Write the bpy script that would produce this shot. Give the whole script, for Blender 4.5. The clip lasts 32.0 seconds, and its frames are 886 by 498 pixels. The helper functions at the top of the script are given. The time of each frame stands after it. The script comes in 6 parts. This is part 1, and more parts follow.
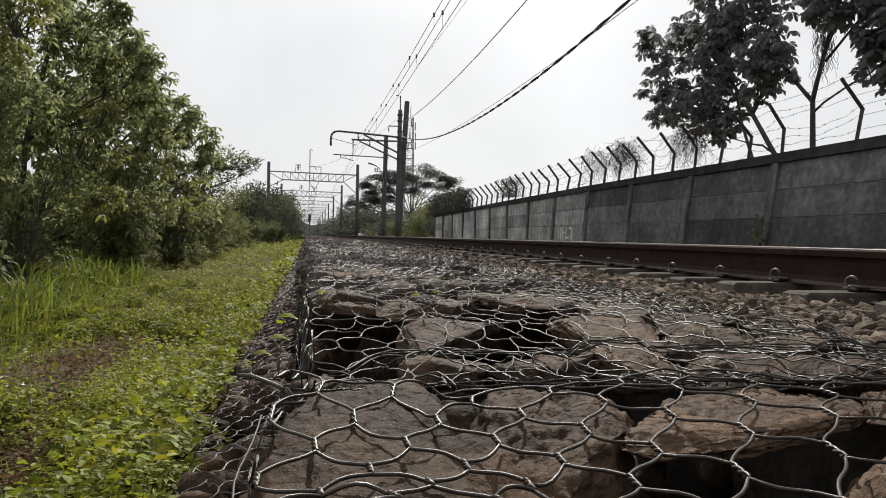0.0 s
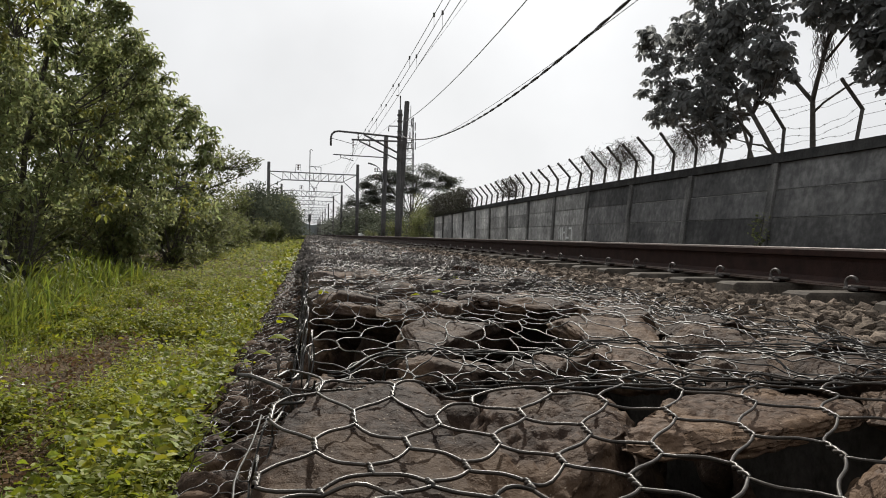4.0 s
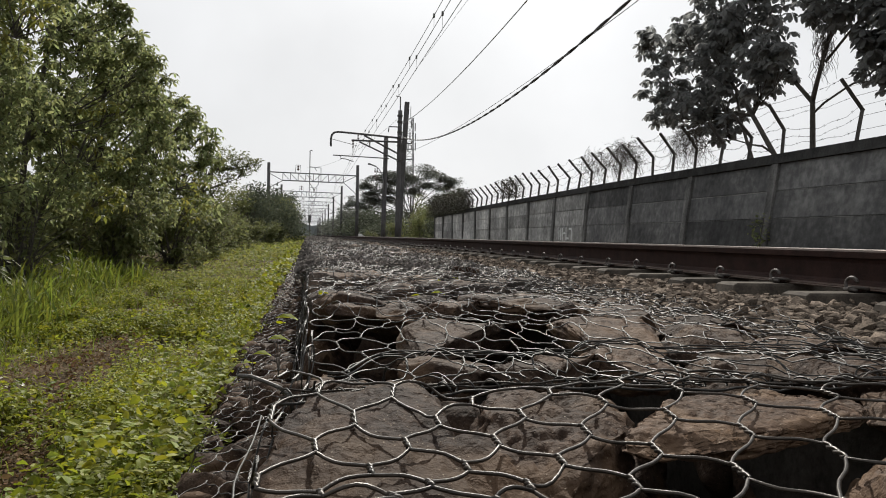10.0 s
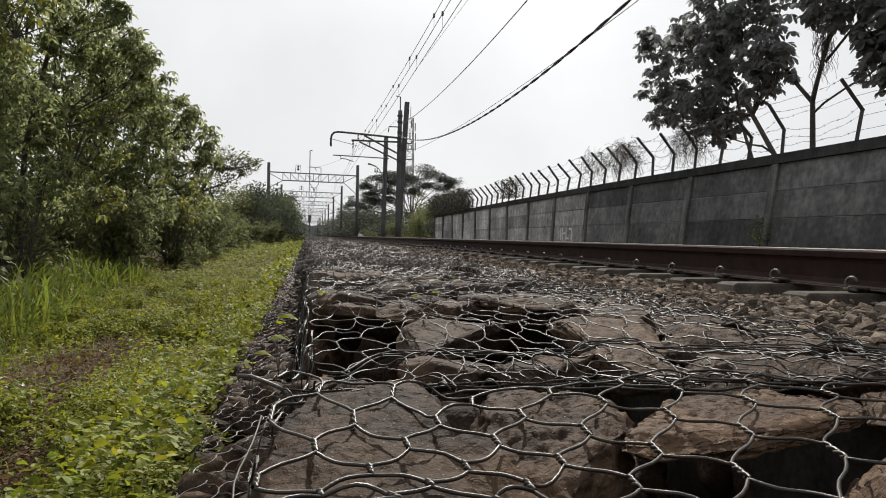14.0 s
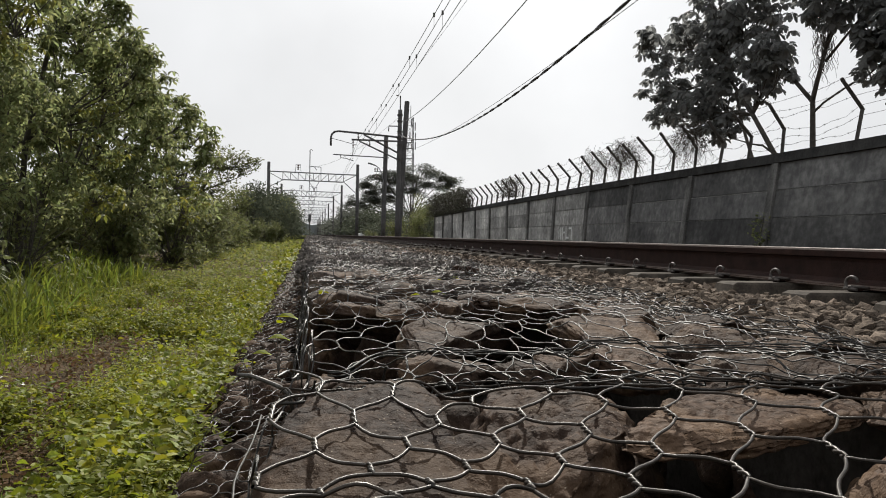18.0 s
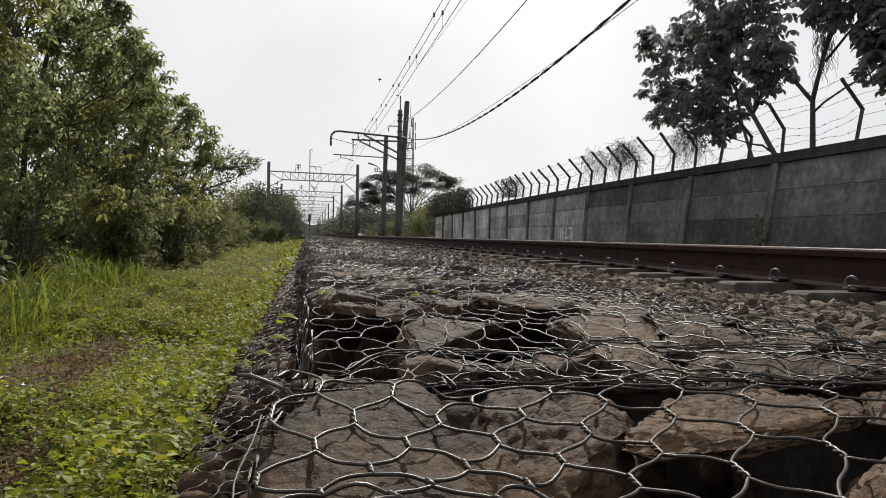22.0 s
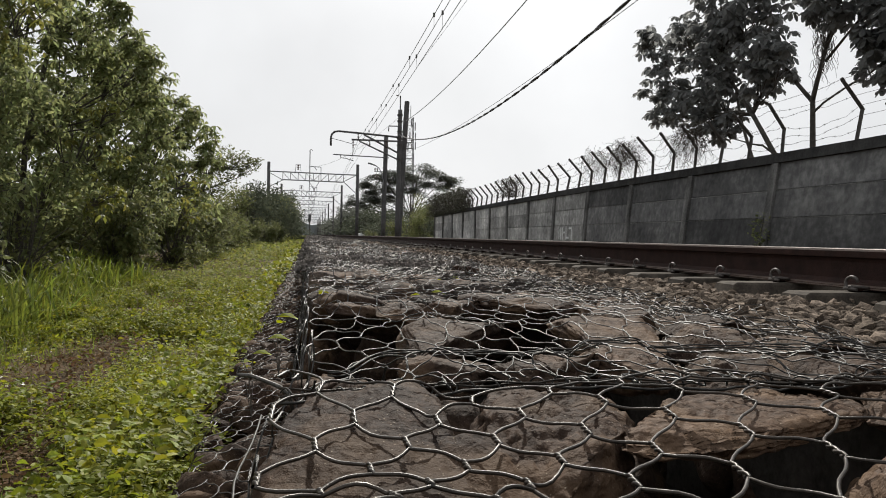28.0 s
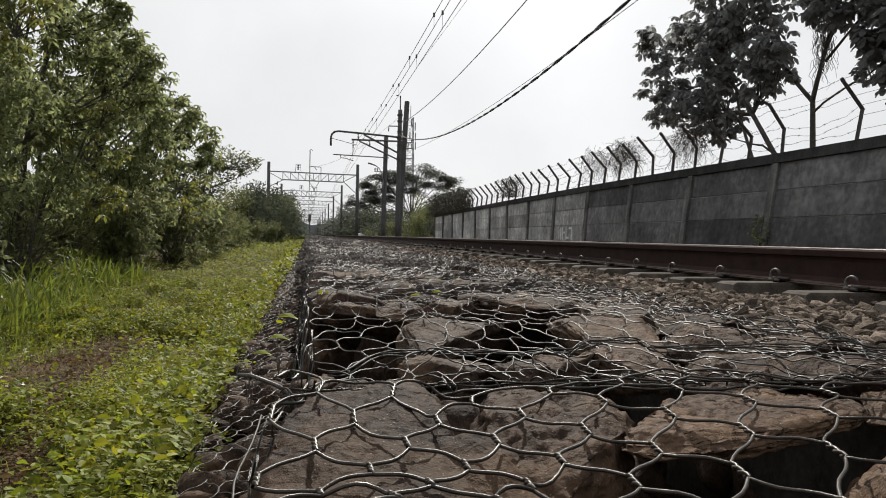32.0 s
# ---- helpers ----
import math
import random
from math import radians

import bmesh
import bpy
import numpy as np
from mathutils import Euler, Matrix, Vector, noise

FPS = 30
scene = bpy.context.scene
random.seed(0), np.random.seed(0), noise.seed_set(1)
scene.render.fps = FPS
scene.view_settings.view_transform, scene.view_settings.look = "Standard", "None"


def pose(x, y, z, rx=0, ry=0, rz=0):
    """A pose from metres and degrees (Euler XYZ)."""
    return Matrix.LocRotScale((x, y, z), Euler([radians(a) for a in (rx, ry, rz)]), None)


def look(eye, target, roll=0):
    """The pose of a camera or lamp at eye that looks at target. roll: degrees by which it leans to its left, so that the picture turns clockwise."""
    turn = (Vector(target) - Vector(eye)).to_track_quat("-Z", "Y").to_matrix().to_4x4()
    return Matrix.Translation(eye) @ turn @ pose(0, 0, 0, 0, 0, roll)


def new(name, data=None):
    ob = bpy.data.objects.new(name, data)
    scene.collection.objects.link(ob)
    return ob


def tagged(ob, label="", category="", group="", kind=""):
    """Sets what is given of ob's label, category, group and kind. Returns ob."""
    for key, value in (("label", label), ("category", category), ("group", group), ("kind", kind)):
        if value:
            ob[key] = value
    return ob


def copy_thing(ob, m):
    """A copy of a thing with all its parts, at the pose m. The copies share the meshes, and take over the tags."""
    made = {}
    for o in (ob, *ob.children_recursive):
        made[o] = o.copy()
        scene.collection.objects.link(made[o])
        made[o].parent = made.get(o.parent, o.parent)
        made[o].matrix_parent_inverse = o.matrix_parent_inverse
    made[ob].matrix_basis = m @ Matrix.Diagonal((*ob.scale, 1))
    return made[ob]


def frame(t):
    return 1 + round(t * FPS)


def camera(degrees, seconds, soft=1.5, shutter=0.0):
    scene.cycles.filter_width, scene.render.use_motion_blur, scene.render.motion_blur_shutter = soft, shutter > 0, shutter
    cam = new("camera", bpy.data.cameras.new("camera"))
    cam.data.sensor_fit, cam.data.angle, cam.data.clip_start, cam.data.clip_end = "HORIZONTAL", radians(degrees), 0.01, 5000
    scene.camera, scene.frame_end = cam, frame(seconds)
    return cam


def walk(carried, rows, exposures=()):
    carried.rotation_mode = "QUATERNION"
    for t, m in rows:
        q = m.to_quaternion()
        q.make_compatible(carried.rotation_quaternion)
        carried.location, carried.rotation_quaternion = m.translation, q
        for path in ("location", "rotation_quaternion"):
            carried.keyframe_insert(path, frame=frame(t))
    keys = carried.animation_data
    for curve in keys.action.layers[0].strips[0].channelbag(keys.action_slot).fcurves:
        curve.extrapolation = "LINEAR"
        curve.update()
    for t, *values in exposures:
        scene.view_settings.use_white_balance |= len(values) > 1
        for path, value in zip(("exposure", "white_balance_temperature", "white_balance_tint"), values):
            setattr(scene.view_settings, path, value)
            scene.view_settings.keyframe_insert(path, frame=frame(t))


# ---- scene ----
from mathutils.bvhtree import BVHTree

cam = camera(60, 32.0, soft=1.0)


def aim(dx=0.0, dy=0.0):
    """The camera on its low stand; dx, dy: slight nudges in degrees (to the right, down)."""
    yaw, tip = radians(9.998 + dx), radians(-0.921 - dy)
    way = Vector((math.sin(yaw) * math.cos(tip), math.cos(yaw) * math.cos(tip), math.sin(tip)))
    eye = Vector((0, 0, 0.19))
    return look(eye, eye + way * 10, 1.0)


walk(cam, [(0, aim()), (9.5, aim()), (10.0, aim(0, -0.05)), (10.5, aim()), (11.0, aim(0, -0.05)), (11.6, aim(0, -0.04)),
           (12.2, aim()), (13.5, aim()), (14.0, aim(0, -0.05)), (14.5, aim()), (18.0, aim()), (18.5, aim(0.03, -0.06)),
           (19.2, aim()), (20.0, aim(0.02, 0)), (20.5, aim(0.03, -0.06)), (21.0, aim()), (21.5, aim(0, 0.05)), (22.0, aim()),
           (23.5, aim(0.02, 0)), (24.0, aim(0.06, -0.09)), (25.0, aim(0.06, -0.08)), (25.5, aim(0.06, -0.13)), (27.5, aim()),
           (30.5, aim()), (31.0, aim(0, -0.12)), (31.5, aim(0, -0.02)), (32.0, aim())])

# ---- light ----
SUN_AZ, SUN_EL = radians(10), radians(38)
world = bpy.data.worlds.new("hazy_sky")
scene.world = world
world.use_nodes = True
wn = world.node_tree.nodes
wl = world.node_tree.links
sky = wn.new("ShaderNodeTexSky")
sky.sky_type = "NISHITA"
sky.sun_disc = False
sky.sun_elevation, sky.sun_rotation = SUN_EL, SUN_AZ
sky.air_density, sky.dust_density, sky.ozone_density = 1.0, 3.0, 0.5
milk = wn.new("ShaderNodeHueSaturation")
milk.inputs["Saturation"].default_value = 0.12
wl.new(sky.outputs[0], milk.inputs["Color"])
veil = wn.new("ShaderNodeMix")
veil.data_type = "RGBA"
veil.inputs[0].default_value = 0.8
veil.inputs[7].default_value = (8.25, 8.4, 8.6, 1)
# thin cloud: faint brighter and duller drifts
drift = wn.new("ShaderNodeTexNoise")
drift.inputs["Scale"].default_value, drift.inputs["Detail"].default_value = 2.2, 5
thin = wn.new("ShaderNodeMapRange")
thin.inputs[1].default_value, thin.inputs[2].default_value = 0.35, 0.65
thin.inputs[3].default_value, thin.inputs[4].default_value = 0.90, 1.08
cloud = wn.new("ShaderNodeMix")
cloud.data_type, cloud.blend_type = "RGBA", "MULTIPLY"
cloud.inputs[0].default_value = 1.0
wl.new(milk.outputs[0], veil.inputs[6])
wl.new(drift.outputs["Fac"], thin.inputs[0])
wl.new(veil.outputs[2], cloud.inputs[6])
wl.new(thin.outputs[0], cloud.inputs[7])
wl.new(cloud.outputs[2], wn["Background"].inputs["Color"])
wn["Background"].inputs["Strength"].default_value = 0.0965
scene.view_settings.exposure = 0.0

sun = new("sun", bpy.data.lights.new("sun", "SUN"))
sun.data.energy, sun.data.angle, sun.data.color = 5.2, radians(0.55), (1.0, 0.95, 0.86)
sun_way = Vector((math.sin(SUN_AZ) * math.cos(SUN_EL), math.cos(SUN_AZ) * math.cos(SUN_EL), math.sin(SUN_EL)))
sun.matrix_world = look(sun_way * 50, (0, 0, 0))


# ---- materials ----
def material(name, dark, light, scale=6.0, rough=0.8, metal=0.0, bump=0.3, fine=60.0, leafy=0.0, per="", spread=0.25,
             streaks=0.0, third=None, third_at=0.62, spec=0.5, bump_size=0.01, lo=0.36, hi=0.66, fixed=False, grains=0.0, patch=None, pits=0.0):
    """A mottled surface in two scales. per: 'object' or 'island' varies the tone piece by piece; leafy: light that comes through."""
    mat = bpy.data.materials.new(name)
    mat.use_nodes = True
    nt = mat.node_tree
    n, l = nt.nodes, nt.links
    bsdf = n["Principled BSDF"]
    co = n.new("ShaderNodeTexCoord")
    big = n.new("ShaderNodeTexNoise")
    big.inputs["Scale"].default_value, big.inputs["Detail"].default_value, big.inputs["Roughness"].default_value = scale, 6, 0.62
    small = n.new("ShaderNodeTexNoise")
    small.inputs["Scale"].default_value, small.inputs["Detail"].default_value, small.inputs["Roughness"].default_value = fine, (4 if pits else 5), 0.6
    spot = n.new("ShaderNodeNewGeometry").outputs["Position"] if fixed else co.outputs["Object"]
    for t in (big, small):
        l.new(spot, t.inputs["Vector"])
    both = n.new("ShaderNodeMix")
    both.inputs[0].default_value = 0.46 if pits else 0.42
    l.new(big.outputs["Fac"], both.inputs[2])
    l.new(small.outputs["Fac"], both.inputs[3])
    ramp = n.new("ShaderNodeValToRGB")
    ramp.color_ramp.elements[0].position, ramp.color_ramp.elements[1].position = lo, hi
    ramp.color_ramp.elements[0].color, ramp.color_ramp.elements[1].color = (*dark, 1), (*light, 1)
    if third:
        e = ramp.color_ramp.elements.new(third_at)
        e.color = (*third, 1)
    l.new(both.outputs[0], ramp.inputs[0])
    out = ramp.outputs[0]
    if patch:
        # stained areas of another hue
        area = n.new("ShaderNodeTexNoise")
        area.inputs["Scale"].default_value, area.inputs["Detail"].default_value = scale * 0.8, 5
        shift = n.new("ShaderNodeVectorMath")
        shift.inputs[1].default_value = (7.3, 2.1, 4.4)
        l.new(spot, shift.inputs[0])
        l.new(shift.outputs[0], area.inputs["Vector"])
        span = n.new("ShaderNodeMapRange")
        span.inputs[1].default_value, span.inputs[2].default_value, span.inputs[4].default_value = 0.5, 0.64, 0.85
        l.new(area.outputs["Fac"], span.inputs[0])
        tint = n.new("ShaderNodeMix")
        tint.data_type = "RGBA"
        tint.inputs[7].default_value = (*patch, 1)
        l.new(span.outputs[0], tint.inputs[0])
        l.new(out, tint.inputs[6])
        out = tint.outputs[2]
    if grains:
        # pale mineral grains, their sparkle put into the colour
        cells = n.new("ShaderNodeTexVoronoi")
        cells.inputs["Scale"].default_value = grains
        l.new(spot, cells.inputs["Vector"])
        speck = n.new("ShaderNodeMapRange")
        speck.inputs[1].default_value, speck.inputs[2].default_value = 0.05, 0.16
        speck.inputs[3].default_value, speck.inputs[4].default_value = 0.5, 0.0
        l.new(cells.outputs["Distance"], speck.inputs[0])
        dust = n.new("ShaderNodeMix")
        dust.data_type = "RGBA"
        dust.inputs[7].default_value = (0.42, 0.35, 0.27, 1)
        l.new(speck.outputs[0], dust.inputs[0])
        l.new(out, dust.inputs[6])
        out = dust.outputs[2]
    if streaks:
        tall = n.new("ShaderNodeMapping")
        tall.inputs["Scale"].default_value = (4.0, 6.0, 0.7)
        l.new(co.outputs["Object"], tall.inputs[0])
        run = n.new("ShaderNodeTexNoise")
        run.inputs["Scale"].default_value, run.inputs["Detail"].default_value = 1.3, 6
        l.new(tall.outputs[0], run.inputs["Vector"])
        cut = n.new("ShaderNodeValToRGB")
        cut.color_ramp.elements[0].position, cut.color_ramp.elements[1].position = 0.42, 0.6
        cut.color_ramp.elements[0].color, cut.color_ramp.elements[1].color = (0.3, 0.3, 0.3, 1), (1, 1, 1, 1)
        l.new(run.outputs["Fac"], cut.inputs[0])
        mul = n.new("ShaderNodeMix")
        mul.data_type, mul.blend_type = "RGBA", "MULTIPLY"
        mul.inputs[0].default_value = streaks
        l.new(out, mul.inputs[6])
        l.new(cut.outputs[0], mul.inputs[7])
        out = mul.outputs[2]
    if per:
        hsv = n.new("ShaderNodeHueSaturation")
        rnd = (n.new("ShaderNodeObjectInfo") if per == "object" else n.new("ShaderNodeNewGeometry"))
        sock = rnd.outputs["Random"] if per == "object" else rnd.outputs["Random Per Island"]
        val = n.new("ShaderNodeMapRange")
        val.inputs[3].default_value, val.inputs[4].default_value = 1 - spread, 1 + spread
        l.new(sock, val.inputs[0])
        l.new(val.outputs[0], hsv.inputs["Value"])
        if leafy:
            hue = n.new("ShaderNodeMapRange")
            hue.inputs[3].default_value, hue.inputs[4].default_value = 0.468, 0.515
            wob = n.new("ShaderNodeMath")
            wob.operation = "FRACT"
            mu = n.new("ShaderNodeMath")
            mu.operation = "MULTIPLY"
            mu.inputs[1].default_value = 7.31
            l.new(sock, mu.inputs[0])
            l.new(mu.outputs[0], wob.inputs[0])
            l.new(wob.outputs[0], hue.inputs[0])
            l.new(hue.outputs[0], hsv.inputs["Hue"])
        l.new(out, hsv.inputs["Color"])
        out = hsv.outputs[0]
    l.new(out, bsdf.inputs["Base Color"])
    bsdf.inputs["Roughness"].default_value, bsdf.inputs["Metallic"].default_value = rough, metal
    bsdf.inputs["Specular IOR Level"].default_value = spec
    if bump:
        b = n.new("ShaderNodeBump")
        b.inputs["Strength"].default_value, b.inputs["Distance"].default_value = bump, bump_size
        height = both.outputs[0]
        if pits:
            # small hollows, unevenly spread
            cell = n.new("ShaderNodeTexVoronoi")
            cell.inputs["Scale"].default_value = pits
            bent = n.new("ShaderNodeMix")
            bent.data_type = "VECTOR"
            bent.inputs[0].default_value = 0.012
            l.new(spot, bent.inputs[4])
            l.new(small.outputs["Color"], bent.inputs[5])
            l.new(bent.outputs[1], cell.inputs["Vector"])
            hollow = n.new("ShaderNodeMapRange")
            hollow.inputs[1].default_value, hollow.inputs[2].default_value = 0.0, 0.45
            hollow.inputs[3].default_value, hollow.inputs[4].default_value = -0.22, 0.0
            l.new(cell.outputs["Distance"], hollow.inputs[0])
            plus = n.new("ShaderNodeMath")
            l.new(height, plus.inputs[0])
            l.new(hollow.outputs[0], plus.inputs[1])
            height = plus.outputs[0]
        l.new(height, b.inputs["Height"])
        l.new(b.outputs[0], bsdf.inputs["Normal"])
    if leafy:
        tr = n.new("ShaderNodeBsdfTranslucent")
        warm = n.new("ShaderNodeHueSaturation")
        warm.inputs["Hue"].default_value, warm.inputs["Saturation"].default_value, warm.inputs["Value"].default_value = 0.485, 1.1, 1.5
        l.new(out, warm.inputs["Color"])
        l.new(warm.outputs[0], tr.inputs["Color"])
        mix = n.new("ShaderNodeMixShader")
        mix.inputs[0].default_value = leafy
        l.new(bsdf.outputs[0], mix.inputs[1])
        l.new(tr.outputs[0], mix.inputs[2])
        l.new(mix.outputs[0], n["Material Output"].inputs["Surface"])
    return mat


M_STONE = material("gabion_stone", (0.015, 0.0102, 0.008), (0.086, 0.0565, 0.040), 11, 0.72, bump=0.85, fine=95, per="object", spread=0.15,
                   third=(0.041, 0.0272, 0.0202), third_at=0.5, bump_size=0.012, lo=0.34, hi=0.67, fixed=True, grains=150, spec=0.06, patch=(0.085, 0.054, 0.034), pits=48)
M_STONE_TAN = material("tan_gabion_stone", (0.021, 0.0145, 0.0108), (0.132, 0.088, 0.063), 11, 0.72, bump=0.85, fine=95, per="object", spread=0.12,
                       third=(0.064, 0.0428, 0.0312), third_at=0.5, bump_size=0.012, lo=0.34, hi=0.67, fixed=True, grains=150, spec=0.06, patch=(0.122, 0.08, 0.052), pits=48)
M_STONE_DARK = material("purplish_gabion_stone", (0.0125, 0.008, 0.0062), (0.068, 0.042, 0.0285), 11, 0.72, bump=0.85, fine=95, per="object", spread=0.1,
                        third=(0.031, 0.0205, 0.0155), third_at=0.5, bump_size=0.012, lo=0.34, hi=0.67, fixed=True, grains=150, spec=0.06, patch=(0.068, 0.044, 0.028), pits=48)
# stones further off: paling with distance is put into the colour
M_STONE_PALED = material("paled_gabion_stone", (0.026, 0.022, 0.0195), (0.135, 0.105, 0.085), 11, 0.8, bump=0.85, fine=95, per="object", spread=0.35,
                         third=(0.066, 0.054, 0.047), third_at=0.5, bump_size=0.012, lo=0.34, hi=0.67, fixed=True, spec=0.06, patch=(0.12, 0.085, 0.062), pits=48)
M_BALLAST = material("ballast_stone", (0.024, 0.02, 0.017), (0.265, 0.212, 0.168), 30, 0.9, bump=0.5, fine=150, per="island", spread=0.65, spec=0.03)
M_BALLAST_ONE = material("ballast_piece", (0.024, 0.02, 0.017), (0.205, 0.164, 0.13), 3, 0.9, bump=0.5, fine=15, per="object", spread=0.5, spec=0.03)
# lightened and greyed: distance haze carried by the stone colour
M_STONE_HAZE = material("haze_toned_gabion_stone", (0.05, 0.046, 0.043), (0.23, 0.208, 0.19), 9, 0.85, bump=0.5, fine=60, per="island", spread=0.4, spec=0.0)
M_STONE_REAR = material("rear_gabion_stone", (0.02, 0.0145, 0.0115), (0.095, 0.064, 0.047), 9, 0.85, bump=0.5, fine=60, per="island", spread=0.3, spec=0.05)
# near-black, so that it reads as shade in the gaps between stones
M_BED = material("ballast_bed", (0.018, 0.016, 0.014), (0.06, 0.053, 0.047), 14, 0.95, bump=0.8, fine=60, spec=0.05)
M_WIRE = material("galvanised_wire", (0.015, 0.0122, 0.0098), (0.054, 0.043, 0.034), 40, 0.36, metal=0.35, bump=0.15, fine=400, spec=0.4)
M_RAIL = material("rusty_rail", (0.0125, 0.0072, 0.0064), (0.045, 0.0232, 0.0188), 9, 0.78, metal=0.1, bump=0.25, fine=120, spec=0.15)
# paler than the rail: the light along its foot, as a colour
M_FOOT_LIT = material("lit_rail_foot", (0.05, 0.035, 0.028), (0.14, 0.10, 0.08), 14, 0.55, metal=0.3, bump=0.2, fine=120, spec=0.3)
M_RAILTOP = material("polished_rail_head", (0.09, 0.07, 0.063), (0.18, 0.145, 0.13), 12, 0.48, metal=0.6, bump=0.05, fine=200)
M_CLIP = material("rail_clip_steel", (0.025, 0.021, 0.019), (0.09, 0.077, 0.07), 40, 0.6, metal=0.2, bump=0.2, fine=200)
M_SLEEPER = material("sleeper_concrete", (0.032, 0.028, 0.024), (0.105, 0.09, 0.075), 8, 0.9, bump=0.35, fine=90, per="object", spread=0.18, spec=0.1)
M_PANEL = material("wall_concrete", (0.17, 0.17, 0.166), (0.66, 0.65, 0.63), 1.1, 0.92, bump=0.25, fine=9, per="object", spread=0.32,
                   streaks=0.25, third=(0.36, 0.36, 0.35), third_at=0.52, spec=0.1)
M_PANEL_DARK = material("darker_wall_concrete", (0.062, 0.062, 0.064), (0.235, 0.233, 0.23), 0.8, 0.92, bump=0.25, fine=9, per="object", spread=0.42,
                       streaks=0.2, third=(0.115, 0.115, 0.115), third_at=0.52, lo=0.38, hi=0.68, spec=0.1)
M_CAP = material("wall_cap_concrete", (0.018, 0.018, 0.018), (0.075, 0.074, 0.072), 2.5, 0.95, bump=0.4, fine=50, streaks=0.3, spec=0.1)
M_POST = material("wall_post_concrete", (0.06, 0.06, 0.059), (0.22, 0.217, 0.21), 3, 0.92, bump=0.3, fine=50, per="object", spread=0.25, streaks=0.5, spec=0.1)
M_FENCE = material("dark_fence_steel", (0.03, 0.028, 0.026), (0.09, 0.08, 0.072), 12, 0.7, metal=0.3, bump=0.2, fine=90)
M_POLE = material("mast_concrete", (0.055, 0.054, 0.055), (0.12, 0.118, 0.119), 2, 0.9, bump=0.2, fine=40, spec=0.15)
M_STEEL = material("grey_painted_steel", (0.14, 0.143, 0.147), (0.27, 0.274, 0.28), 3, 0.6, metal=0.3, bump=0.1, fine=50)
M_CABLE = material("black_cable", (0.04, 0.04, 0.04), (0.09, 0.09, 0.09), 9, 0.7, bump=0.2, fine=80)
M_LINE = material("copper_line", (0.06, 0.06, 0.058), (0.14, 0.14, 0.13), 9, 0.6, metal=0.4, bump=0.0, fine=80)
M_INSUL = material("insulator_glaze", (0.05, 0.03, 0.025), (0.12, 0.07, 0.055), 9, 0.3, bump=0.0, fine=80)
M_DIRT = material("path_soil", (0.03, 0.021, 0.014), (0.10, 0.07, 0.045), 2.2, 0.95, bump=0.9, fine=40, third=(0.095, 0.07, 0.042), third_at=0.52, bump_size=0.03, spec=0.05)
M_BARK = material("bark", (0.03, 0.027, 0.024), (0.10, 0.087, 0.074), 9, 0.9, bump=0.6, fine=60)
M_LEAF = material("yellow_green_leaf", (0.115, 0.14, 0.066), (0.195, 0.226, 0.108), 3, 0.55, bump=0.0, fine=30, leafy=0.55, per="island", spread=0.5, spec=0.14)
M_LEAF_B = material("shrub_leaf", (0.075, 0.092, 0.043), (0.155, 0.172, 0.075), 3, 0.5, bump=0.0, fine=30, leafy=0.42, per="island", spread=0.32, spec=0.06)
# backlit crown: veiling glare put into a raised, greyed leaf tone
M_LEAF_D = material("veiled_broad_leaf", (0.122, 0.126, 0.126), (0.182, 0.187, 0.183), 3, 0.6, bump=0.0, fine=30, leafy=0.5, per="island", spread=0.3, spec=0.08)
M_BUSH = material("dark_bush_leaf", (0.055, 0.067, 0.046), (0.10, 0.116, 0.08), 0.8, 0.8, bump=0.0, fine=6, leafy=0.25, per="island", spread=0.3, spec=0.08)
M_LEAF_Y = material("yellowing_leaf", (0.09, 0.105, 0.03), (0.165, 0.18, 0.05), 3, 0.5, bump=0.0, fine=30, leafy=0.45, per="island", spread=0.4, spec=0.15)
M_MORTAR = material("pale_joint_mortar", (0.06, 0.06, 0.058), (0.42, 0.415, 0.40), 2.2, 0.95, bump=0.5, fine=40, per="object", spread=0.4, spec=0.1)
# distant crowns: haze is mixed into both leaf colours
M_LEAF_F = material("haze_toned_leaf", (0.092, 0.10, 0.088), (0.14, 0.15, 0.126), 0.5, 0.85, bump=0.0, fine=4, leafy=0.4, per="island", spread=0.2, spec=0.05)
M_LEAF_U = material("haze_toned_umbrella_leaf", (0.10, 0.108, 0.094), (0.155, 0.165, 0.138), 0.5, 0.85, bump=0.0, fine=4, leafy=0.25, per="island", spread=0.2, spec=0.05)
M_GRASS = material("grass_blade", (0.075, 0.11, 0.022), (0.165, 0.205, 0.048), 4, 0.5, bump=0.0, fine=30, leafy=0.4, per="island", spread=0.4, spec=0.15)
M_COVER = material("ground_cover_leaf", (0.088, 0.118, 0.017), (0.22, 0.245, 0.042), 2.5, 0.55, bump=0.0, fine=30, leafy=0.38, per="island", spread=0.5, spec=0.10)
# weeds further off: less saturated, with haze in their colour
M_COVER_FAR = material("haze_toned_ground_cover", (0.12, 0.145, 0.04), (0.22, 0.245, 0.08), 1.2, 0.7, bump=0.0, fine=12, leafy=0.35, per="island", spread=0.4, spec=0.1)
M_LITTER = material("brown_leaf_litter", (0.025, 0.018, 0.012), (0.13, 0.095, 0.06), 20, 0.85, bump=0.0, fine=90, per="island", spread=0.6, spec=0.1)
M_VINE = material("dark_vine_leaf", (0.022, 0.024, 0.016), (0.055, 0.058, 0.036), 3, 0.6, bump=0.0, fine=30, leafy=0.15, per="island", spread=0.4, spec=0.1)
M_STRAW = material("dead_straw", (0.14, 0.10, 0.055), (0.33, 0.27, 0.17), 5, 0.8, bump=0.0, fine=40, per="island", spread=0.4)
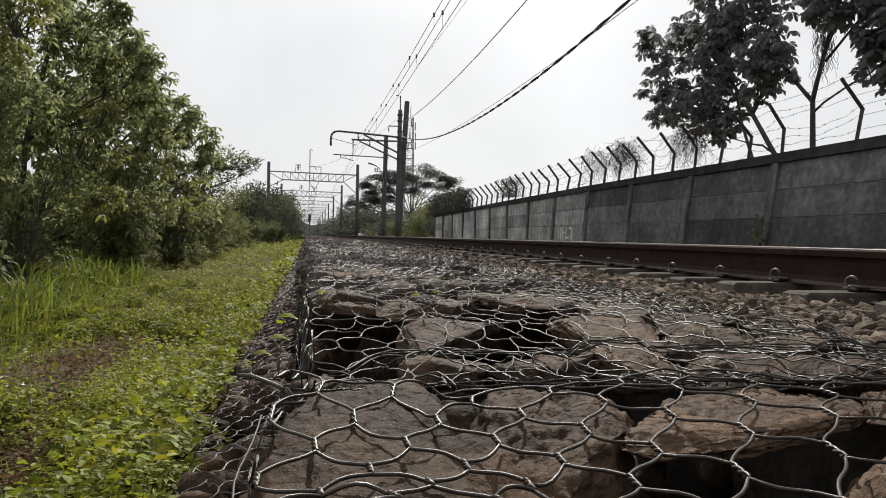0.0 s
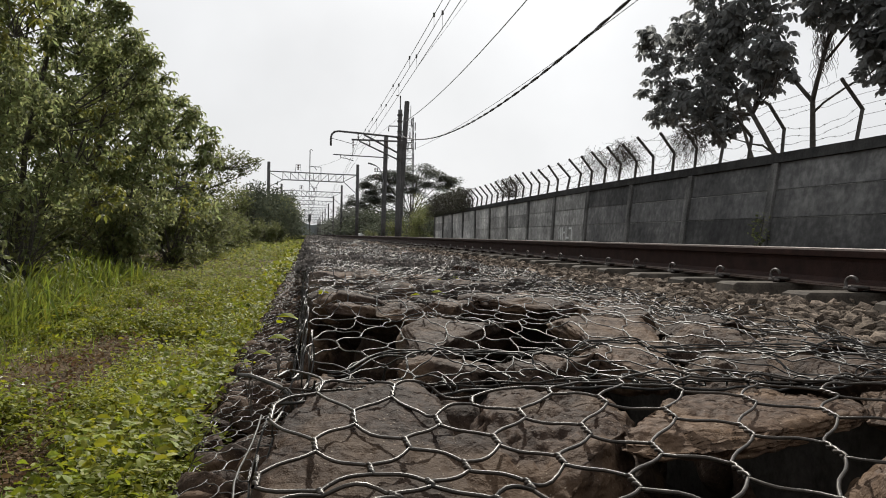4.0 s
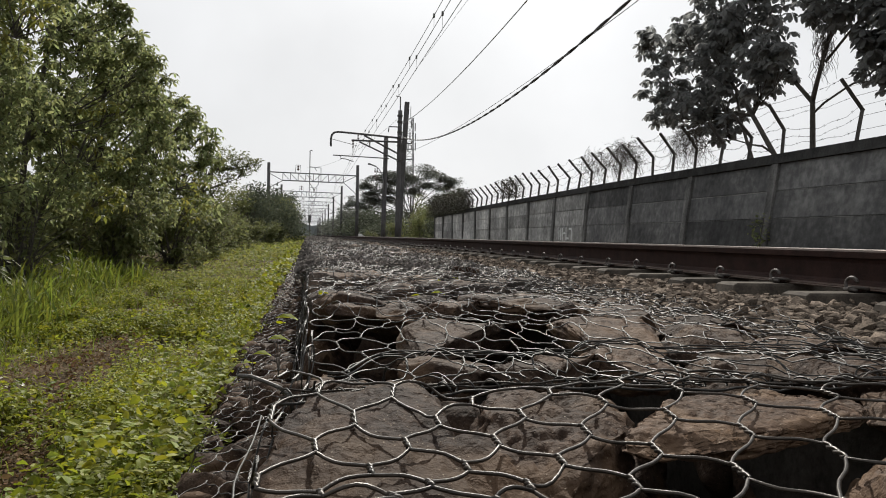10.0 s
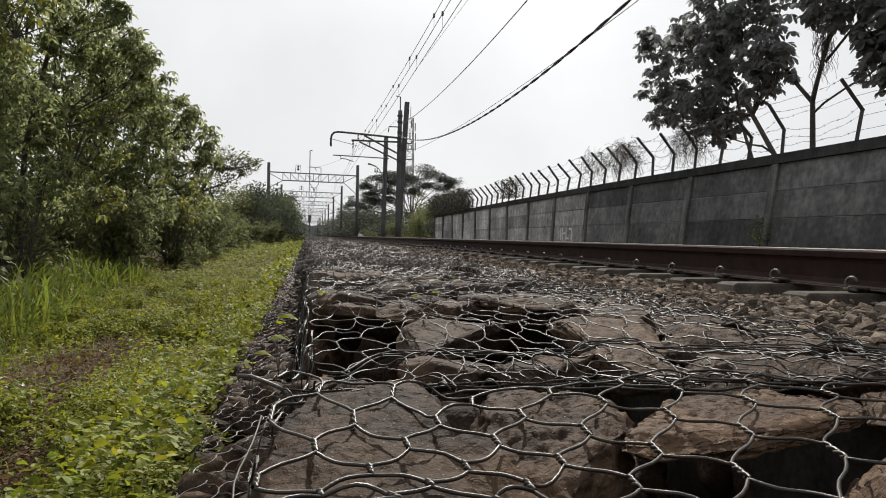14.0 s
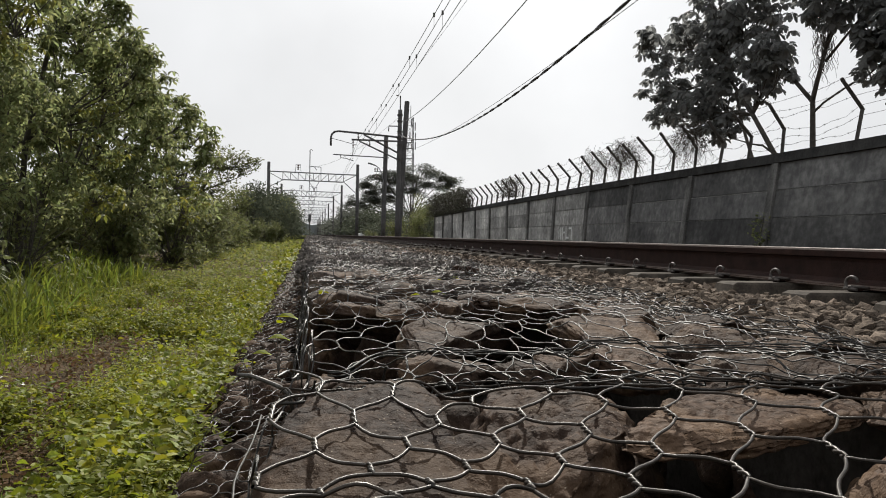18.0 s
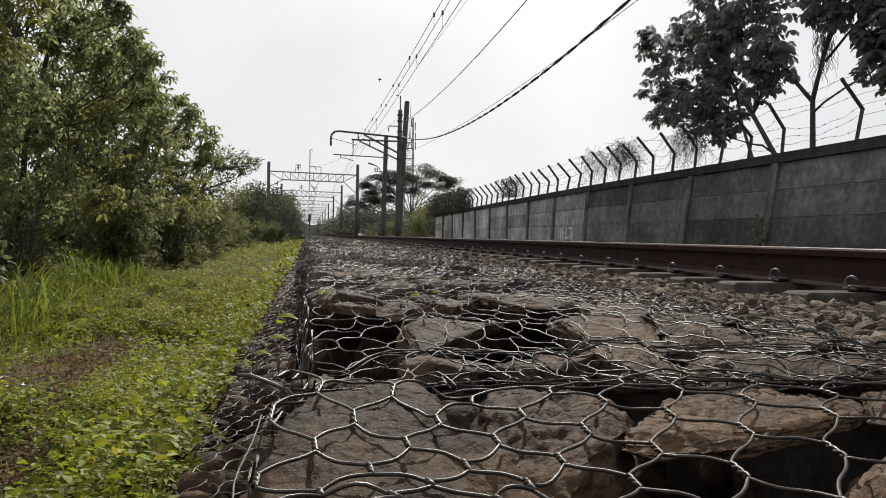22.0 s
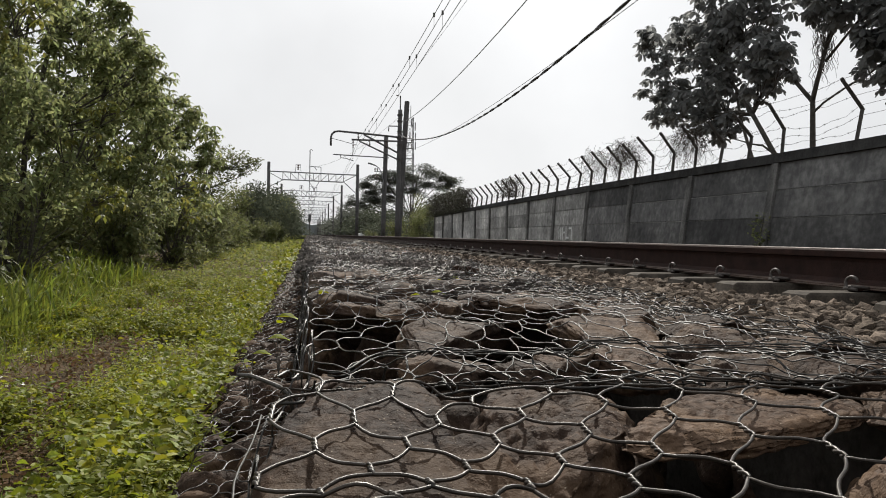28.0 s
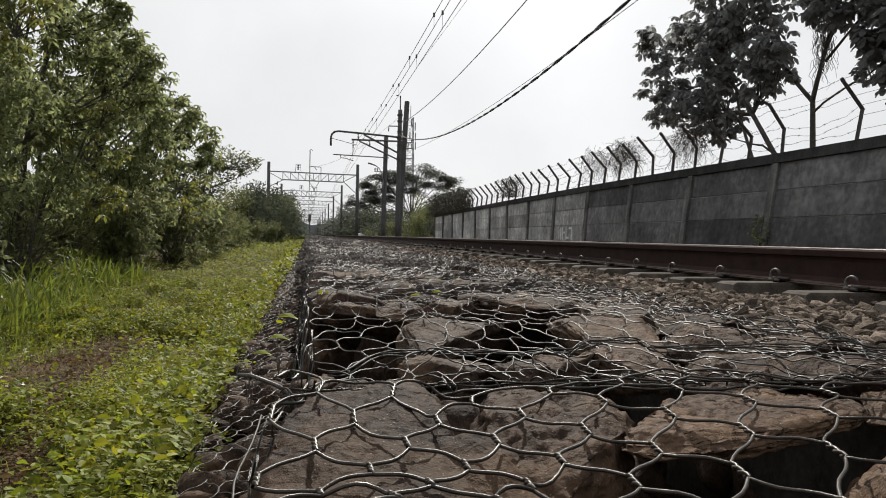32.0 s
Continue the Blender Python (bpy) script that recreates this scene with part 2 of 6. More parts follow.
M_WITHER = material("withered_weed", (0.06, 0.043, 0.02), (0.17, 0.12, 0.062), 9, 0.8, bump=0.0, fine=60, leafy=0.2, per="island", spread=0.5, spec=0.08)
M_PALE = material("pale_dry_leaf", (0.35, 0.34, 0.27), (0.6, 0.6, 0.52), 9, 0.5, bump=0.0, fine=60, per="island", spread=0.3)
M_SPRIG = material("fresh_leaf", (0.12, 0.17, 0.015), (0.2, 0.25, 0.03), 9, 0.6, bump=0.0, fine=60, leafy=0.5, per="island", spread=0.25, spec=0.1)
M_TWIG = material("dry_vine", (0.03, 0.026, 0.022), (0.10, 0.085, 0.07), 9, 0.9, bump=0.0, fine=60)
# the netting wire again, toned darker to hold down its sun glare
M_WIRE_DULL = material("darkened_wire", (0.010, 0.0092, 0.0085), (0.034, 0.031, 0.028), 40, 0.48, metal=0.12, bump=0.15, fine=400, spec=0.35)
# the netting wire again, toned brighter to stand for its glints
M_WIRE_BRIGHT = material("brightened_wire", (0.018, 0.0168, 0.0155), (0.055, 0.05, 0.046), 40, 0.46, metal=0.2, bump=0.15, fine=400, spec=0.4)
M_OLDWIRE = material("dull_old_wire", (0.035, 0.033, 0.03), (0.12, 0.115, 0.105), 30, 0.5, metal=0.6, bump=0.2, fine=300)
M_WHITE = material("faded_white_paint", (0.5, 0.52, 0.52), (0.75, 0.77, 0.76), 12, 0.9, bump=0.0, fine=60)
M_SACK = material("white_bundle", (0.5, 0.5, 0.5), (0.75, 0.75, 0.74), 6, 0.6, bump=0.3, fine=40)
# the haze of the distance is put straight into this grey
M_HILL = material("haze_toned_far_trees", (0.13, 0.15, 0.15), (0.20, 0.22, 0.22), 0.03, 0.95, bump=0.0, fine=0.3)


# ---- mesh tools ----
class Geo:
    """Gathers vertices and faces into one mesh."""

    def __init__(self):
        self.v, self.f, self.n = [], [], 0

    def add(self, verts, faces):
        verts = np.asarray(verts, float).reshape(-1, 3)
        self.v.append(verts)
        self.f.append((np.asarray(faces, int) + self.n) if not isinstance(faces, list) else [[i + self.n for i in f] for f in faces])
        self.n += len(verts)
        return self

    def tube(self, pts, r, sides=6, r_end=None, caps=True):
        pts = np.asarray(pts, float)
        m = len(pts)
        rad = np.linspace(r, r if r_end is None else r_end, m)
        tan = np.gradient(pts, axis=0)
        tan /= np.linalg.norm(tan, axis=1, keepdims=True) + 1e-12
        ref = np.eye(3)[int(np.argmin(np.abs(tan).max(axis=0)))]
        a = np.cross(tan, ref)
        a /= np.linalg.norm(a, axis=1, keepdims=True) + 1e-12
        b = np.cross(tan, a)
        ang = np.arange(sides) * 2 * math.pi / sides
        ring = np.cos(ang)[None, :, None] * a[:, None] + np.sin(ang)[None, :, None] * b[:, None]
        verts = pts[:, None] + ring * rad[:, None, None]
        i = np.arange(m - 1)[:, None] * sides
        j = np.arange(sides)[None]
        k = (j + 1) % sides
        quads = np.stack((i + j, i + k, i + sides + k, i + sides + j), -1).reshape(-1, 4)
        base = self.n
        self.add(verts.reshape(-1, 3), quads)
        if caps:
            self.f.append([list(range(base, base + sides))[::-1], list(range(base + (m - 1) * sides, base + m * sides))])
        return self

    def box(self, cx, cy, cz, sx, sy, sz, bevel=0.0, rot=None):
        """A box about its centre with chamfered upright edges."""
        x, y, z, c = sx / 2, sy / 2, sz / 2, bevel
        if c:
            o = [(-x + c, -y), (x - c, -y), (x, -y + c), (x, y - c), (x - c, y), (-x + c, y), (-x, y - c), (-x, -y + c)]
            i = [(px * (1 - c / x), py * (1 - c / y)) for px, py in o]
            v = [(*p, -z) for p in i] + [(*p, -z + c) for p in o] + [(*p, z - c) for p in o] + [(*p, z) for p in i]
            f = [list(range(8))[::-1], list(range(24, 32))]
            for s in range(3):
                f += [[s * 8 + k, s * 8 + (k + 1) % 8, s * 8 + 8 + (k + 1) % 8, s * 8 + 8 + k] for k in range(8)]
        else:
            v = [(a, b, d) for d in (-z, z) for a, b in ((-x, -y), (x, -y), (x, y), (-x, y))]
            f = [[3, 2, 1, 0], [4, 5, 6, 7], [0, 1, 5, 4], [1, 2, 6, 5], [2, 3, 7, 6], [3, 0, 4, 7]]
        v = np.array(v, float)
        if rot is not None:
            v = v @ np.array(rot).T
        return self.add(v + (cx, cy, cz), f)

    def bar(self, p, q, w, h=None):
        """A square bar from p to q."""
        return self.tube([p, q], w * 0.7, 4, None if h is None else h * 0.7)

    def prism(self, outline, y0, y1):
        """An outline in x, z drawn out along y."""
        m = len(outline)
        v = [(x, y0, z) for x, z in outline] + [(x, y1, z) for x, z in outline]
        f = [list(range(m)), list(range(m, 2 * m))[::-1]] + [[i, i + m, (i + 1) % m + m, (i + 1) % m] for i in range(m)]
        return self.add(v, f)

    def mesh(self, name, mat=None, smooth=False):
        me = bpy.data.meshes.new(name)
        v = np.concatenate(self.v)
        sizes, flat = [], []
        for f in self.f:
            if isinstance(f, np.ndarray):
                sizes.append(np.full(len(f), f.shape[1]))
                flat.append(f.ravel())
            else:
                sizes.append(np.array([len(p) for p in f]))
                flat.append(np.array([i for p in f for i in p]))
        sizes, flat = np.concatenate(sizes), np.concatenate(flat)
        me.vertices.add(len(v))
        me.vertices.foreach_set("co", v.astype(np.float32).ravel())
        me.loops.add(len(flat))
        me.loops.foreach_set("vertex_index", flat.astype(np.int32))
        me.polygons.add(len(sizes))
        start = np.concatenate(([0], np.cumsum(sizes)[:-1]))
        me.polygons.foreach_set("loop_start", start.astype(np.int32))
        me.polygons.foreach_set("use_smooth", np.full(len(sizes), smooth))
        me.update(calc_edges=True)
        if mat:
            me.materials.append(mat)
        return me


def thing(name, x=0, y=0, z=0, label="", category="", group="", kind=""):
    ob = new(name)
    ob.empty_display_size = 0.1
    ob.location = (x, y, z)
    return tagged(ob, label, category, group, kind)


def part(name, geo, mat, parent=None, label="", smooth=False, at=None):
    """One mesh object under a thing or a part. geo: a Geo, or mesh data to share."""
    me = geo.mesh(name, mat, smooth) if isinstance(geo, Geo) else geo
    ob = new(name, me)
    ob.parent = parent
    if at is not None:
        ob.matrix_basis = at
    if label:
        ob["label"] = label
    return ob


def turns(rng, n, tilt=0.6):
    """n random turns: any heading, tipped by up to tilt radians."""
    h, t, r = rng.uniform(0, 2 * math.pi, n), rng.normal(0, tilt, n), rng.uniform(0, 2 * math.pi, n)
    ch, sh, ct, st, cr, sr = np.cos(h), np.sin(h), np.cos(t), np.sin(t), np.cos(r), np.sin(r)
    z = np.zeros(n)
    one = np.ones(n)
    rz = np.stack((np.stack((ch, -sh, z), -1), np.stack((sh, ch, z), -1), np.stack((z, z, one), -1)), 1)
    rx = np.stack((np.stack((one, z, z), -1), np.stack((z, ct, -st), -1), np.stack((z, st, ct), -1)), 1)
    r2 = np.stack((np.stack((cr, -sr, z), -1), np.stack((sr, cr, z), -1), np.stack((z, z, one), -1)), 1)
    return rz @ rx @ r2


def strew(geo, tmpl, places, rots, sizes):
    """Copies of a small template (verts, faces) at places, all in one mesh."""
    v0, f0 = tmpl
    v = np.einsum("nij,kj->nki", rots, v0) * np.asarray(sizes).reshape(-1, 1, 1) + places[:, None]
    f = f0[None] + (np.arange(len(places)) * len(v0))[:, None, None]
    return geo.add(v.reshape(-1, 3), f.reshape(-1, f0.shape[1]))


def leaflet(length=1.0, width=0.3, droop=0.25, fold=0.06, start=0.0):
    """One leaf along +x, folded on its midrib and drooping."""
    v = np.array([(start, 0, 0), (start + length * 0.45, width / 2, fold - droop * 0.25), (start + length * 0.45, 0, -droop * 0.25),
                  (start + length * 0.45, -width / 2, fold - droop * 0.25), (start + length, 0, -droop)])
    return v, np.array([(0, 2, 1), (0, 3, 2), (1, 2, 4), (2, 3, 4)])


def broad_leaflet(length=1.0, width=0.5, droop=0.3, fold=0.06, start=0.0):
    """A leaf widest beyond its middle, with a blunt tip."""
    s, d = start, droop
    v = np.array([(s, 0, 0), (s + 0.4 * length, width * 0.3, fold - d * 0.2), (s + 0.4 * length, 0, -d * 0.2), (s + 0.4 * length, -width * 0.3, fold - d * 0.2),
                  (s + 0.75 * length, width * 0.5, fold - d * 0.6), (s + 0.75 * length, 0, -d * 0.6), (s + 0.75 * length, -width * 0.5, fold - d * 0.6),
                  (s + 0.95 * length, width * 0.24, -d * 0.95), (s + 0.95 * length, -width * 0.24, -d * 0.95), (s + length, 0, -d)])
    return v, np.array([(0, 2, 1), (0, 3, 2), (1, 2, 5), (1, 5, 4), (2, 3, 6), (2, 6, 5), (4, 5, 7), (5, 6, 8), (5, 9, 7), (5, 8, 9)])


def oval_leaflet(length=1.0, width=0.4, droop=0.3, fold=0.06, start=0.0):
    """An oval leaf of six faces round its midrib, arching down to the tip."""
    s, w, d = start, width / 2, droop
    v = np.array([(s, 0, 0), (s + 0.3 * length, w * 0.85, fold - d * 0.08), (s + 0.72 * length, w, fold - d * 0.5), (s + length * 0.97, 0, -d * 1.05),
                  (s + 0.72 * length, -w, fold - d * 0.5), (s + 0.3 * length, -w * 0.85, fold - d * 0.08), (s + 0.52 * length, 0, -d * 0.22)])
    return v, np.array([(6, 1, 0), (6, 2, 1), (6, 3, 2), (6, 4, 3), (6, 5, 4), (6, 0, 5)])


def palm_leaf(fingers=7, spread=2 * math.pi, droop=0.45, width=0.26, broad=False, oval=False):
    """A hand-shaped leaf: leaflets round one stalk end."""
    vs, fs = [], []
    for i in range(fingers):
        a = spread * (i / fingers) + 0.13 * math.sin(i * 5.1)
        v, f = (broad_leaflet if broad else oval_leaflet if oval else leaflet)(0.95 + 0.12 * math.sin(i * 3.7), width, droop * (1 + 0.3 * math.sin(i * 2.3)), 0.05, 0.05)
        c, s = math.cos(a), math.sin(a)
        vs.append(v @ np.array(((c, s, 0), (-s, c, 0), (0, 0, 1))))
        fs.append(f + len(v) * i)
    return np.concatenate(vs), np.concatenate(fs)


PALM = palm_leaf(5, droop=0.6, width=0.40, oval=True)
PALM_WIDE = palm_leaf(7, droop=0.7, width=0.62, broad=True)
LEAF = leaflet(1.0, 0.42, 0.2)
ROUND = (np.array([(0, 0, 0), (0.28, 0.27, 0.05), (0.68, 0.29, 0.03), (1.0, 0, -0.10), (0.68, -0.29, 0.03), (0.28, -0.27, 0.05), (0.5, 0, -0.01)]),
         np.array([(6, 1, 0), (6, 2, 1), (6, 3, 2), (6, 4, 3), (6, 5, 4), (6, 0, 5)]))
BLADE = (np.array([(-0.012, 0, 0), (0.012, 0, 0), (0.012, 0.10, 0.5), (-0.012, 0.10, 0.5), (0.009, 0.26, 0.82), (-0.009, 0.26, 0.82), (0, 0.46, 0.95)]),
         None)
BLADE = (BLADE[0] * (1.5, 1, 1), np.array([(0, 1, 2), (0, 2, 3), (3, 2, 4), (3, 4, 5), (5, 4, 6)]))


def ball(sub):
    bm = bmesh.new()
    bmesh.ops.create_icosphere(bm, subdivisions=sub, radius=1)
    v = np.array([p.co[:] for p in bm.verts])
    f = np.array([[q.index for q in p.verts] for p in bm.faces])
    bm.free()
    return v, f


def rock(rng, sub=3, cuts=9, rough=0.05, depth=(0.5, 0.85), slab=None):
    """A broken stone: a ball cut by planes, with rough faces."""
    v, f = ball(sub)
    for _ in range(cuts):
        d = rng.normal(0, 1, 3)
        d /= np.linalg.norm(d)
        over = np.maximum(v @ d - rng.uniform(*depth), 0)
        v = v - over[:, None] * d * 0.92
    if slab:
        d = np.array((rng.normal(0, 0.12), rng.normal(0, 0.12), 1.0))
        d /= np.linalg.norm(d)
        v = v - np.maximum(v @ d - slab, 0)[:, None] * d * 0.95
    o = rng.uniform(0, 50, 3)
    push = np.array([noise.noise(Vector(p * 2.2 + o)) * 0.6 + noise.noise(Vector(p * 6.0 + o)) * 0.45 + noise.noise(Vector(p * 15.0 + o)) * 0.3 for p in v])
    v = v * (1 + push * rough * 2.4)[:, None]
    lo, hi = v.min(0), v.max(0)
    return (v - (lo + hi) / 2) / ((hi - lo) / 2), f


def bumps(x, y, s=1.0, o=0.0):
    return noise.noise(Vector((x * s + o, y * s - o, o * 0.7)))


# ---- ground, ballast, track ----
def make_ground():
    xs = np.concatenate((-np.geomspace(2500, 5, 16), np.arange(-4.6, 0.3, 0.1), (0.6, 1.2, 3, 5, 5.6, 6.2, 7, 9, 14), np.geomspace(25, 2500, 12)))
    ys = np.concatenate((-np.geomspace(2500, 2, 12), np.arange(-1, 9, 0.1), np.arange(9, 24, 0.4), np.geomspace(25, 4000, 24)))
    g = Geo()
    v = []
    for y in ys:
        for x in xs:
            z = -0.5
            if -5 < x < -0.2 and -3 < y < 30:
                fade = min(1.0, (x + 5) * 2, (y + 3) * 0.5, (30 - y) * 0.1)
                z += fade * (0.05 * bumps(x, y, 0.9) + 0.025 * bumps(x, y, 3.1, 4))
            if x < -2.1:
                z += 0.22 * min(1.2, (-2.1 - x) / 2.5)
            if x > 4.8:
                z = -0.4
            v.append((x, y, z))
    w = len(xs)
    i = np.arange(len(ys) - 1)[:, None] * w + np.arange(w - 1)[None]
    i = i.ravel()
    g.add(v, np.stack((i, i + 1, i + w + 1, i + w), -1))
    tagged(part("ground", g, M_DIRT, smooth=True), "brown soil of the grassy trackside path", "ground", kind="structure")


def make_bed():
    g = Geo()
    g.prism([(0.9, -0.6), (0.9, -0.10), (1.6, -0.115), (2.2, -0.13), (4.1, -0.16), (4.6, -0.18), (5.3, -0.6)], -12, 420)
    tagged(part("ballast_bed", g, M_BED), "grey crushed stone bed under the railway track", "track bed", kind="structure")


RAIL = [(-0.07, 0.0), (0.07, 0.0), (0.07, 0.011), (0.022, 0.026), (0.0095, 0.04), (0.0085, 0.115), (0.014, 0.128), (0.0345, 0.136),
        (0.035, 0.163), (0.030, 0.170), (0.012, 0.1725), (-0.012, 0.1725), (-0.030, 0.170), (-0.035, 0.163), (-0.0345, 0.136), (-0.014, 0.128),
        (-0.0085, 0.115), (-0.0095, 0.04), (-0.022, 0.026), (-0.07, 0.011)]


def make_rail(x, label, tall=1.0):
    rail = thing("rail", x, 0, -0.022, label, "rail", "rails of the track")
    g = Geo()
    g.prism([(p, q * tall) for p, q in RAIL], -12, 420)
    part("rail_body", g, M_RAIL, rail)
    g = Geo()
    g.prism([(p, q + 0.1725 * (tall - 1)) for p, q in ((-0.024, 0.1722), (0.024, 0.1722), (0.022, 0.1745), (-0.022, 0.1745))], -12, 420)
    part("running_surface", g, M_RAILTOP, rail, "worn shiny running surface")
    # added strip that draws the highlight on the foot's outer edge
    g = Geo()
    edge, z = min(p for p, q in RAIL) - 0.002, max(q for p, q in RAIL if p < -0.06) * tall
    g.prism([(edge, z - 0.008), (edge + 0.006, z - 0.009), (edge + 0.024, z + 0.006), (edge + 0.020, z + 0.008), (edge + 0.004, z + 0.003)], -12, 420)
    part("foot_highlight", g, M_FOOT_LIT, rail, "added pale strip for light along the rail foot")
    return rail


RAIL_X = (2.6, 3.74)


def clip_geo():
    """A sprung steel rail clip: a rod bent into a loop, standing on the sleeper."""
    pts = [(-0.035, -0.055, 0.012), (-0.035, -0.02, 0.014), (-0.035, 0.025, 0.016)]
    for i in range(11):
        a = radians(-75 + 245 * i / 10)
        pts.append((-0.03 + 0.012 * i / 10, 0.03 - 0.036 + 0.034 * math.cos(a), 0.042 + 0.027 * math.sin(a)))
    g = Geo().tube(pts, 0.008, 7)
    g.tube([(-0.04, -0.005, 0.022), (-0.02, -0.03, 0.024), (0.01, -0.05, 0.022), (0.032, -0.05, 0.018)], 0.008, 6)
    return g


def make_sleepers():
    body = Geo()
    # trapezoid across, sloped ends
    L, w0, w1, h = 1.04, 0.13, 0.08, 0.2
    v = [(-L, -w0, -h), (L, -w0, -h), (L, w0, -h), (-L, w0, -h), (-L + 0.06, -w1 - 0.008, -0.012), (L - 0.06, -w1 - 0.008, -0.012),
         (L - 0.06, w1 + 0.008, -0.012), (-L + 0.06, w1 + 0.008, -0.012),
         (-L + 0.085, -w1, 0), (L - 0.085, -w1, 0), (L - 0.085, w1, 0), (-L + 0.085, w1, 0)]
    f = [[3, 2, 1, 0], [8, 9, 10, 11]]
    for s in (0, 4):
        f += [[s + k, s + (k + 1) % 4, s + 4 + (k + 1) % 4, s + 4 + k] for k in range(4)]
    body.add(v, f)
    body_me = body.mesh("body", M_SLEEPER)
    clip_me = clip_geo().mesh("clip", M_CLIP, True)
    lug = Geo().box(0, 0, 0.014, 0.05, 0.055, 0.028, 0.006)
    lug.tube([(0.03, 0.06, 0.018), (0.03, -0.05, 0.018)], 0.009, 6)
    lug_me = lug.mesh("shoulder", M_RAIL)
    rng = np.random.default_rng(5)
    for k in range(-25, 110):
        y = 3.16 + 0.593 * k
        s = thing("sleeper", 3.17 + rng.normal(0, 0.008), y, -0.03 + rng.normal(0, 0.003),
                  "pale grey concrete sleeper bedded in crushed stone", "sleeper", "sleepers of the track")
        s.rotation_euler = (0, rng.normal(0, 0.004), rng.normal(0, 0.006))
        part("body", body_me, None, s)
        for rx in RAIL_X:
            for side in (-1, 1):
                if side == 1 and (k > 8 or k < -8):
                    continue
                m = pose(rx - 3.17 + side * 0.098, 0, 0, 0, 0, 0 if side < 0 else 180)
                part("clip", clip_me, None, s, at=m)
                part("shoulder", lug_me, None, s, at=m)


# ---- wall with barbed wire ----
def wall_x(y, z):
    """The wall leans away from the track, more so near the camera."""
    lean = radians(min(9.0, max(0.0, (25 - y) * 0.62)))
    return 6.6 + (z - 0.76) * math.tan(lean)


def wall_top(y):
    return 1.48 - 0.13 * min(1.0, max(0.0, (y - 17) / 23))


POSTS_Y = [10.13 + 2.488 * k for k in range(-6, 13)]


def slab(g, y0, y1, z0, z1, x0, x1, f0=1.0, f1=1.0):
    """A slab in the leaning wall between y0, y1 and z0, z1; x0, x1: its faces before and behind the wall's line."""
    c = 0.008
    v = []
    for y, zz in ((y0, f0), (y1, f1)):
        for z in (z0, z1):
            for dx in (x0, x1):
                v.append((wall_x(y, z * zz) + dx, y, z * zz))
    # order: y0z0x0 y0z0x1 y0z1x0 y0z1x1 y1z0x0 ...
    f = [[0, 1, 3, 2], [4, 6, 7, 5], [0, 2, 6, 4], [1, 5, 7, 3], [2, 3, 7, 6], [0, 4, 5, 1]]
    g.add(v, f)


def make_wall():
    rng = np.random.default_rng(11)
    wall = thing("wall_east", 0, 0, 0, "stained grey precast concrete panel wall beside the railway", "wall", kind="structure")
    for a, b in zip(POSTS_Y[:-1], POSTS_Y[1:]):
        fa, fb = wall_top(a) / 1.48, wall_top(b) / 1.48
        for z0, z1 in ((-0.45, -0.262), (-0.256, 0.134), (0.148, 0.533), (0.549, 0.933), (0.950, 1.335)):
            g = Geo()
            d = rng.normal(0, 0.004)
            slab(g, a + 0.07, b - 0.07, z0, z1, 0.0 + d, 0.05 + d, fa, fb)
            # the tongue that the next panel sits on
            slab(g, a + 0.07, b - 0.07, z1 - 0.01, z1 + 0.03, 0.018 + d, 0.046 + d, fa, fb)
            # bays nearer than y 16.5 take the darker concrete
            part("panel", g, M_PANEL_DARK if a < 16.5 else M_PANEL, wall)
            if 0 < z1 < 1.2:
                g = Geo()
                slab(g, a + 0.08, b - 0.08, z1 + 0.001, z1 + 0.007, -0.003 + d, 0.018, fa, fb)
                part("joint_mortar", g, M_MORTAR, wall, "pale smeared mortar")
        g = Geo()
        slab(g, a - 0.003, b - 0.005, 1.34, 1.48, -0.05, 0.11, fa, fb)
        part("coping", g, M_CAP, wall, "blackened concrete coping")
    for y in POSTS_Y:
        g = Geo()
        f = wall_top(y) / 1.48
        slab(g, y - 0.08, y + 0.08, -0.45, 1.338, -0.045, 0.09, f, f)
        part("post", g, M_POST, wall)
    scrawl = thing("graffiti", wall_x(18.9, 0.34), 18.9, 0.34, "faded pale painted scrawl on the concrete wall", "graffiti")
    inv = Matrix.Translation((-wall_x(18.9, 0.34), -18.9, -0.34))
    for i, (w, h, z) in enumerate(((0.05, 0.2, 0.33), (0.14, 0.04, 0.42), (0.14, 0.04, 0.26), (0.05, 0.22, 0.34), (0.13, 0.04, 0.35),
                                   (0.05, 0.21, 0.33), (0.06, 0.2, 0.33), (0.05, 0.16, 0.32))):
        g = Geo()
        yy = 18.55 + 0.14 * i
        g.box(wall_x(yy, z) - 0.012, yy, 0.34 + (z - 0.34) * 1.5, 0.004, w * 1.15, h * (1.55 if h > 0.1 else 1.2))
        part("stroke", g, M_WHITE, scrawl, at=inv)


FENCE_Y = [8.59, 10.12] + [10.98 + 0.83 * k for k in range(36)]


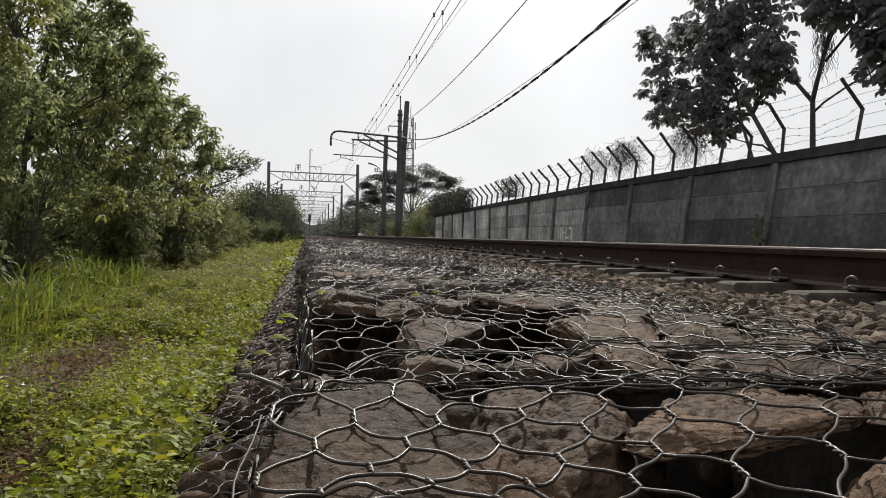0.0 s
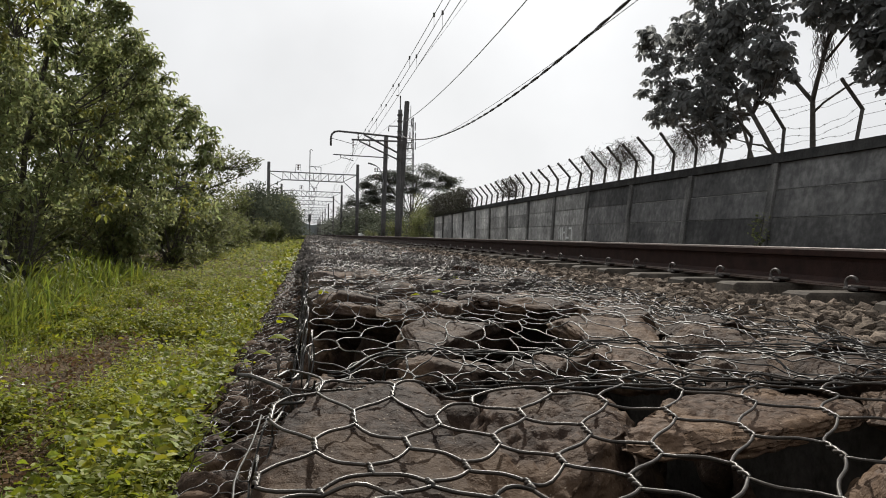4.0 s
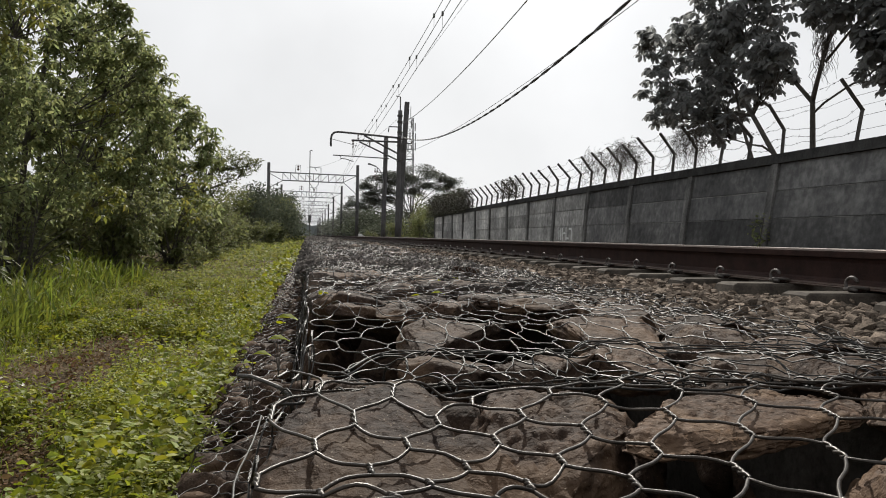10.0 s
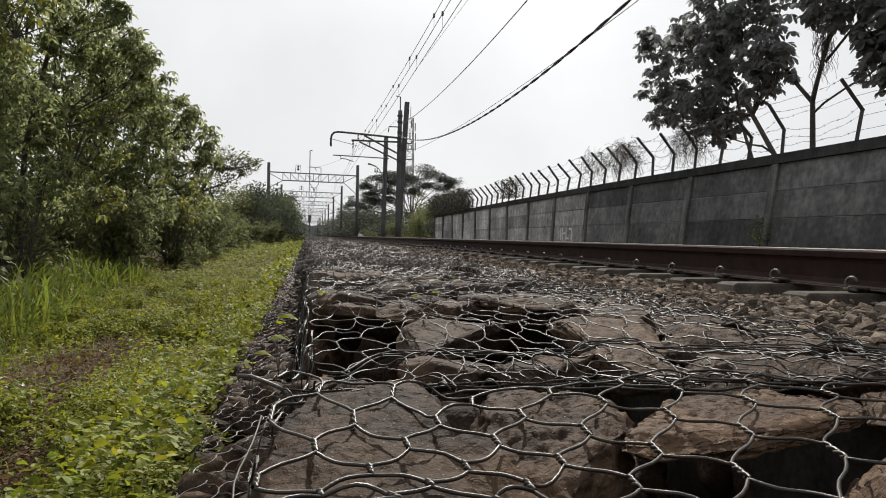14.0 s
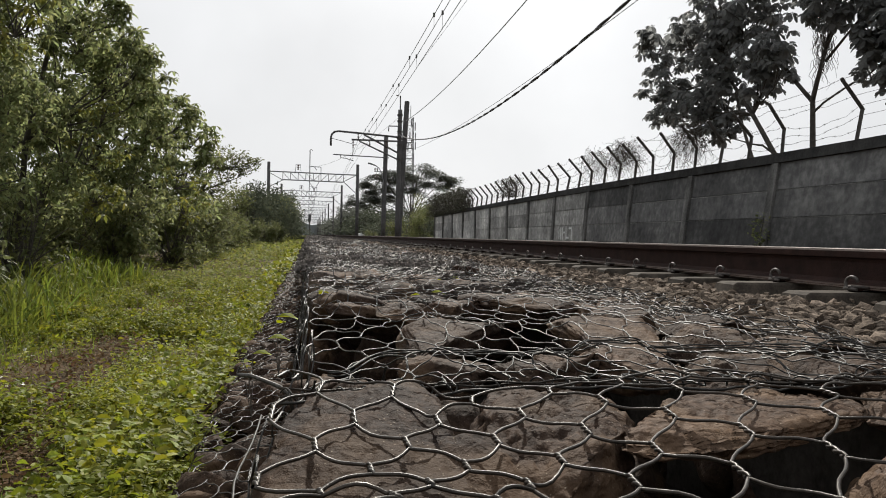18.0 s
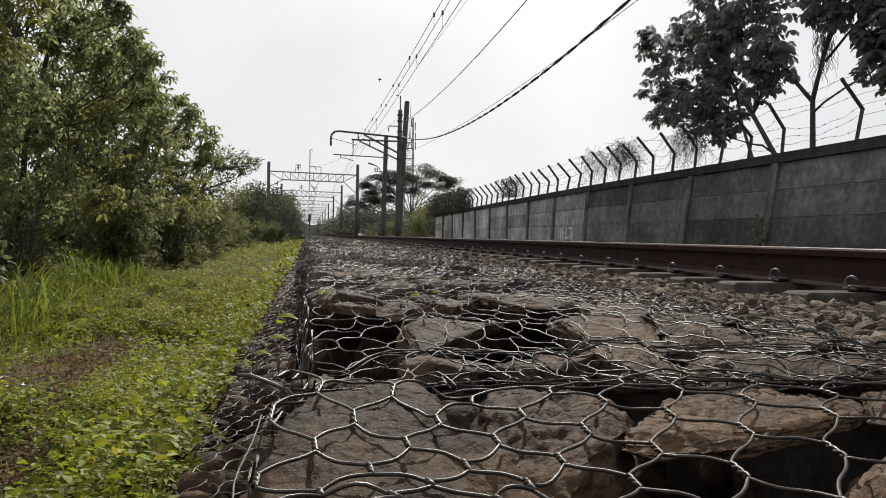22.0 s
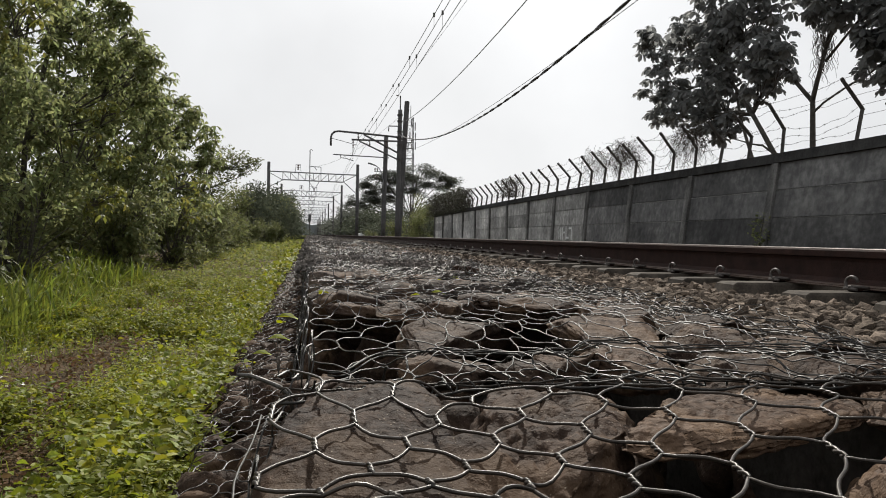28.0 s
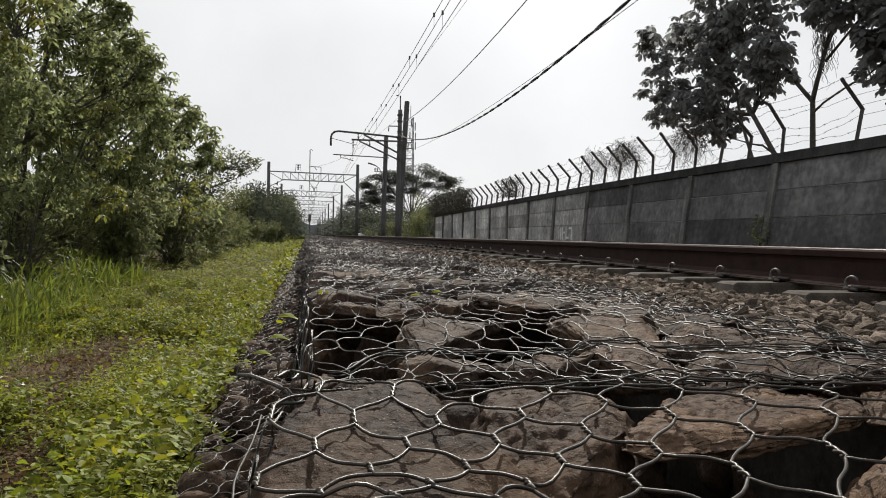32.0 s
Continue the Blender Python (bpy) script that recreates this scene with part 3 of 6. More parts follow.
def make_fence():
    rng = np.random.default_rng(3)
    fence = thing("barbed_wire_fence", 6.65, 10, 1.48, "dark steel posts with slack barbed wire on the wall", "fence")
    inv = Matrix.Translation((-6.65, -10, -1.48))
    tips = []
    for y in FENCE_Y:
        z = wall_top(y)
        x = wall_x(y, z) + 0.03
        lean = rng.normal(0, 0.015)
        h = (0.36 if y > 9 else 0.44) + rng.normal(0, 0.012)
        bend = (x + 0.05 + lean, y + rng.normal(0, 0.01), z + h)
        tip = (bend[0] - 0.31 + rng.normal(0, 0.02), y + rng.normal(0, 0.03), z + h + 0.36 + rng.normal(0, 0.02))
        g = Geo()
        g.bar((x, y, z - 0.02), bend, 0.042)
        p = part("post", g, M_FENCE, fence, at=inv)
        g = Geo()
        g.bar((bend[0] + 0.012, bend[1], bend[2] - 0.02), tip, 0.042)
        part("arm", g, M_FENCE, p)
        tips.append((x, y, z, bend, tip))
    for lane in range(6):
        pts = []
        for (x, y, z, bend, tip), nxt in zip(tips[:-1], tips[1:]):
            def spot(q):
                x, y, z, bend, tip = q
                if lane < 2:
                    s = (0.3, 0.72)[lane]
                    return np.array((x + (bend[0] - x) * s - 0.03, y, z + (bend[2] - z) * s))
                s = (0.1, 0.4, 0.7, 0.97)[lane - 2]
                return np.array(bend) * (1 - s) + np.array(tip) * s
            a, b = spot((x, y, z, bend, tip)), spot(nxt)
            sag = abs(rng.normal(0.06, 0.06))
            for i in range(6):
                t = i / 6
                p = a * (1 - t) + b * t
                p[2] += -sag * 4 * t * (1 - t) + rng.normal(0, 0.014)
                p[0] += rng.normal(0, 0.012)
                pts.append(p)
        g = Geo()
        # runs on past the last post at the near end
        first = pts[0] + np.array((0.0, -2.2, 0.02))
        g.tube([first] + pts, 0.0024, 4)
        for a, b in zip(pts[:-1], pts[1:]):
            if a[1] > 22:
                break
            m = (a + b) / 2
            d = rng.normal(0, 1, 3)
            d *= 0.018 / np.linalg.norm(d)
            g.tube([m - d, m + d], 0.002, 3)
            d = d[[2, 0, 1]]
            g.tube([m - d, m + d], 0.002, 3)
        part("barbed_wire", g, M_FENCE, fence, at=inv)


def make_vine(y0, y1, n, seed, label, leafy=0, thick=0.004, low=-0.1, high=0.75):
    """Dry climber tangled over the fence between y0 and y1."""
    rng = np.random.default_rng(seed)
    ym = (y0 + y1) / 2
    vine = thing("vine", wall_x(ym, 1.6), ym, wall_top(ym), label, "climbing plant", "climbers on the fence")
    g = Geo()
    for _ in range(n):
        y = rng.uniform(y0, y1) - ym
        if leafy:
            p = np.array((rng.uniform(-0.3, 0.1), y, rng.uniform(0.15, high)))
        else:
            # it arches over the arms' tips and hangs down from them
            u = y / (y1 - y0) * 2
            p = np.array((rng.uniform(-0.3, 0.1), y, high * (0.92 - 0.5 * u * u) + rng.normal(0, 0.09)))
        pts = [p]
        d = rng.normal(0, 1, 3)
        for _ in range(rng.integers(4, 9)):
            d = d * 0.6 + rng.normal(0, 1, 3) * 0.55 + (0, 0, -0.42)
            p = p + d * 0.055
            p = np.clip(p, (-0.5, (y0 - ym) - 0.15, low), (0.22, (y1 - ym) + 0.15, high + 0.12))
            pts.append(p)
        g.tube(pts, thick, 3, 0.0015, caps=False)
    part("tangle", g, M_TWIG, vine)
    if leafy:
        g = Geo()
        pl = np.stack((rng.uniform(-0.45, 0.2, leafy), rng.uniform(y0 - ym, y1 - ym, leafy), rng.uniform(low, 1, leafy) ** 1.0 * high), -1)
        strew(g, LEAF, pl, turns(rng, leafy, 0.9), rng.uniform(0.05, 0.11, leafy))
        tagged(part("leafage", g, M_VINE, vine), kind="stuff")
    return vine


# ---- masts, portals and lines ----
def ring_pole(g, base, top, r0, r1, sides=14):
    b, t = np.array(base, float), np.array(top, float)
    g.tube([b + (t - b) * s for s in np.linspace(0, 1, 6)], r0, sides, r1)


def insulator(g, p, q, r=0.07, n=5):
    """Ribbed insulator discs threaded on a rod from p to q."""
    p, q = np.array(p, float), np.array(q, float)
    g.tube([p, q], r * 0.3, 6)
    for i in range(n):
        a = p + (q - p) * (i + 0.25) / n
        b = p + (q - p) * (i + 0.75) / n
        g.tube([a, b], r, 8, r * 0.6)


def make_masts():
    # the two masts stand close together
    m = thing("catenary_mast", 5.87, 51.1, -0.4, "tall dark round concrete mast carrying a track cantilever", "mast", "line masts")
    g = Geo()
    ring_pole(g, (0, 0, 0), (0.08, 0, 9.0), 0.17, 0.14)
    part("pole", g, M_POLE, m, smooth=True)
    for z in (8.6, 8.2, 7.5, 7.05, 6.6, 5.6):
        g = Geo().tube([(0.07, 0, z), (0.07, 0, z + 0.09)], 0.19, 14)
        part("clamp", g, M_FENCE, m)
    part("finial", Geo().tube([(0.08, 0, 8.95), (0.08, 0, 9.92), (-0.2, 0, 9.96)], 0.04, 6), M_FENCE, m)

    def bar(name, pts, r, mat=M_POLE, label=""):
        part(name, Geo().tube([(x - 5.87, 0, z + 0.4) for x, z in pts], r, 8), mat, m, label, smooth=True)
    bar("cantilever_arm", [(5.8, 6.78), (3.6, 6.92), (1.9, 7.02), (1.62, 6.97), (1.45, 6.8), (1.4, 6.55), (1.4, 6.05)], 0.065)
    bar("lower_arm", [(5.8, 6.5), (2.75, 6.5)], 0.06)
    bar("brace", [(3.55, 6.86), (5.85, 5.72)], 0.06)
    bar("brace", [(3.25, 6.42), (5.8, 5.3)], 0.05)
    bar("steady_arm", [(5.25, 5.38), (1.55, 5.48)], 0.035)
    bar("bracket", [(5.82, 7.5), (5.22, 7.5), (5.18, 7.15)], 0.04)
    for x, z0, z1 in ((2.85, 6.45, 5.95), (3.18, 6.95, 6.5), (3.95, 6.5, 6.1), (5.05, 6.42, 6.0)):
        g = Geo()
        insulator(g, (x - 5.87, 0, z0 + 0.4), (x - 5.87, 0, z1 + 0.4))
        part("insulator", g, M_INSUL, m)
    bar("dropper", [(2.85, 5.95), (2.85, 5.45)], 0.02)
    bar("stay_rod", [(1.4, 6.55), (3.1, 6.15)], 0.018)
    bar("registration_arm", [(2.05, 5.46), (2.05, 5.28), (2.4, 5.25), (2.9, 5.1)], 0.025)

    m = thing("catenary_mast", 6.08, 52.6, -0.4, "tall dark square concrete mast leaning slightly outward", "mast", "line masts")
    g = Geo()
    g.box(0, 0, 0.3, 0.36, 0.36, 0.6, 0.02)
    g.tube([(0, 0, 0), (0.25, 0, 4.8), (0.51, 0, 9.85)], 0.22, 8, 0.17)
    part("pole", g, M_POLE, m)
    for z in (7.0, 6.6, 5.9):
        part("bracket", Geo().bar((0.35, 0, z), (0.9, -0.1, z + 0.02), 0.06), M_STEEL, m)
    for z in (7.1, 6.7):
        g = Geo()
        insulator(g, (0.85, -0.1, z - 0.08), (0.85, -0.1, z + 0.22), 0.06, 3)
        part("insulator", g, M_INSUL, m)

    m = thing("catenary_mast", 5.9, 61.3, -0.4, "dark concrete mast with a street light bracket", "mast", "line masts")
    g = Geo()
    ring_pole(g, (0, 0, 0), (0.14, 0, 8.5), 0.19, 0.17)
    part("pole", g, M_POLE, m, smooth=True)
    for z in (5.7, 5.16):
        part("bracket", Geo().bar((0.0, 0, z), (-0.75, 0, z), 0.04), M_STEEL, m)
        for x in (-0.70, -0.52):
            g = Geo()
            insulator(g, (x, 0, z), (x, 0, z + 0.3), 0.08, 3)
            part("insulator", g, M_INSUL, m)
    lamp = thing("street_lamp", 5.72, 61.1, 5.02, "grey curved street lamp fixed to the mast", "lamp")
    part("arm", Geo().tube([(0.15, 0, -1.2), (0.12, 0, -0.4), (0.0, 0, 0.15), (-0.25, 0, 0.55), (-0.5, 0, 0.72)], 0.035, 7), M_STEEL, lamp, smooth=True)
    part("head", Geo().tube([(-0.45, 0, 0.7), (-0.7, 0, 0.8), (-0.95, 0, 0.88), (-1.1, 0, 0.9)], 0.05, 8, 0.08), M_STEEL, lamp, smooth=True)


def make_portal(y, label):
    p = thing("line_portal", 0.5, y, -0.5, label, "line portal", "portals over the track")
    xl, xr, top, z1, z0 = -4.82, 4.85, 8.55, 7.42, 6.6
    for x in (xl, xr):
        part("post", Geo().tube([(x, 0, 0), (x, 0, top)], 0.2, 10, 0.17), M_POLE, p, smooth=True)
    for dy in (-0.2, 0.2):
        part("top_chord", Geo().bar((xl, dy, z1 + 0.1), (xr, dy, z1 - 0.05), 0.07), M_STEEL, p)
        part("bottom_chord", Geo().bar((-3.3, dy, z0 + 0.04), (3.3, dy, z0 - 0.06), 0.07), M_STEEL, p)
    n = 8
    for i in range(n + 1):
        x = -3.3 + 6.6 * i / n
        part("upright", Geo().bar((x, 0, z0), (x, 0, z1), 0.05), M_STEEL, p)
        if i < n:
            x2 = -3.3 + 6.6 * (i + 1) / n
            q = ((x, 0, z1), (x2, 0, z0)) if i < n / 2 else ((x, 0, z0), (x2, 0, z1))
            part("diagonal", Geo().bar(*q, 0.04), M_STEEL, p)
    part("knee_brace", Geo().bar((xl, 0, 5.8), (-3.3, 0, z0), 0.06), M_STEEL, p)
    part("knee_brace", Geo().bar((xr, 0, 5.2), (3.3, 0, z0), 0.06), M_STEEL, p)
    part("knee_brace", Geo().bar((xl, 0, z1), (-3.3, 0, z0), 0.05), M_STEEL, p)
    part("knee_brace", Geo().bar((xr, 0, z1), (3.3, 0, z0), 0.05), M_STEEL, p)
    g = Geo()
    for a, b in (((-1.98, 7.4), (-1.9, 8.35)), ((-1.34, 7.4), (-1.42, 8.35)), ((-1.9, 8.35), (-1.42, 8.35))):
        g.bar((a[0], 0, a[1]), (b[0], 0, b[1]), 0.035)
    f = part("insulator_frame", g, M_STEEL, p)
    g = Geo()
    insulator(g, (-1.66, 0, 8.3), (-1.66, 0, 7.75), 0.16, 3)
    part("insulator", g, M_INSUL, f)
    part("pole_with_hook", Geo().tube([(-0.4, 0, 7.3), (-0.4, 0, 9.95), (-0.3, 0, 10.05), (-0.1, 0, 9.95)], 0.05, 6), M_STEEL, p)
    g = Geo()
    for a, b in (((-0.35, 8.2), (0.82, 8.12)), ((0.82, 8.12), (0.82, 7.4)), ((0.1, 8.15), (0.35, 7.8)), ((-0.4, 6.4), (0.1, 5.7)), ((0.6, 6.4), (0.1, 5.7)),
                 ((-0.4, 7.3), (-0.4, 6.4)), ((0.6, 7.3), (0.6, 6.4))):
        g.bar((a[0], 0, a[1]), (b[0], 0, b[1]), 0.05)
    part("hanger_frame", g, M_STEEL, p)
    g = Geo()
    insulator(g, (0.1, 0, 5.75), (0.1, 0, 5.35), 0.12, 3)
    part("insulator", g, M_INSUL, p)
    return p


def make_portals():
    first = make_portal(86, "grey steel lattice portal on concrete posts over the line")
    for k in range(1, 10):
        copy_thing(first, pose(0.5, 86 + 41 * k, -0.5 + 0.25 * min(k, 2)))


def make_line(name, pts, r, label, mat=M_LINE, sides=5):
    return tagged(part(name, Geo().tube(pts, r, sides), mat, smooth=True), label, "overhead line", "overhead lines")


def sagged(p, q, sag, n=24):
    p, q = np.array(p, float), np.array(q, float)
    return [p + (q - p) * t - np.array((0, 0, sag * 4 * t * (1 - t))) for t in np.linspace(0, 1, n)]


def make_lines():
    # over the track: carrier wires, contact wire, and droppers between them
    spans = [(-5, 50), (50, 86), (86, 127), (127, 168), (168, 209), (209, 250)]
    carrier, contact, second = [], [], []
    for a, b in spans:
        carrier += sagged((3.1, a, 6.4), (3.1, b, 6.35), 0.52, 14)[:-1]
        contact += sagged((3.1, a, 5.18), (3.05, b, 5.15), 0.03, 14)[:-1]
        second += sagged((3.1, a, 6.0), (3.1, b, 5.95), 0.44, 14)[:-1]
    make_line("carrier_wire", carrier, 0.009, "dark thin carrier wire strung above the track")
    make_line("carrier_wire", second, 0.009, "dark thin auxiliary wire strung above the track")
    make_line("contact_wire", contact, 0.009, "dark thin contact wire strung above the rails")
    make_line("tension_wire", [(3.1, y, 5.17 - 0.027 * (22.3 - y)) for y in np.linspace(-5, 22.3, 12)], 0.004, "thin slack wire clipped to the contact wire")
    drop = thing("dropper_wires", 3.1, 15, 5.1, "thin droppers joining the wires over the track", "overhead line")
    for y, upper in [(19.5 + 4.8 * k, True) for k in range(-1, 6)] + [(18.2 + 4.5 * k, False) for k in range(-1, 7)]:
        t = (y + 5) / 55
        s = 4 * t * (1 - t)
        z1, z2, z3 = 6.4 - 0.05 * t - 0.52 * s, 6.0 - 0.05 * t - 0.44 * s, 5.18 - 0.03 * t - 0.03 * s
        za, zc = (z1, z2) if upper else (z2, z3)
        d = part("dropper", Geo().tube([(0, y - 15, zc - 5.1), (0, y - 15, za - 5.1)], 0.004, 4), M_LINE, drop)
        part("clip", Geo().tube([(0, y - 15, za - 5.15), (0, y - 15, za - 5.05)], 0.03, 6), M_LINE, d)
    make_line("feeder_wire", [(5.85, y, 6.66 + 0.0017 * (y - 28) ** 2) for y in np.linspace(-10, 51, 30)], 0.017, "dark thin feeder wire along the masts")
    make_line("feeder_wire", sagged((5.87, 51, 8.1), (-0.3, 86, 7.6), 0.9), 0.008, "thin stay wire from mast to portal")
    # two strands twisted round each other
    for turn, label in ((0.0, "thick black twisted cable sagging between masts"), (math.pi, "black strand twisted round the thick cable")):
        pts = [(5.88 + 0.017 * math.sin(y * 3.3 + turn), y, 4.366 + 0.0034 * (y - 23.5) ** 2 + 0.017 * math.cos(y * 3.3 + turn)) for y in np.linspace(-10, 52, 380)]
        make_line("power_cable", pts, 0.019, label, M_CABLE, 6)
    pts = [(5.88, y, 5.0625 - 0.05315 * y + 0.00127 * y * y) for y in np.linspace(-10, 52.5, 40)]
    make_line("telephone_cable", pts, 0.008, "thin dark cable strung beside the power cable", M_CABLE)
    make_line("telephone_cable", sagged((5.9, 61.3, 3.7), (5.3, 86, 5.5), 0.6), 0.02, "thin dark cable from mast to portal", M_CABLE)


def make_tower():
    t = thing("lattice_tower", 19.6, 152, -0.4, "slender grey lattice tower with antennas, far off", "tower")
    for a in range(4):
        sx, sy = (1, 1, -1, -1)[a], (1, -1, -1, 1)[a]
        part("leg", Geo().bar((1.0 * sx, 1.0 * sy, 0), (0.7 * sx, 0.7 * sy, 24.2), 0.11), M_STEEL, t)
    for i in range(16):
        z, z2 = i * 1.5, i * 1.5 + 1.5
        w, w2 = 1.0 - 0.3 * z / 24, 1.0 - 0.3 * z2 / 24
        part("brace", Geo().bar((-w, -w, z), (w2, -w2, z2), 0.055), M_STEEL, t)
        part("brace", Geo().bar((w, -w, z), (-w2, -w2, z2), 0.055), M_STEEL, t)
        part("brace", Geo().bar((-w, -w, z2), (w, -w, z2), 0.055), M_STEEL, t)
    for x, z in ((-1.1, 21.5), (1.2, 22.3), (1.3, 18.5), (-1.2, 17.8), (0.3, 23.0), (1.3, 20.3), (-1.2, 15.5), (-1.2, 19.6), (0.9, 16.2), (0.0, 20.5), (-0.4, 18.2)):
        part("antenna", Geo().box(x * 0.85, -0.9, z, 0.2, 0.2, 1.6, 0.04), M_STEEL, t)
    part("lightning_rod", Geo().tube([(0.2, 0, 24), (0.2, 0, 26.5)], 0.06, 5), M_STEEL, t)


make_ground()
make_bed()
make_rail(2.6, "rusty brown steel rail with a shiny top on concrete sleepers", 1.085)
make_rail(3.74, "rusty brown steel rail on the far side of the track")
make_sleepers()
make_wall()
make_fence()
make_vine(12.2, 13.1, 300, 21, "dry brown climber tangled on the fence posts")
make_vine(14.8, 16.0, 340, 22, "dry brown climber hanging over the fence posts")
make_vine(16.5, 17.6, 150, 23, "thin dry climber on the barbed wire")
make_vine(23.6, 25.2, 300, 24, "dark leafy climber bunched on the fence top", 420, low=0.1, high=0.7)
make_vine(31.0, 35.5, 700, 25, "dark thick climber covering the fence", 4200, low=-0.15, high=0.85)
make_vine(35.5, 40.5, 700, 26, "dark thick climber covering the end of the fence", 4200, low=-0.15, high=0.95)
make_masts()
make_portals()
make_lines()
make_tower()


# ---- gabions ----
def block(seed, shear=(), sub=6, rugged=1.0):
    """A blocky broken stone with rounded corners and a few sheared faces."""
    rng = np.random.default_rng(seed)
    v, f = ball(sub)
    v = v / ((np.abs(v) ** 4.5).sum(1) ** (1 / 4.5))[:, None]
    faces = [(rng.normal(0, 1, 3) * (1, 1, 0.45), rng.uniform(0.88, 1.12)) for _ in range(9)] + [(np.array(q[:3], float), q[3]) for q in shear]
    for d, far in faces:
        d = d / np.linalg.norm(d)
        v = v - np.maximum(v @ d - far, 0)[:, None] * d * 0.95
    o = rng.uniform(0, 50, 3)
    push = np.array([noise.noise(Vector(p * 1.6 + o)) * 0.6 + noise.noise(Vector(p * 4.0 + o)) * 0.3 * rugged + noise.noise(Vector(p * 11.0 + o)) * 0.16 * rugged for p in v])
    v = v * (1 + push * 0.11)[:, None]
    lo, hi = v.min(0), v.max(0)
    return (v - (lo + hi) / 2) / ((hi - lo) / 2), f


BIG, MID = [], []
for i in range(12):
    BIG.append(rock(np.random.default_rng(100 + i), 5 if i < 6 else 4, 13, 0.035, (0.34, 0.72), 0.5))
    MID.append(rock(np.random.default_rng(200 + i), 3, 12, 0.035, (0.34, 0.72), 0.55))
BLOCKY = [block(700 + i, (), 4, 2.4) for i in range(24)]
BLOCKY_ROCKS = [Geo().add(*r).mesh("stone", M_STONE if i < 12 else M_STONE_PALED, True) for i, r in enumerate(BLOCKY)]
BIG_ROCKS = [Geo().add(*r).mesh("stone", M_STONE, True) for r in BIG]
MID_ROCKS = [Geo().add(*r).mesh("stone", M_STONE, True) for r in MID]
SMALL = [rock(np.random.default_rng(300 + i), 1, 6, 0.04, (0.3, 0.7)) for i in range(8)]
def pebble(seed):
    """A crooked block, for stones far off."""
    r = np.random.default_rng(seed)
    v = np.array([(a, b, c) for c in (-1, 1) for a, b in ((-1, -1), (1, -1), (1, 1), (-1, 1))]) * r.uniform(0.45, 1.0, (8, 3))
    return v, np.array([(3, 2, 1), (3, 1, 0), (4, 5, 6), (4, 6, 7), (0, 1, 5), (0, 5, 4), (1, 2, 6), (1, 6, 5), (2, 3, 7), (2, 7, 6), (3, 0, 4), (3, 4, 7)])


LOW_ROCKS = [Geo().add(*r).mesh("stone", M_STONE, True) for r in SMALL]
TINY = [pebble(450 + i) for i in range(8)]
CHIP = [rock(np.random.default_rng(400 + i), 2, 11, 0.03, (0.25, 0.65)) for i in range(8)]

# x, y, half sizes, top: the large stones nearest the camera
STONES = []


def stone(x, y, sx, sy, sz, top, turn=0, tip=0):
    STONES.append((x, y, sx, sy, sz, top, turn, tip))


stone(0.052, 0.690, 0.088, 0.226, 0.062, 0.008, -3, 6)
stone(0.243, 0.735, 0.078, 0.140, 0.050, 0.010, -16, 3)
stone(0.458, 0.765, 0.172, 0.070, 0.015, 0.010, 24, 1)
# below the view; shuts light out of the gap ahead
stone(0.03, 0.28, 0.11, 0.09, 0.07, -0.02, 12, 0)
stone(0.152, 0.650, 0.052, 0.105, 0.050, 0.000, 10, 5)
stone(0.528, 0.608, 0.06, 0.11, 0.06, -0.012, -40, 0)
stone(0.79, 0.58, 0.075, 0.09, 0.10, -0.01, 30, 0)
stone(0.80, 0.82, 0.09, 0.10, 0.03, 0.0, 50, 0)
stone(0.90, 0.50, 0.11, 0.12, 0.07, -0.01, 20, 0)
# these three are unseen too, added to keep skylight from the gaps
stone(0.12, 0.16, 0.13, 0.10, 0.07, -0.01, 5, 0)
stone(0.46, 0.12, 0.13, 0.10, 0.07, -0.01, 65, 0)
stone(0.74, 0.18, 0.12, 0.11, 0.07, -0.01, 25, 0)
stone(0.072, 1.11, 0.04, 0.05, 0.04, -0.022, 15, 3)
stone(0.200, 1.12, 0.064, 0.062, 0.026, 0.006, -6, 2)
stone(0.302, 1.065, 0.046, 0.052, 0.024, 0.010, 8, 2)
stone(0.390, 1.125, 0.055, 0.078, 0.030, 0.010, -12, 2)
stone(0.505, 1.15, 0.062, 0.095, 0.032, 0.010, 5, 2)
stone(0.640, 1.08, 0.072, 0.125, 0.04, 0.008, -15, 2)
stone(0.770, 1.06, 0.060, 0.14, 0.04, 0.010, 6, 2)
stone(0.905, 1.03, 0.080, 0.13, 0.04, 0.006, 20, 2)
stone(0.015, 1.33, 0.05, 0.07, 0.04, -0.055, -6, 3)
stone(0.290, 1.55, 0.100, 0.22, 0.034, 0.008, -12, 5)
stone(0.620, 1.52, 0.105, 0.20, 0.034, 0.008, -14, 5)
stone(0.790, 1.42, 0.082, 0.15, 0.050, 0.012, -8, 3)
stone(0.955, 1.36, 0.080, 0.13, 0.06, 0.006, 4, 0)
stone(0.110, 1.95, 0.056, 0.075, 0.022, 0.014, 6, 1)
stone(0.240, 1.97, 0.068, 0.090, 0.026, 0.012, -14, 2)
stone(0.405, 2.08, 0.085, 0.085, 0.022, 0.012, 10, 1)
stone(0.610, 2.09, 0.110, 0.080, 0.022, 0.016, 4, 1)
stone(0.760, 1.78, 0.085, 0.13, 0.06, 0.010, -20, 2)
stone(0.930, 1.72, 0.085, 0.14, 0.06, 0.010, 8, 0)
stone(0.705, 3.42, 0.066, 0.06, 0.08, 0.055, 14, 4)
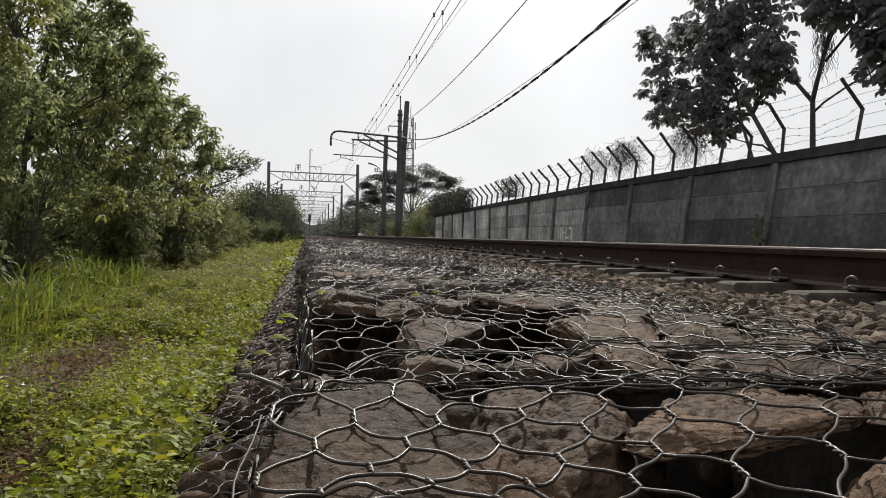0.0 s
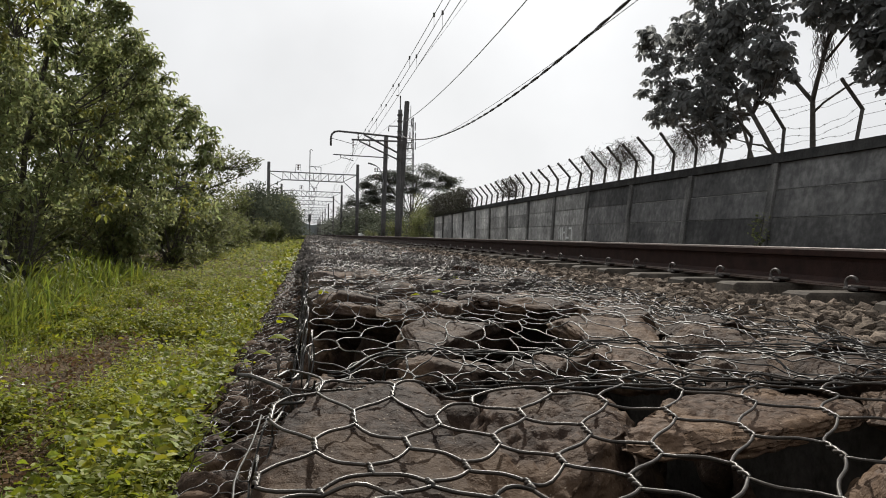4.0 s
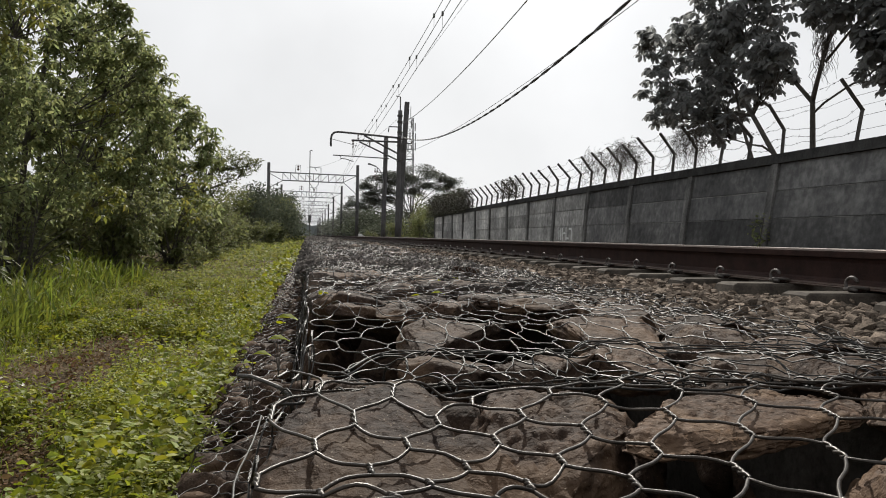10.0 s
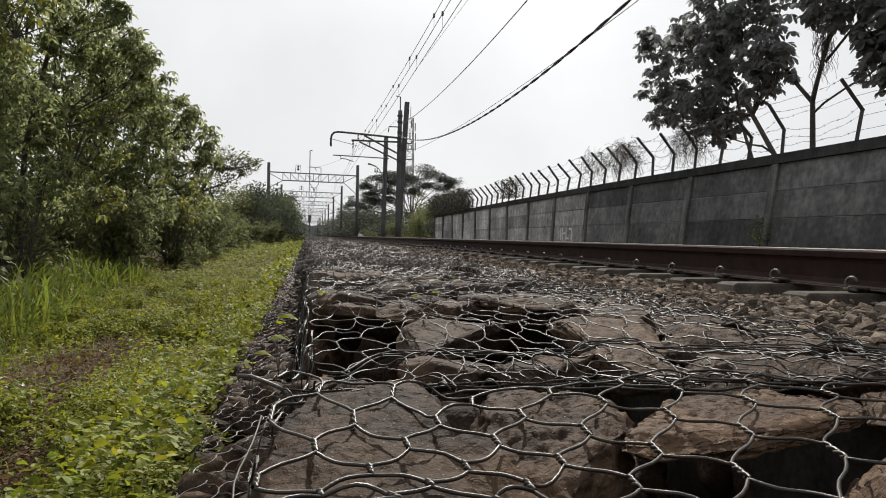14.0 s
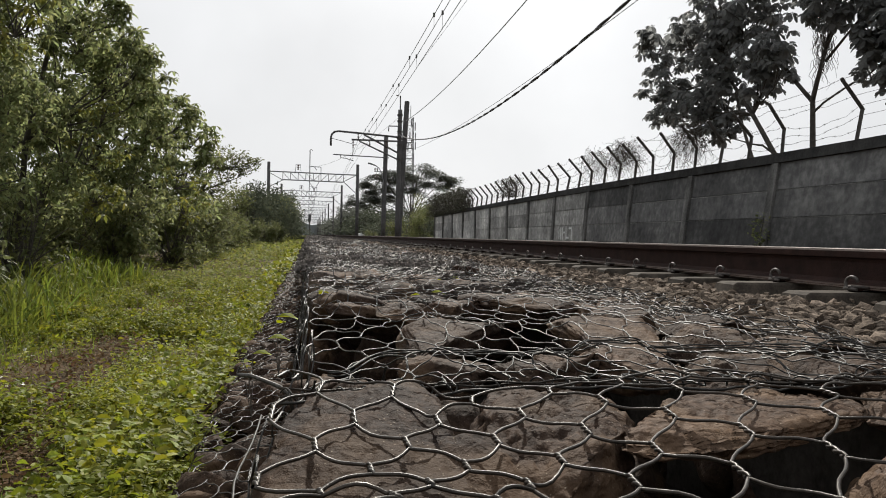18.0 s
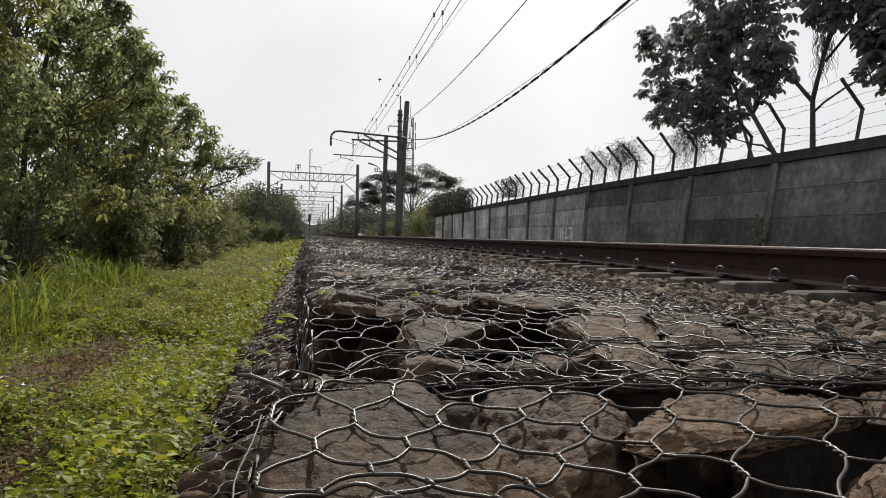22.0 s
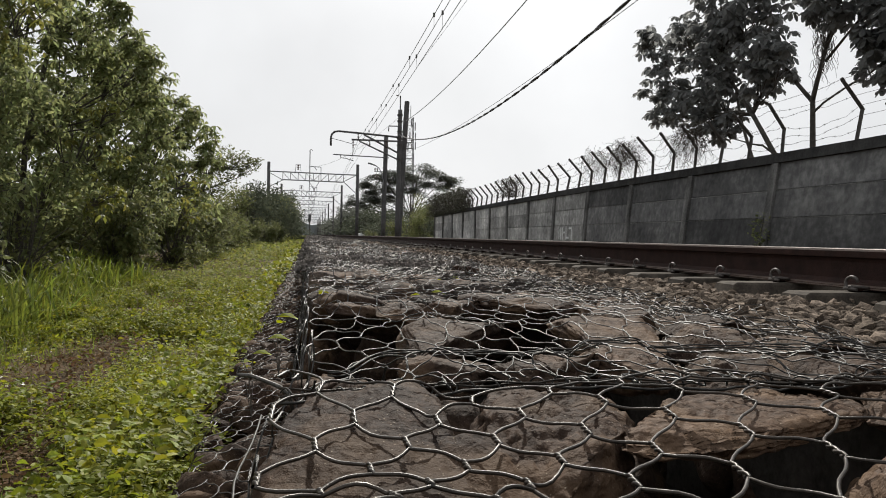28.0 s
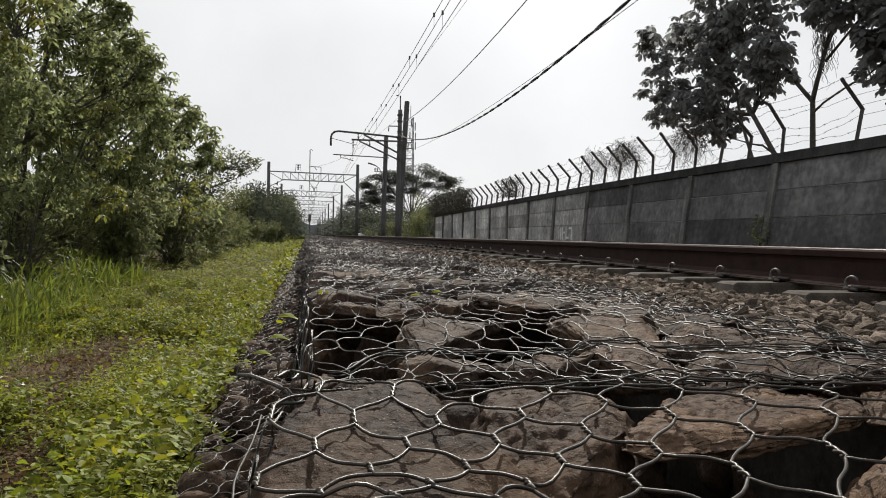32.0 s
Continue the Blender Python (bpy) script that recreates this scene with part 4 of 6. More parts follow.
HOLES = ((0.11, 1.53, 0.21), (0.44, 1.55, 0.11), (0.52, 1.80, 0.10), (0.35, 2.33, 0.07), (0.53, 2.70, 0.11), (0.78, 2.55, 0.12), (0.20, 2.75, 0.07),
         (0.05, 1.20, 0.10), (0.28, 0.98, 0.08), (0.17, 0.84, 0.07), (0.39, 0.90, 0.09), (0.46, 0.5, 0.24), (0.70, 1.3, 0.05))
N_OWN = len(STONES)


def fill_stones():
    rng = np.random.default_rng(8)
    y = 2.0
    row = 0
    while y < 14:
        x = 0.03 + 0.05 * (row % 2)
        while x < 1.02:
            r = rng.uniform(0.06, 0.105) if y < 2.4 else rng.uniform(0.05, 0.09)
            px, py = x + r * 0.9, y + rng.normal(0, 0.03)
            near = any((px - s[0]) ** 2 + (py - s[1]) ** 2 < 0.018 for s in STONES[:N_OWN])
            hole = any((px - h[0]) ** 2 + (py - h[1]) ** 2 < h[2] ** 2 for h in HOLES) or rng.random() < (0.17 if py < 4 else 0.2)
            if not near and not hole and px < 1.0:
                stone(px, py, r * rng.uniform(0.95, 1.25), r * rng.uniform(0.85, 1.15), 0.045 if py < 3 else 0.06, rng.normal(-0.008, 0.019 if py < 3.5 else 0.026), rng.uniform(0, 360), rng.normal(0, 5))
            x += r * 1.85
        y += 0.165 if y < 2.4 else 0.14
        row += 1


fill_stones()
S_ARR = np.array(STONES)


def stone_pose(i):
    x, y, sx, sy, sz, top, turn, tip = STONES[i]
    return pose(x, y, top - sz * 0.93, tip, min(tip * 0.7, 3), turn) @ Matrix.Diagonal((sx * 1.12, sy * 1.12, sz, 1))


def stone_shape(i):
    return OWN[i] if i in OWN else (BIG[i % 12] if STONES[i][1] < 1.7 else BLOCKY[i % 12 + (12 if STONES[i][1] > 2.5 else 0)])


def weathered(i):
    """A near stone at its true size, its faces broken up into knobs and hollows."""
    x, y, sx, sy, sz, top, turn, tip = STONES[i]
    v, f = HUGE[i] if i < 3 else BIG[i % 6]
    knob = (0.7, 1.25, 1.0)[i] if i < 3 else 1.0
    size = np.array((sx * 1.12, sy * 1.12, sz))
    w = v * size
    nrm = np.zeros_like(w)
    fn = np.cross(w[f[:, 1]] - w[f[:, 0]], w[f[:, 2]] - w[f[:, 0]])
    for k in range(3):
        np.add.at(nrm, f[:, k], fn)
    nrm /= np.linalg.norm(nrm, axis=1, keepdims=True) + 1e-12
    push = np.zeros(len(w))
    for k, p in enumerate(w):
        q = Vector(p) + Vector((x * 3, y * 3, i))
        a = noise.noise(q * 22)
        b = noise.noise(q * 55)
        c = noise.noise(q * 130)
        push[k] = knob * (0.0065 * a - 0.0045 * max(0.0, abs(b) * 2.2 - 0.4) + 0.0016 * b + 0.0018 * c)
    return (w + nrm * push[:, None]) / size, f


HUGE = [block(101), block(107, ((0.75, -0.6, 0.1, 0.75),)), block(102, ((-0.72, 0.7, 0.0, 0.62), (0.5, -0.1, -0.8, 0.7)))]
OWN = {i: weathered(i) for i in range(N_OWN) if STONES[i][1] > 0.5}
TAN, DARK = (2, 5, 6, 7, 15, 16, 22, 24), (0, 31)
OWN_ROCKS = {i: Geo().add(*r).mesh("stone", M_STONE_TAN if i in TAN else M_STONE_DARK if i in DARK else M_STONE, True) for i, r in OWN.items()}


def relief():
    """The stones' tops on a 1 cm grid, and the netting stretched over them, slack between."""
    vs, fs, n = [], [], 0
    for i, s in enumerate(STONES):
        if s[1] < 5.2:
            v, f = stone_shape(i)
            m = np.array(stone_pose(i))
            vs.append(v @ m[:3, :3].T + m[:3, 3])
            fs.append(f + n)
            n += len(v)
    tree = BVHTree.FromPolygons(np.concatenate(vs).tolist(), np.concatenate(fs).tolist())
    h = np.full((NX, NY), -0.06)
    down = Vector((0, 0, -1))
    for i in range(NX):
        for j in range(NY):
            p = tree.ray_cast(Vector((X0 + i * 0.01, Y0 + j * 0.01, 0.3)), down)[0]
            if p is not None:
                h[i, j] = max(-0.06, p.z)

    def spread(a, r, pick):
        for axis in (0, 1):
            out = a
            for k in range(1, r + 1):
                for sgn in (-k, k):
                    out = pick(out, np.roll(a, sgn, axis))
            a = out
        return a

    taut = spread(spread(h, 15, np.maximum), 15, np.minimum)
    near = spread(h, 1, np.maximum)
    net = np.maximum(near, np.maximum(taut - 0.016, -0.010))
    for _ in range(2):
        soft = (net + np.roll(net, 1, 0) + np.roll(net, -1, 0) + np.roll(net, 1, 1) + np.roll(net, -1, 1)) / 5
        net = np.maximum(near, soft)
    return net


X0, Y0, NX, NY = -0.15, 0.2, 136, 500
NET = relief()


def lie(x, y):
    """Height at which the netting lies."""
    if y < 5.1:
        i, j = min(max((x - X0) * 100, 0), NX - 1.01), min(max((y - Y0) * 100, 0), NY - 1.01)
        a, b = int(i), int(j)
        u, v = i - a, j - b
        return float((NET[a, b] * (1 - u) + NET[a + 1, b] * u) * (1 - v) + (NET[a, b + 1] * (1 - u) + NET[a + 1, b + 1] * u) * v)
    d = ((x - S_ARR[:, 0]) / (S_ARR[:, 2] * 1.15)) ** 2 + ((y - S_ARR[:, 1]) / (S_ARR[:, 3] * 1.15)) ** 2
    near = d < 1.6
    if not near.any():
        return -0.012
    return max(-0.014, float(np.max(S_ARR[near, 5] - 0.02 * np.maximum(d[near] - 0.35, 0))))


def side_profile(v):
    """The basket's side and the ledge of the lower tier at its foot: v metres along from the top edge."""
    if v < 0.30:
        return -0.03 - 0.13 * v, -v * 0.98
    w = v - 0.30
    if w < 0.21:
        return -0.069 - w * 0.97, -0.294 - w * 0.14
    w -= 0.21
    return -0.273 - w * 0.3, -0.323 - w * 0.95


def top_map(u, v, rng, lift=0.004):
    """u across the basket, v along the track; wanders a little, as slack netting does."""
    w = min(1.0, max(0.0, (v - 0.8) / 0.3))
    x = u + w * (0.035 * bumps(u, v, 1.9, 3) + 0.02 * bumps(u, v, 6, 9)) + (1 - w) * 0.32 * max(0.0, u - 0.37)
    y = v + w * (0.035 * bumps(u, v, 2.1, 17) + 0.02 * bumps(u, v, 6, 29)) + (1 - w) * 0.006 * bumps(u, v, 6, 29)
    z = lie(x, y) if v < 14 else 0.004
    z += lift + max(0.0, 0.012 * bumps(u, v, 5, 5) + 0.008 * bumps(u, v, 14, 8))
    return np.array((x, y, z))


# the first basket's netting is pulled askew: x and y as a polynomial in its columns and rows
SKEW_X = (-0.03304, 0.00164, -0.00118, -0.00037, 0.00032, 0.09265, -0.00741, 0.00113, -0.00004, -0.01507, 0.00423, -0.00039, 0.00409, -0.00039, -0.00026)
SKEW_Y = (0.55344, 0.0653, 0.01726, 0.00127, -0.00024, 0.03251, -0.02744, -0.00541, -0.00014, -0.02462, 0.01307, 0.00023, 0.00694, -0.00126, -0.00051)


def near_map(u, v, rng):
    """u: column, v: row of the first basket's netting."""
    c, r = min(7.0, max(-0.5, u)), min(3.3, max(-2.3, v))
    term = [c ** i * r ** j for i in range(5) for j in range(5 - i)]
    x = sum(a * b for a, b in zip(SKEW_X, term)) + 0.1 * (u - c)
    y = sum(a * b for a, b in zip(SKEW_Y, term)) + 0.072 * min(0.0, v - r) + 0.03 * max(0.0, v - r)
    return np.array((x, y, max(0.017 + 0.004 * bumps(u, v, 0.6, 5), lie(x, y) + 0.003)))


def high_map(u, v, rng):
    return top_map(u, v, rng, 0.022)


def crumpled(u, v, rng):
    """The baskets' far margin, where the netting is folded over itself."""
    x = u + 0.05 * bumps(u, v, 5, 41) + 0.03 * bumps(u, v, 13, 43)
    y = v + 0.05 * bumps(u, v, 6, 45)
    return np.array((x, y, -0.012 + 0.035 * bumps(u, v, 4, 47) + 0.025 * bumps(u, v, 12, 49)))


def edge_shift(y):
    """The baskets past the first stand a little back from the path."""
    return 0.04 * min(1.0, max(0.0, (y - 0.9) / 0.25))


def side_map(u, v, rng, lift=0.0):
    x, z = side_profile(v)
    k = 0.016 * bumps(u, v, 4, 2) + 0.010 * bumps(u, v, 11, 12) + 0.016 * bumps(u, v, 2, 30)
    x += edge_shift(u)
    return np.array((x - 0.008 + k * 0.8, u + 0.04 * bumps(u, v, 3, 7), z + 0.022 + k * 0.8))


def netting(g, fmap, u0, u1, v0, v1, rng, d=0.08, p=0.086, tw=0.036, r=0.00145, fine=True, sides=5, swap=False, least=-9.0, curl=0.14):
    """Hexagonal twisted-wire netting over a patch; the twists run along v (along u if swap)."""
    def at(a, b):
        return fmap(b, a, rng) if swap else fmap(a, b, rng)
    n_rows, n_cols = int((v1 - v0) / p) + 1, int((u1 - u0) / d) + 1
    for row in range(n_rows):
        vb = v0 + row * p
        for c in range(n_cols):
            u = u0 + (c + 0.5 * (row % 2)) * d + 0.006 * bumps(c * 3.1, row * 1.7, 1, 2)
            if u > u1 or u < least:
                continue
            ju, jv = rng.normal(0, 0.0035), rng.normal(0, 0.004)
            s, e = (u, vb), (u + ju, vb + tw + jv)
            if fine:
                # two strands wound round each other
                n = 9
                for k in (0, math.pi):
                    pts = []
                    for i in range(n):
                        t = i / (n - 1)
                        w = at(s[0] + (e[0] - s[0]) * t, s[1] + (e[1] - s[1]) * t)
                        a = k + t * 3.0 * math.pi
                        w = w + np.array((math.cos(a) * r * 0.95, 0, math.sin(a) * r * 0.95 + r * 0.4)) if not swap else w + np.array((math.cos(a) * r, math.sin(a) * r, 0))
                        pts.append(w)
                    g.tube(pts, r, sides, caps=False)
            else:
                g.tube([at(*s), at(*e)], r * 1.6, 3 if sides < 5 else 4, caps=False)
            for side in (-1, 1):
                c2 = c + (0 if side > 0 else -1) + row % 2
                e2 = (u0 + (c2 + 0.5 * ((row + 1) % 2)) * d + 0.006 * bumps(c2 * 3.1, (row + 1) * 1.7, 1, 2), vb + p)
                if e2[0] < max(u0 - d * 0.3, least) or e2[0] > u1 + d * 0.3:
                    continue
                m = 7 if fine else 4
                bow = rng.normal(0, 0.003)
                pts = []
                for i in range(m):
                    t = i / (m - 1)
                    uu = e[0] + (e2[0] - e[0]) * t
                    vv = e[1] + (e2[1] - e[1]) * (t + curl * math.sin(t * 2 * math.pi))
                    w = at(uu, vv)
                    w[2] += bow * math.sin(t * math.pi)
                    pts.append(w)
                g.tube(pts, r, sides if fine else 3, caps=False)


def make_gabions():
    rng = np.random.default_rng(77)
    edges = [0.3, 0.94, 2.94, 4.94, 6.94, 8.94, 10.94, 14.0]
    for gi, (y0, y1) in enumerate(zip(edges[:-1], edges[1:])):
        gab = thing("gabion_basket", 0.5, y0, -0.5, "long wire netting basket filled with brown rough stones", "gabion", "gabions along the track")
        inv = Matrix.Translation((-0.5, -y0, 0.5))
        for i, (x, y, sx, sy, sz, top, turn, tip) in enumerate(STONES):
            if not (y0 if gi else -1) <= y < y1:
                continue
            me = OWN_ROCKS[i] if i in OWN_ROCKS else (BIG_ROCKS[i % 12] if y < 1.7 else BLOCKY_ROCKS[i % 12 + (12 if y > 2.5 else 0)])
            part("stone", me, None, gab, at=inv @ stone_pose(i))
        # stones deeper in the basket and along its side
        n = int(75 * (y1 - y0))
        for _ in range(n):
            if rng.random() < 0.45:
                x, z, r = rng.uniform(0.05, 0.98), rng.uniform(-0.32, -0.25) - (0.06 if gi == 0 else 0.04 if gi == 1 else 0), rng.uniform(0.06, 0.10)
                deep = rng.uniform(y0, y1)
                if any((x - a) ** 2 + (deep + 0.1 - b) ** 2 < (c + 0.09) ** 2 for a, b, c in HOLES):
                    continue
            else:
                v = rng.uniform(0.31, 0.54) if rng.random() < 0.6 else rng.uniform(0.10, 0.26)
                px, pz = side_profile(v)
                r = rng.uniform(0.05, 0.085)
                x, z = px + edge_shift(y0 + 0.1) + (0.0 if v > 0.3 else r * 1.15), pz - (r * 0.62 if v > 0.3 else 0)
                deep = rng.uniform(y0, y1)
                if v < 0.3 and 1.1 < deep < 2.2:
                    continue
            m = inv @ pose(x, deep, z, rng.uniform(0, 360), rng.uniform(0, 360), rng.uniform(0, 360)) @ Matrix.Diagonal((r, r * 0.9, r * 0.75, 1))
            part("stone", (MID_ROCKS if gi < 3 else LOW_ROCKS)[rng.integers(8)], None, gab, at=m)
        fine = y0 < 3
        g = Geo()
        if gi == 0:
            netting(g, near_map, 0.0, 10.3, -4.2, 2.9, rng, d=1.0, p=1.0, tw=0.4, r=0.0016, sides=6, curl=0.07)
        else:
            netting(g, top_map if gi < 2 else high_map, -0.068, 1.06, y0, y1 - 0.001, rng, p=0.125 if gi == 1 else 0.105, tw=0.045, r=0.00115 if gi == 1 else 0.0011, fine=fine, sides=4, least=-0.012)
        if gi:
            # a second, slack layer over the first
            a = max(y0, 2.15)
            netting(g, lambda u, v, r: high_map(u + 0.02, v + 0.03, r) + (0, 0, 0.008 + (0.012 if v > 5 else 0)), -0.06, 1.06, a, y1, rng, d=0.085, p=0.095, tw=0.035, r=0.0011 if y0 < 4 else 0.0012, fine=False, sides=4, least=-0.012)
        # one wire in three tones from near to far, for glare and glints
        part("netting", g, (M_WIRE_BRIGHT if gi > 1 else M_WIRE_DULL) if gi else M_WIRE, gab, "galvanised hexagonal wire netting", smooth=True, at=inv)
        if gi == 1:
            # the lid's overlap: a second, slack layer along the seam
            g = Geo()
            netting(g, lambda u, v, r: top_map(u + 0.03, v + 0.02, r, 0.014), -0.02, 1.06, 0.88, 1.02, rng, d=0.083, r=0.0010, fine=True, sides=4)
            part("lid_netting", g, M_WIRE_DULL, gab, "galvanised hexagonal wire netting", smooth=True, at=inv)
            # the lid's folded selvedge
            for k in range(3):
                g = Geo()
                pts = []
                for x in np.arange(0.03, 1.06, 0.012):
                    yy = 1.235 - 0.18 * math.exp(-((x - 0.04) / 0.05) ** 2) - 0.05 * math.exp(-((x - 0.40) / 0.06) ** 2) + 0.016 * bumps(x, k * 1.7, 7, 21 + k) + 0.007 * math.sin(x * 62 + k * 2.1)
                    pts.append((x, yy, lie(x, yy) + 0.006 + 0.004 * k + 0.004 * bumps(x, k, 9, 31)))
                g.tube(pts, 0.0013, 5)
                part("selvedge_wire", g, M_WIRE_DULL, gab, smooth=True, at=inv)
        g = Geo()
        netting(g, side_map, 0.05 if gi == 0 else 0.0, 0.64, y0, y1 - 0.001, rng, d=0.066, p=0.072, tw=0.03, r=0.00115, fine=gi < 2, sides=5 if gi == 0 else 4, swap=True)
        part("side_netting", g, M_WIRE_BRIGHT, gab, "galvanised hexagonal wire netting", smooth=True, at=inv)
        if gi in (1, 2):
            g = Geo()
            netting(g, crumpled, 0.86, 1.16, max(y0, 1.15), y1, rng, d=0.05, p=0.06, tw=0.02, r=0.0011, fine=False, sides=5)
            netting(g, lambda u, v, r: crumpled(u + 0.013, v + 0.37, r) - (0.0, 0.37, -0.012), 0.90, 1.14, max(y0, 1.15), y1, rng, d=0.055, p=0.065, tw=0.02, r=0.0011, fine=False, sides=5)
            part("folded_netting", g, M_WIRE_DULL, gab, "crumpled dark wire netting", smooth=True, at=inv)
        if gi == 0:
            pts = [(-0.048 + 0.03 * bumps(0, y, 3, 4), y, -0.02 + 0.02 * bumps(1, y, 4, 4)) for y in np.arange(y0, y1, 0.05)]
            g = Geo().tube(pts, 0.0011, 6)
            part("edge_wire", g, M_WIRE_DULL, gab, smooth=True, at=inv)
        # the seam to the next basket: bundled edge wires laced together
        if gi < 4:
            for k in range(1 if gi else 3):
                g = Geo()
                pts = []
                for x in np.arange(-0.03, 1.08, 0.02):
                    w = lie(x, y1) + 0.006 + 0.008 * bumps(x, k, 5, 3 + k) + 0.003 * k
                    pts.append((x, y1 + 0.05 * bumps(x, k * 0.7, 1.8, 5) + 0.024 * bumps(x, k * 2.0, 5, 5 + k) + 0.008 * math.sin(x * 70 + k * 2), w))
                g.tube(pts, 0.0014 if k else 0.0019, 5)
                part("seam_wire", g, M_WIRE if k else M_WIRE_DULL, gab, smooth=True, at=inv)
            g = Geo()
            pts = []
            for i in range(520):
                x = -0.03 + 1.1 * i / 520
                a = i * 0.42
                pts.append((x, y1 + 0.012 * math.cos(a) + 0.05 * bumps(x, 0.3, 1.8, 5), lie(x, y1) + 0.008 + 0.008 * math.sin(a)))
            g.tube(pts, 0.0013, 4)
            if gi == 0:
                part("lacing_wire", g, M_WIRE_DULL, gab, smooth=True, at=inv)
    w = thing("loose_wire", -0.06, 1.06, -0.02, "thick bent end of binding wire sticking out of the netting", "wire")
    part("wire_end", Geo().tube([(-0.03, 0.02, 0.016), (-0.012, 0.005, 0.017), (0.008, 0.0, 0.010), (0.026, -0.005, 0.003), (0.038, -0.005, -0.008), (0.043, 0.0, -0.03)], 0.0029, 8), M_OLDWIRE, w, smooth=True)
    # leaf litter caught on the baskets' sloping side
    g = Geo()
    m = 260
    vv, yy = rng.uniform(0.31, 0.5, m), 1.2 * (8 / 1.2) ** rng.uniform(0, 1, m)
    pl = np.array([(side_profile(a)[0] - 0.005, b, side_profile(a)[1] + 0.015) for a, b in zip(vv, yy)])
    strew(g, ROUND, pl, turns(rng, m, 0.6), rng.uniform(0.006, 0.014, m))
    tagged(part("leaf_litter", g, M_LITTER), "dry brown fallen leaves caught on the stones", "leaf litter", kind="stuff")
    # the baskets that run on into the distance
    g, rear = Geo(), Geo()
    n = 5200
    y = 14 * (90 / 14) ** rng.uniform(0, 1, n)
    x = rng.uniform(-0.02, 1.0, n)
    z = rng.normal(-0.05, 0.02, n)
    for k in range(8):
        s = slice(k, n, 8)
        strew(g, SMALL[k], np.stack((x, y, z), -1)[s], turns(rng, len(x[s]), 0.8), rng.uniform(0.06, 0.11, n)[s])
        m = 200
        back = np.stack((rng.uniform(0, 1, m), rng.uniform(-12, 0.05, m), rng.normal(-0.06, 0.02, m)), -1)
        strew(rear, SMALL[k], back, turns(rng, m, 0.8), rng.uniform(0.07, 0.12, m))
    tagged(part("far_gabion_stones", g, M_STONE_HAZE), "rough stones of the baskets running into the distance", "stones", kind="stuff")
    tagged(part("rear_gabion_stones", rear, M_STONE_REAR), "rough brown stones of the baskets running on along the track", "stones", kind="stuff")
    # chips that lie in the netting further off
    g = Geo()
    n = 26000
    y = 4.2 * (60 / 4.2) ** rng.uniform(0, 1, n)
    x = rng.uniform(-0.06, 1.02, n)
    z = rng.normal(0.008, 0.015, n)
    for k in range(8):
        s = slice(k, n, 8)
        strew(g, TINY[k], np.stack((x, y, z), -1)[s], turns(rng, n // 8, 0.8), rng.uniform(0.008, 0.021, n // 8) * np.clip(y[s] / 9, 0.8, 2.6))
    tagged(part("stone_chips", g, M_STONE_HAZE), "angular stone chips caught in the netting", "stones", kind="stuff")
    g = Geo()
    netting(g, high_map, 0.0, 1.0, 14, 34, rng, d=0.11, p=0.14, tw=0.05, r=0.0022, fine=False, sides=3)
    tagged(part("far_netting", g, M_WIRE_DULL), "wire netting over the distant stone baskets", "wire netting", kind="stuff")
    # solid filler; its dark tone stands for shade deep between the stones
    g = Geo()
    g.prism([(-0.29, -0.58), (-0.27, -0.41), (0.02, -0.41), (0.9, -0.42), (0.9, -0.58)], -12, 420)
    tagged(part("gabion_core", g, M_BED), "dark filler inside the baskets, toned like the shade between stones", "gabion", kind="structure")


BLOCK = [(v * np.array((1.3, 1.0, 0.6)), f) for v, f in TINY]
FLAT = [(v * np.array((1.3, 0.95, 0.55)), f) for v, f in SMALL]


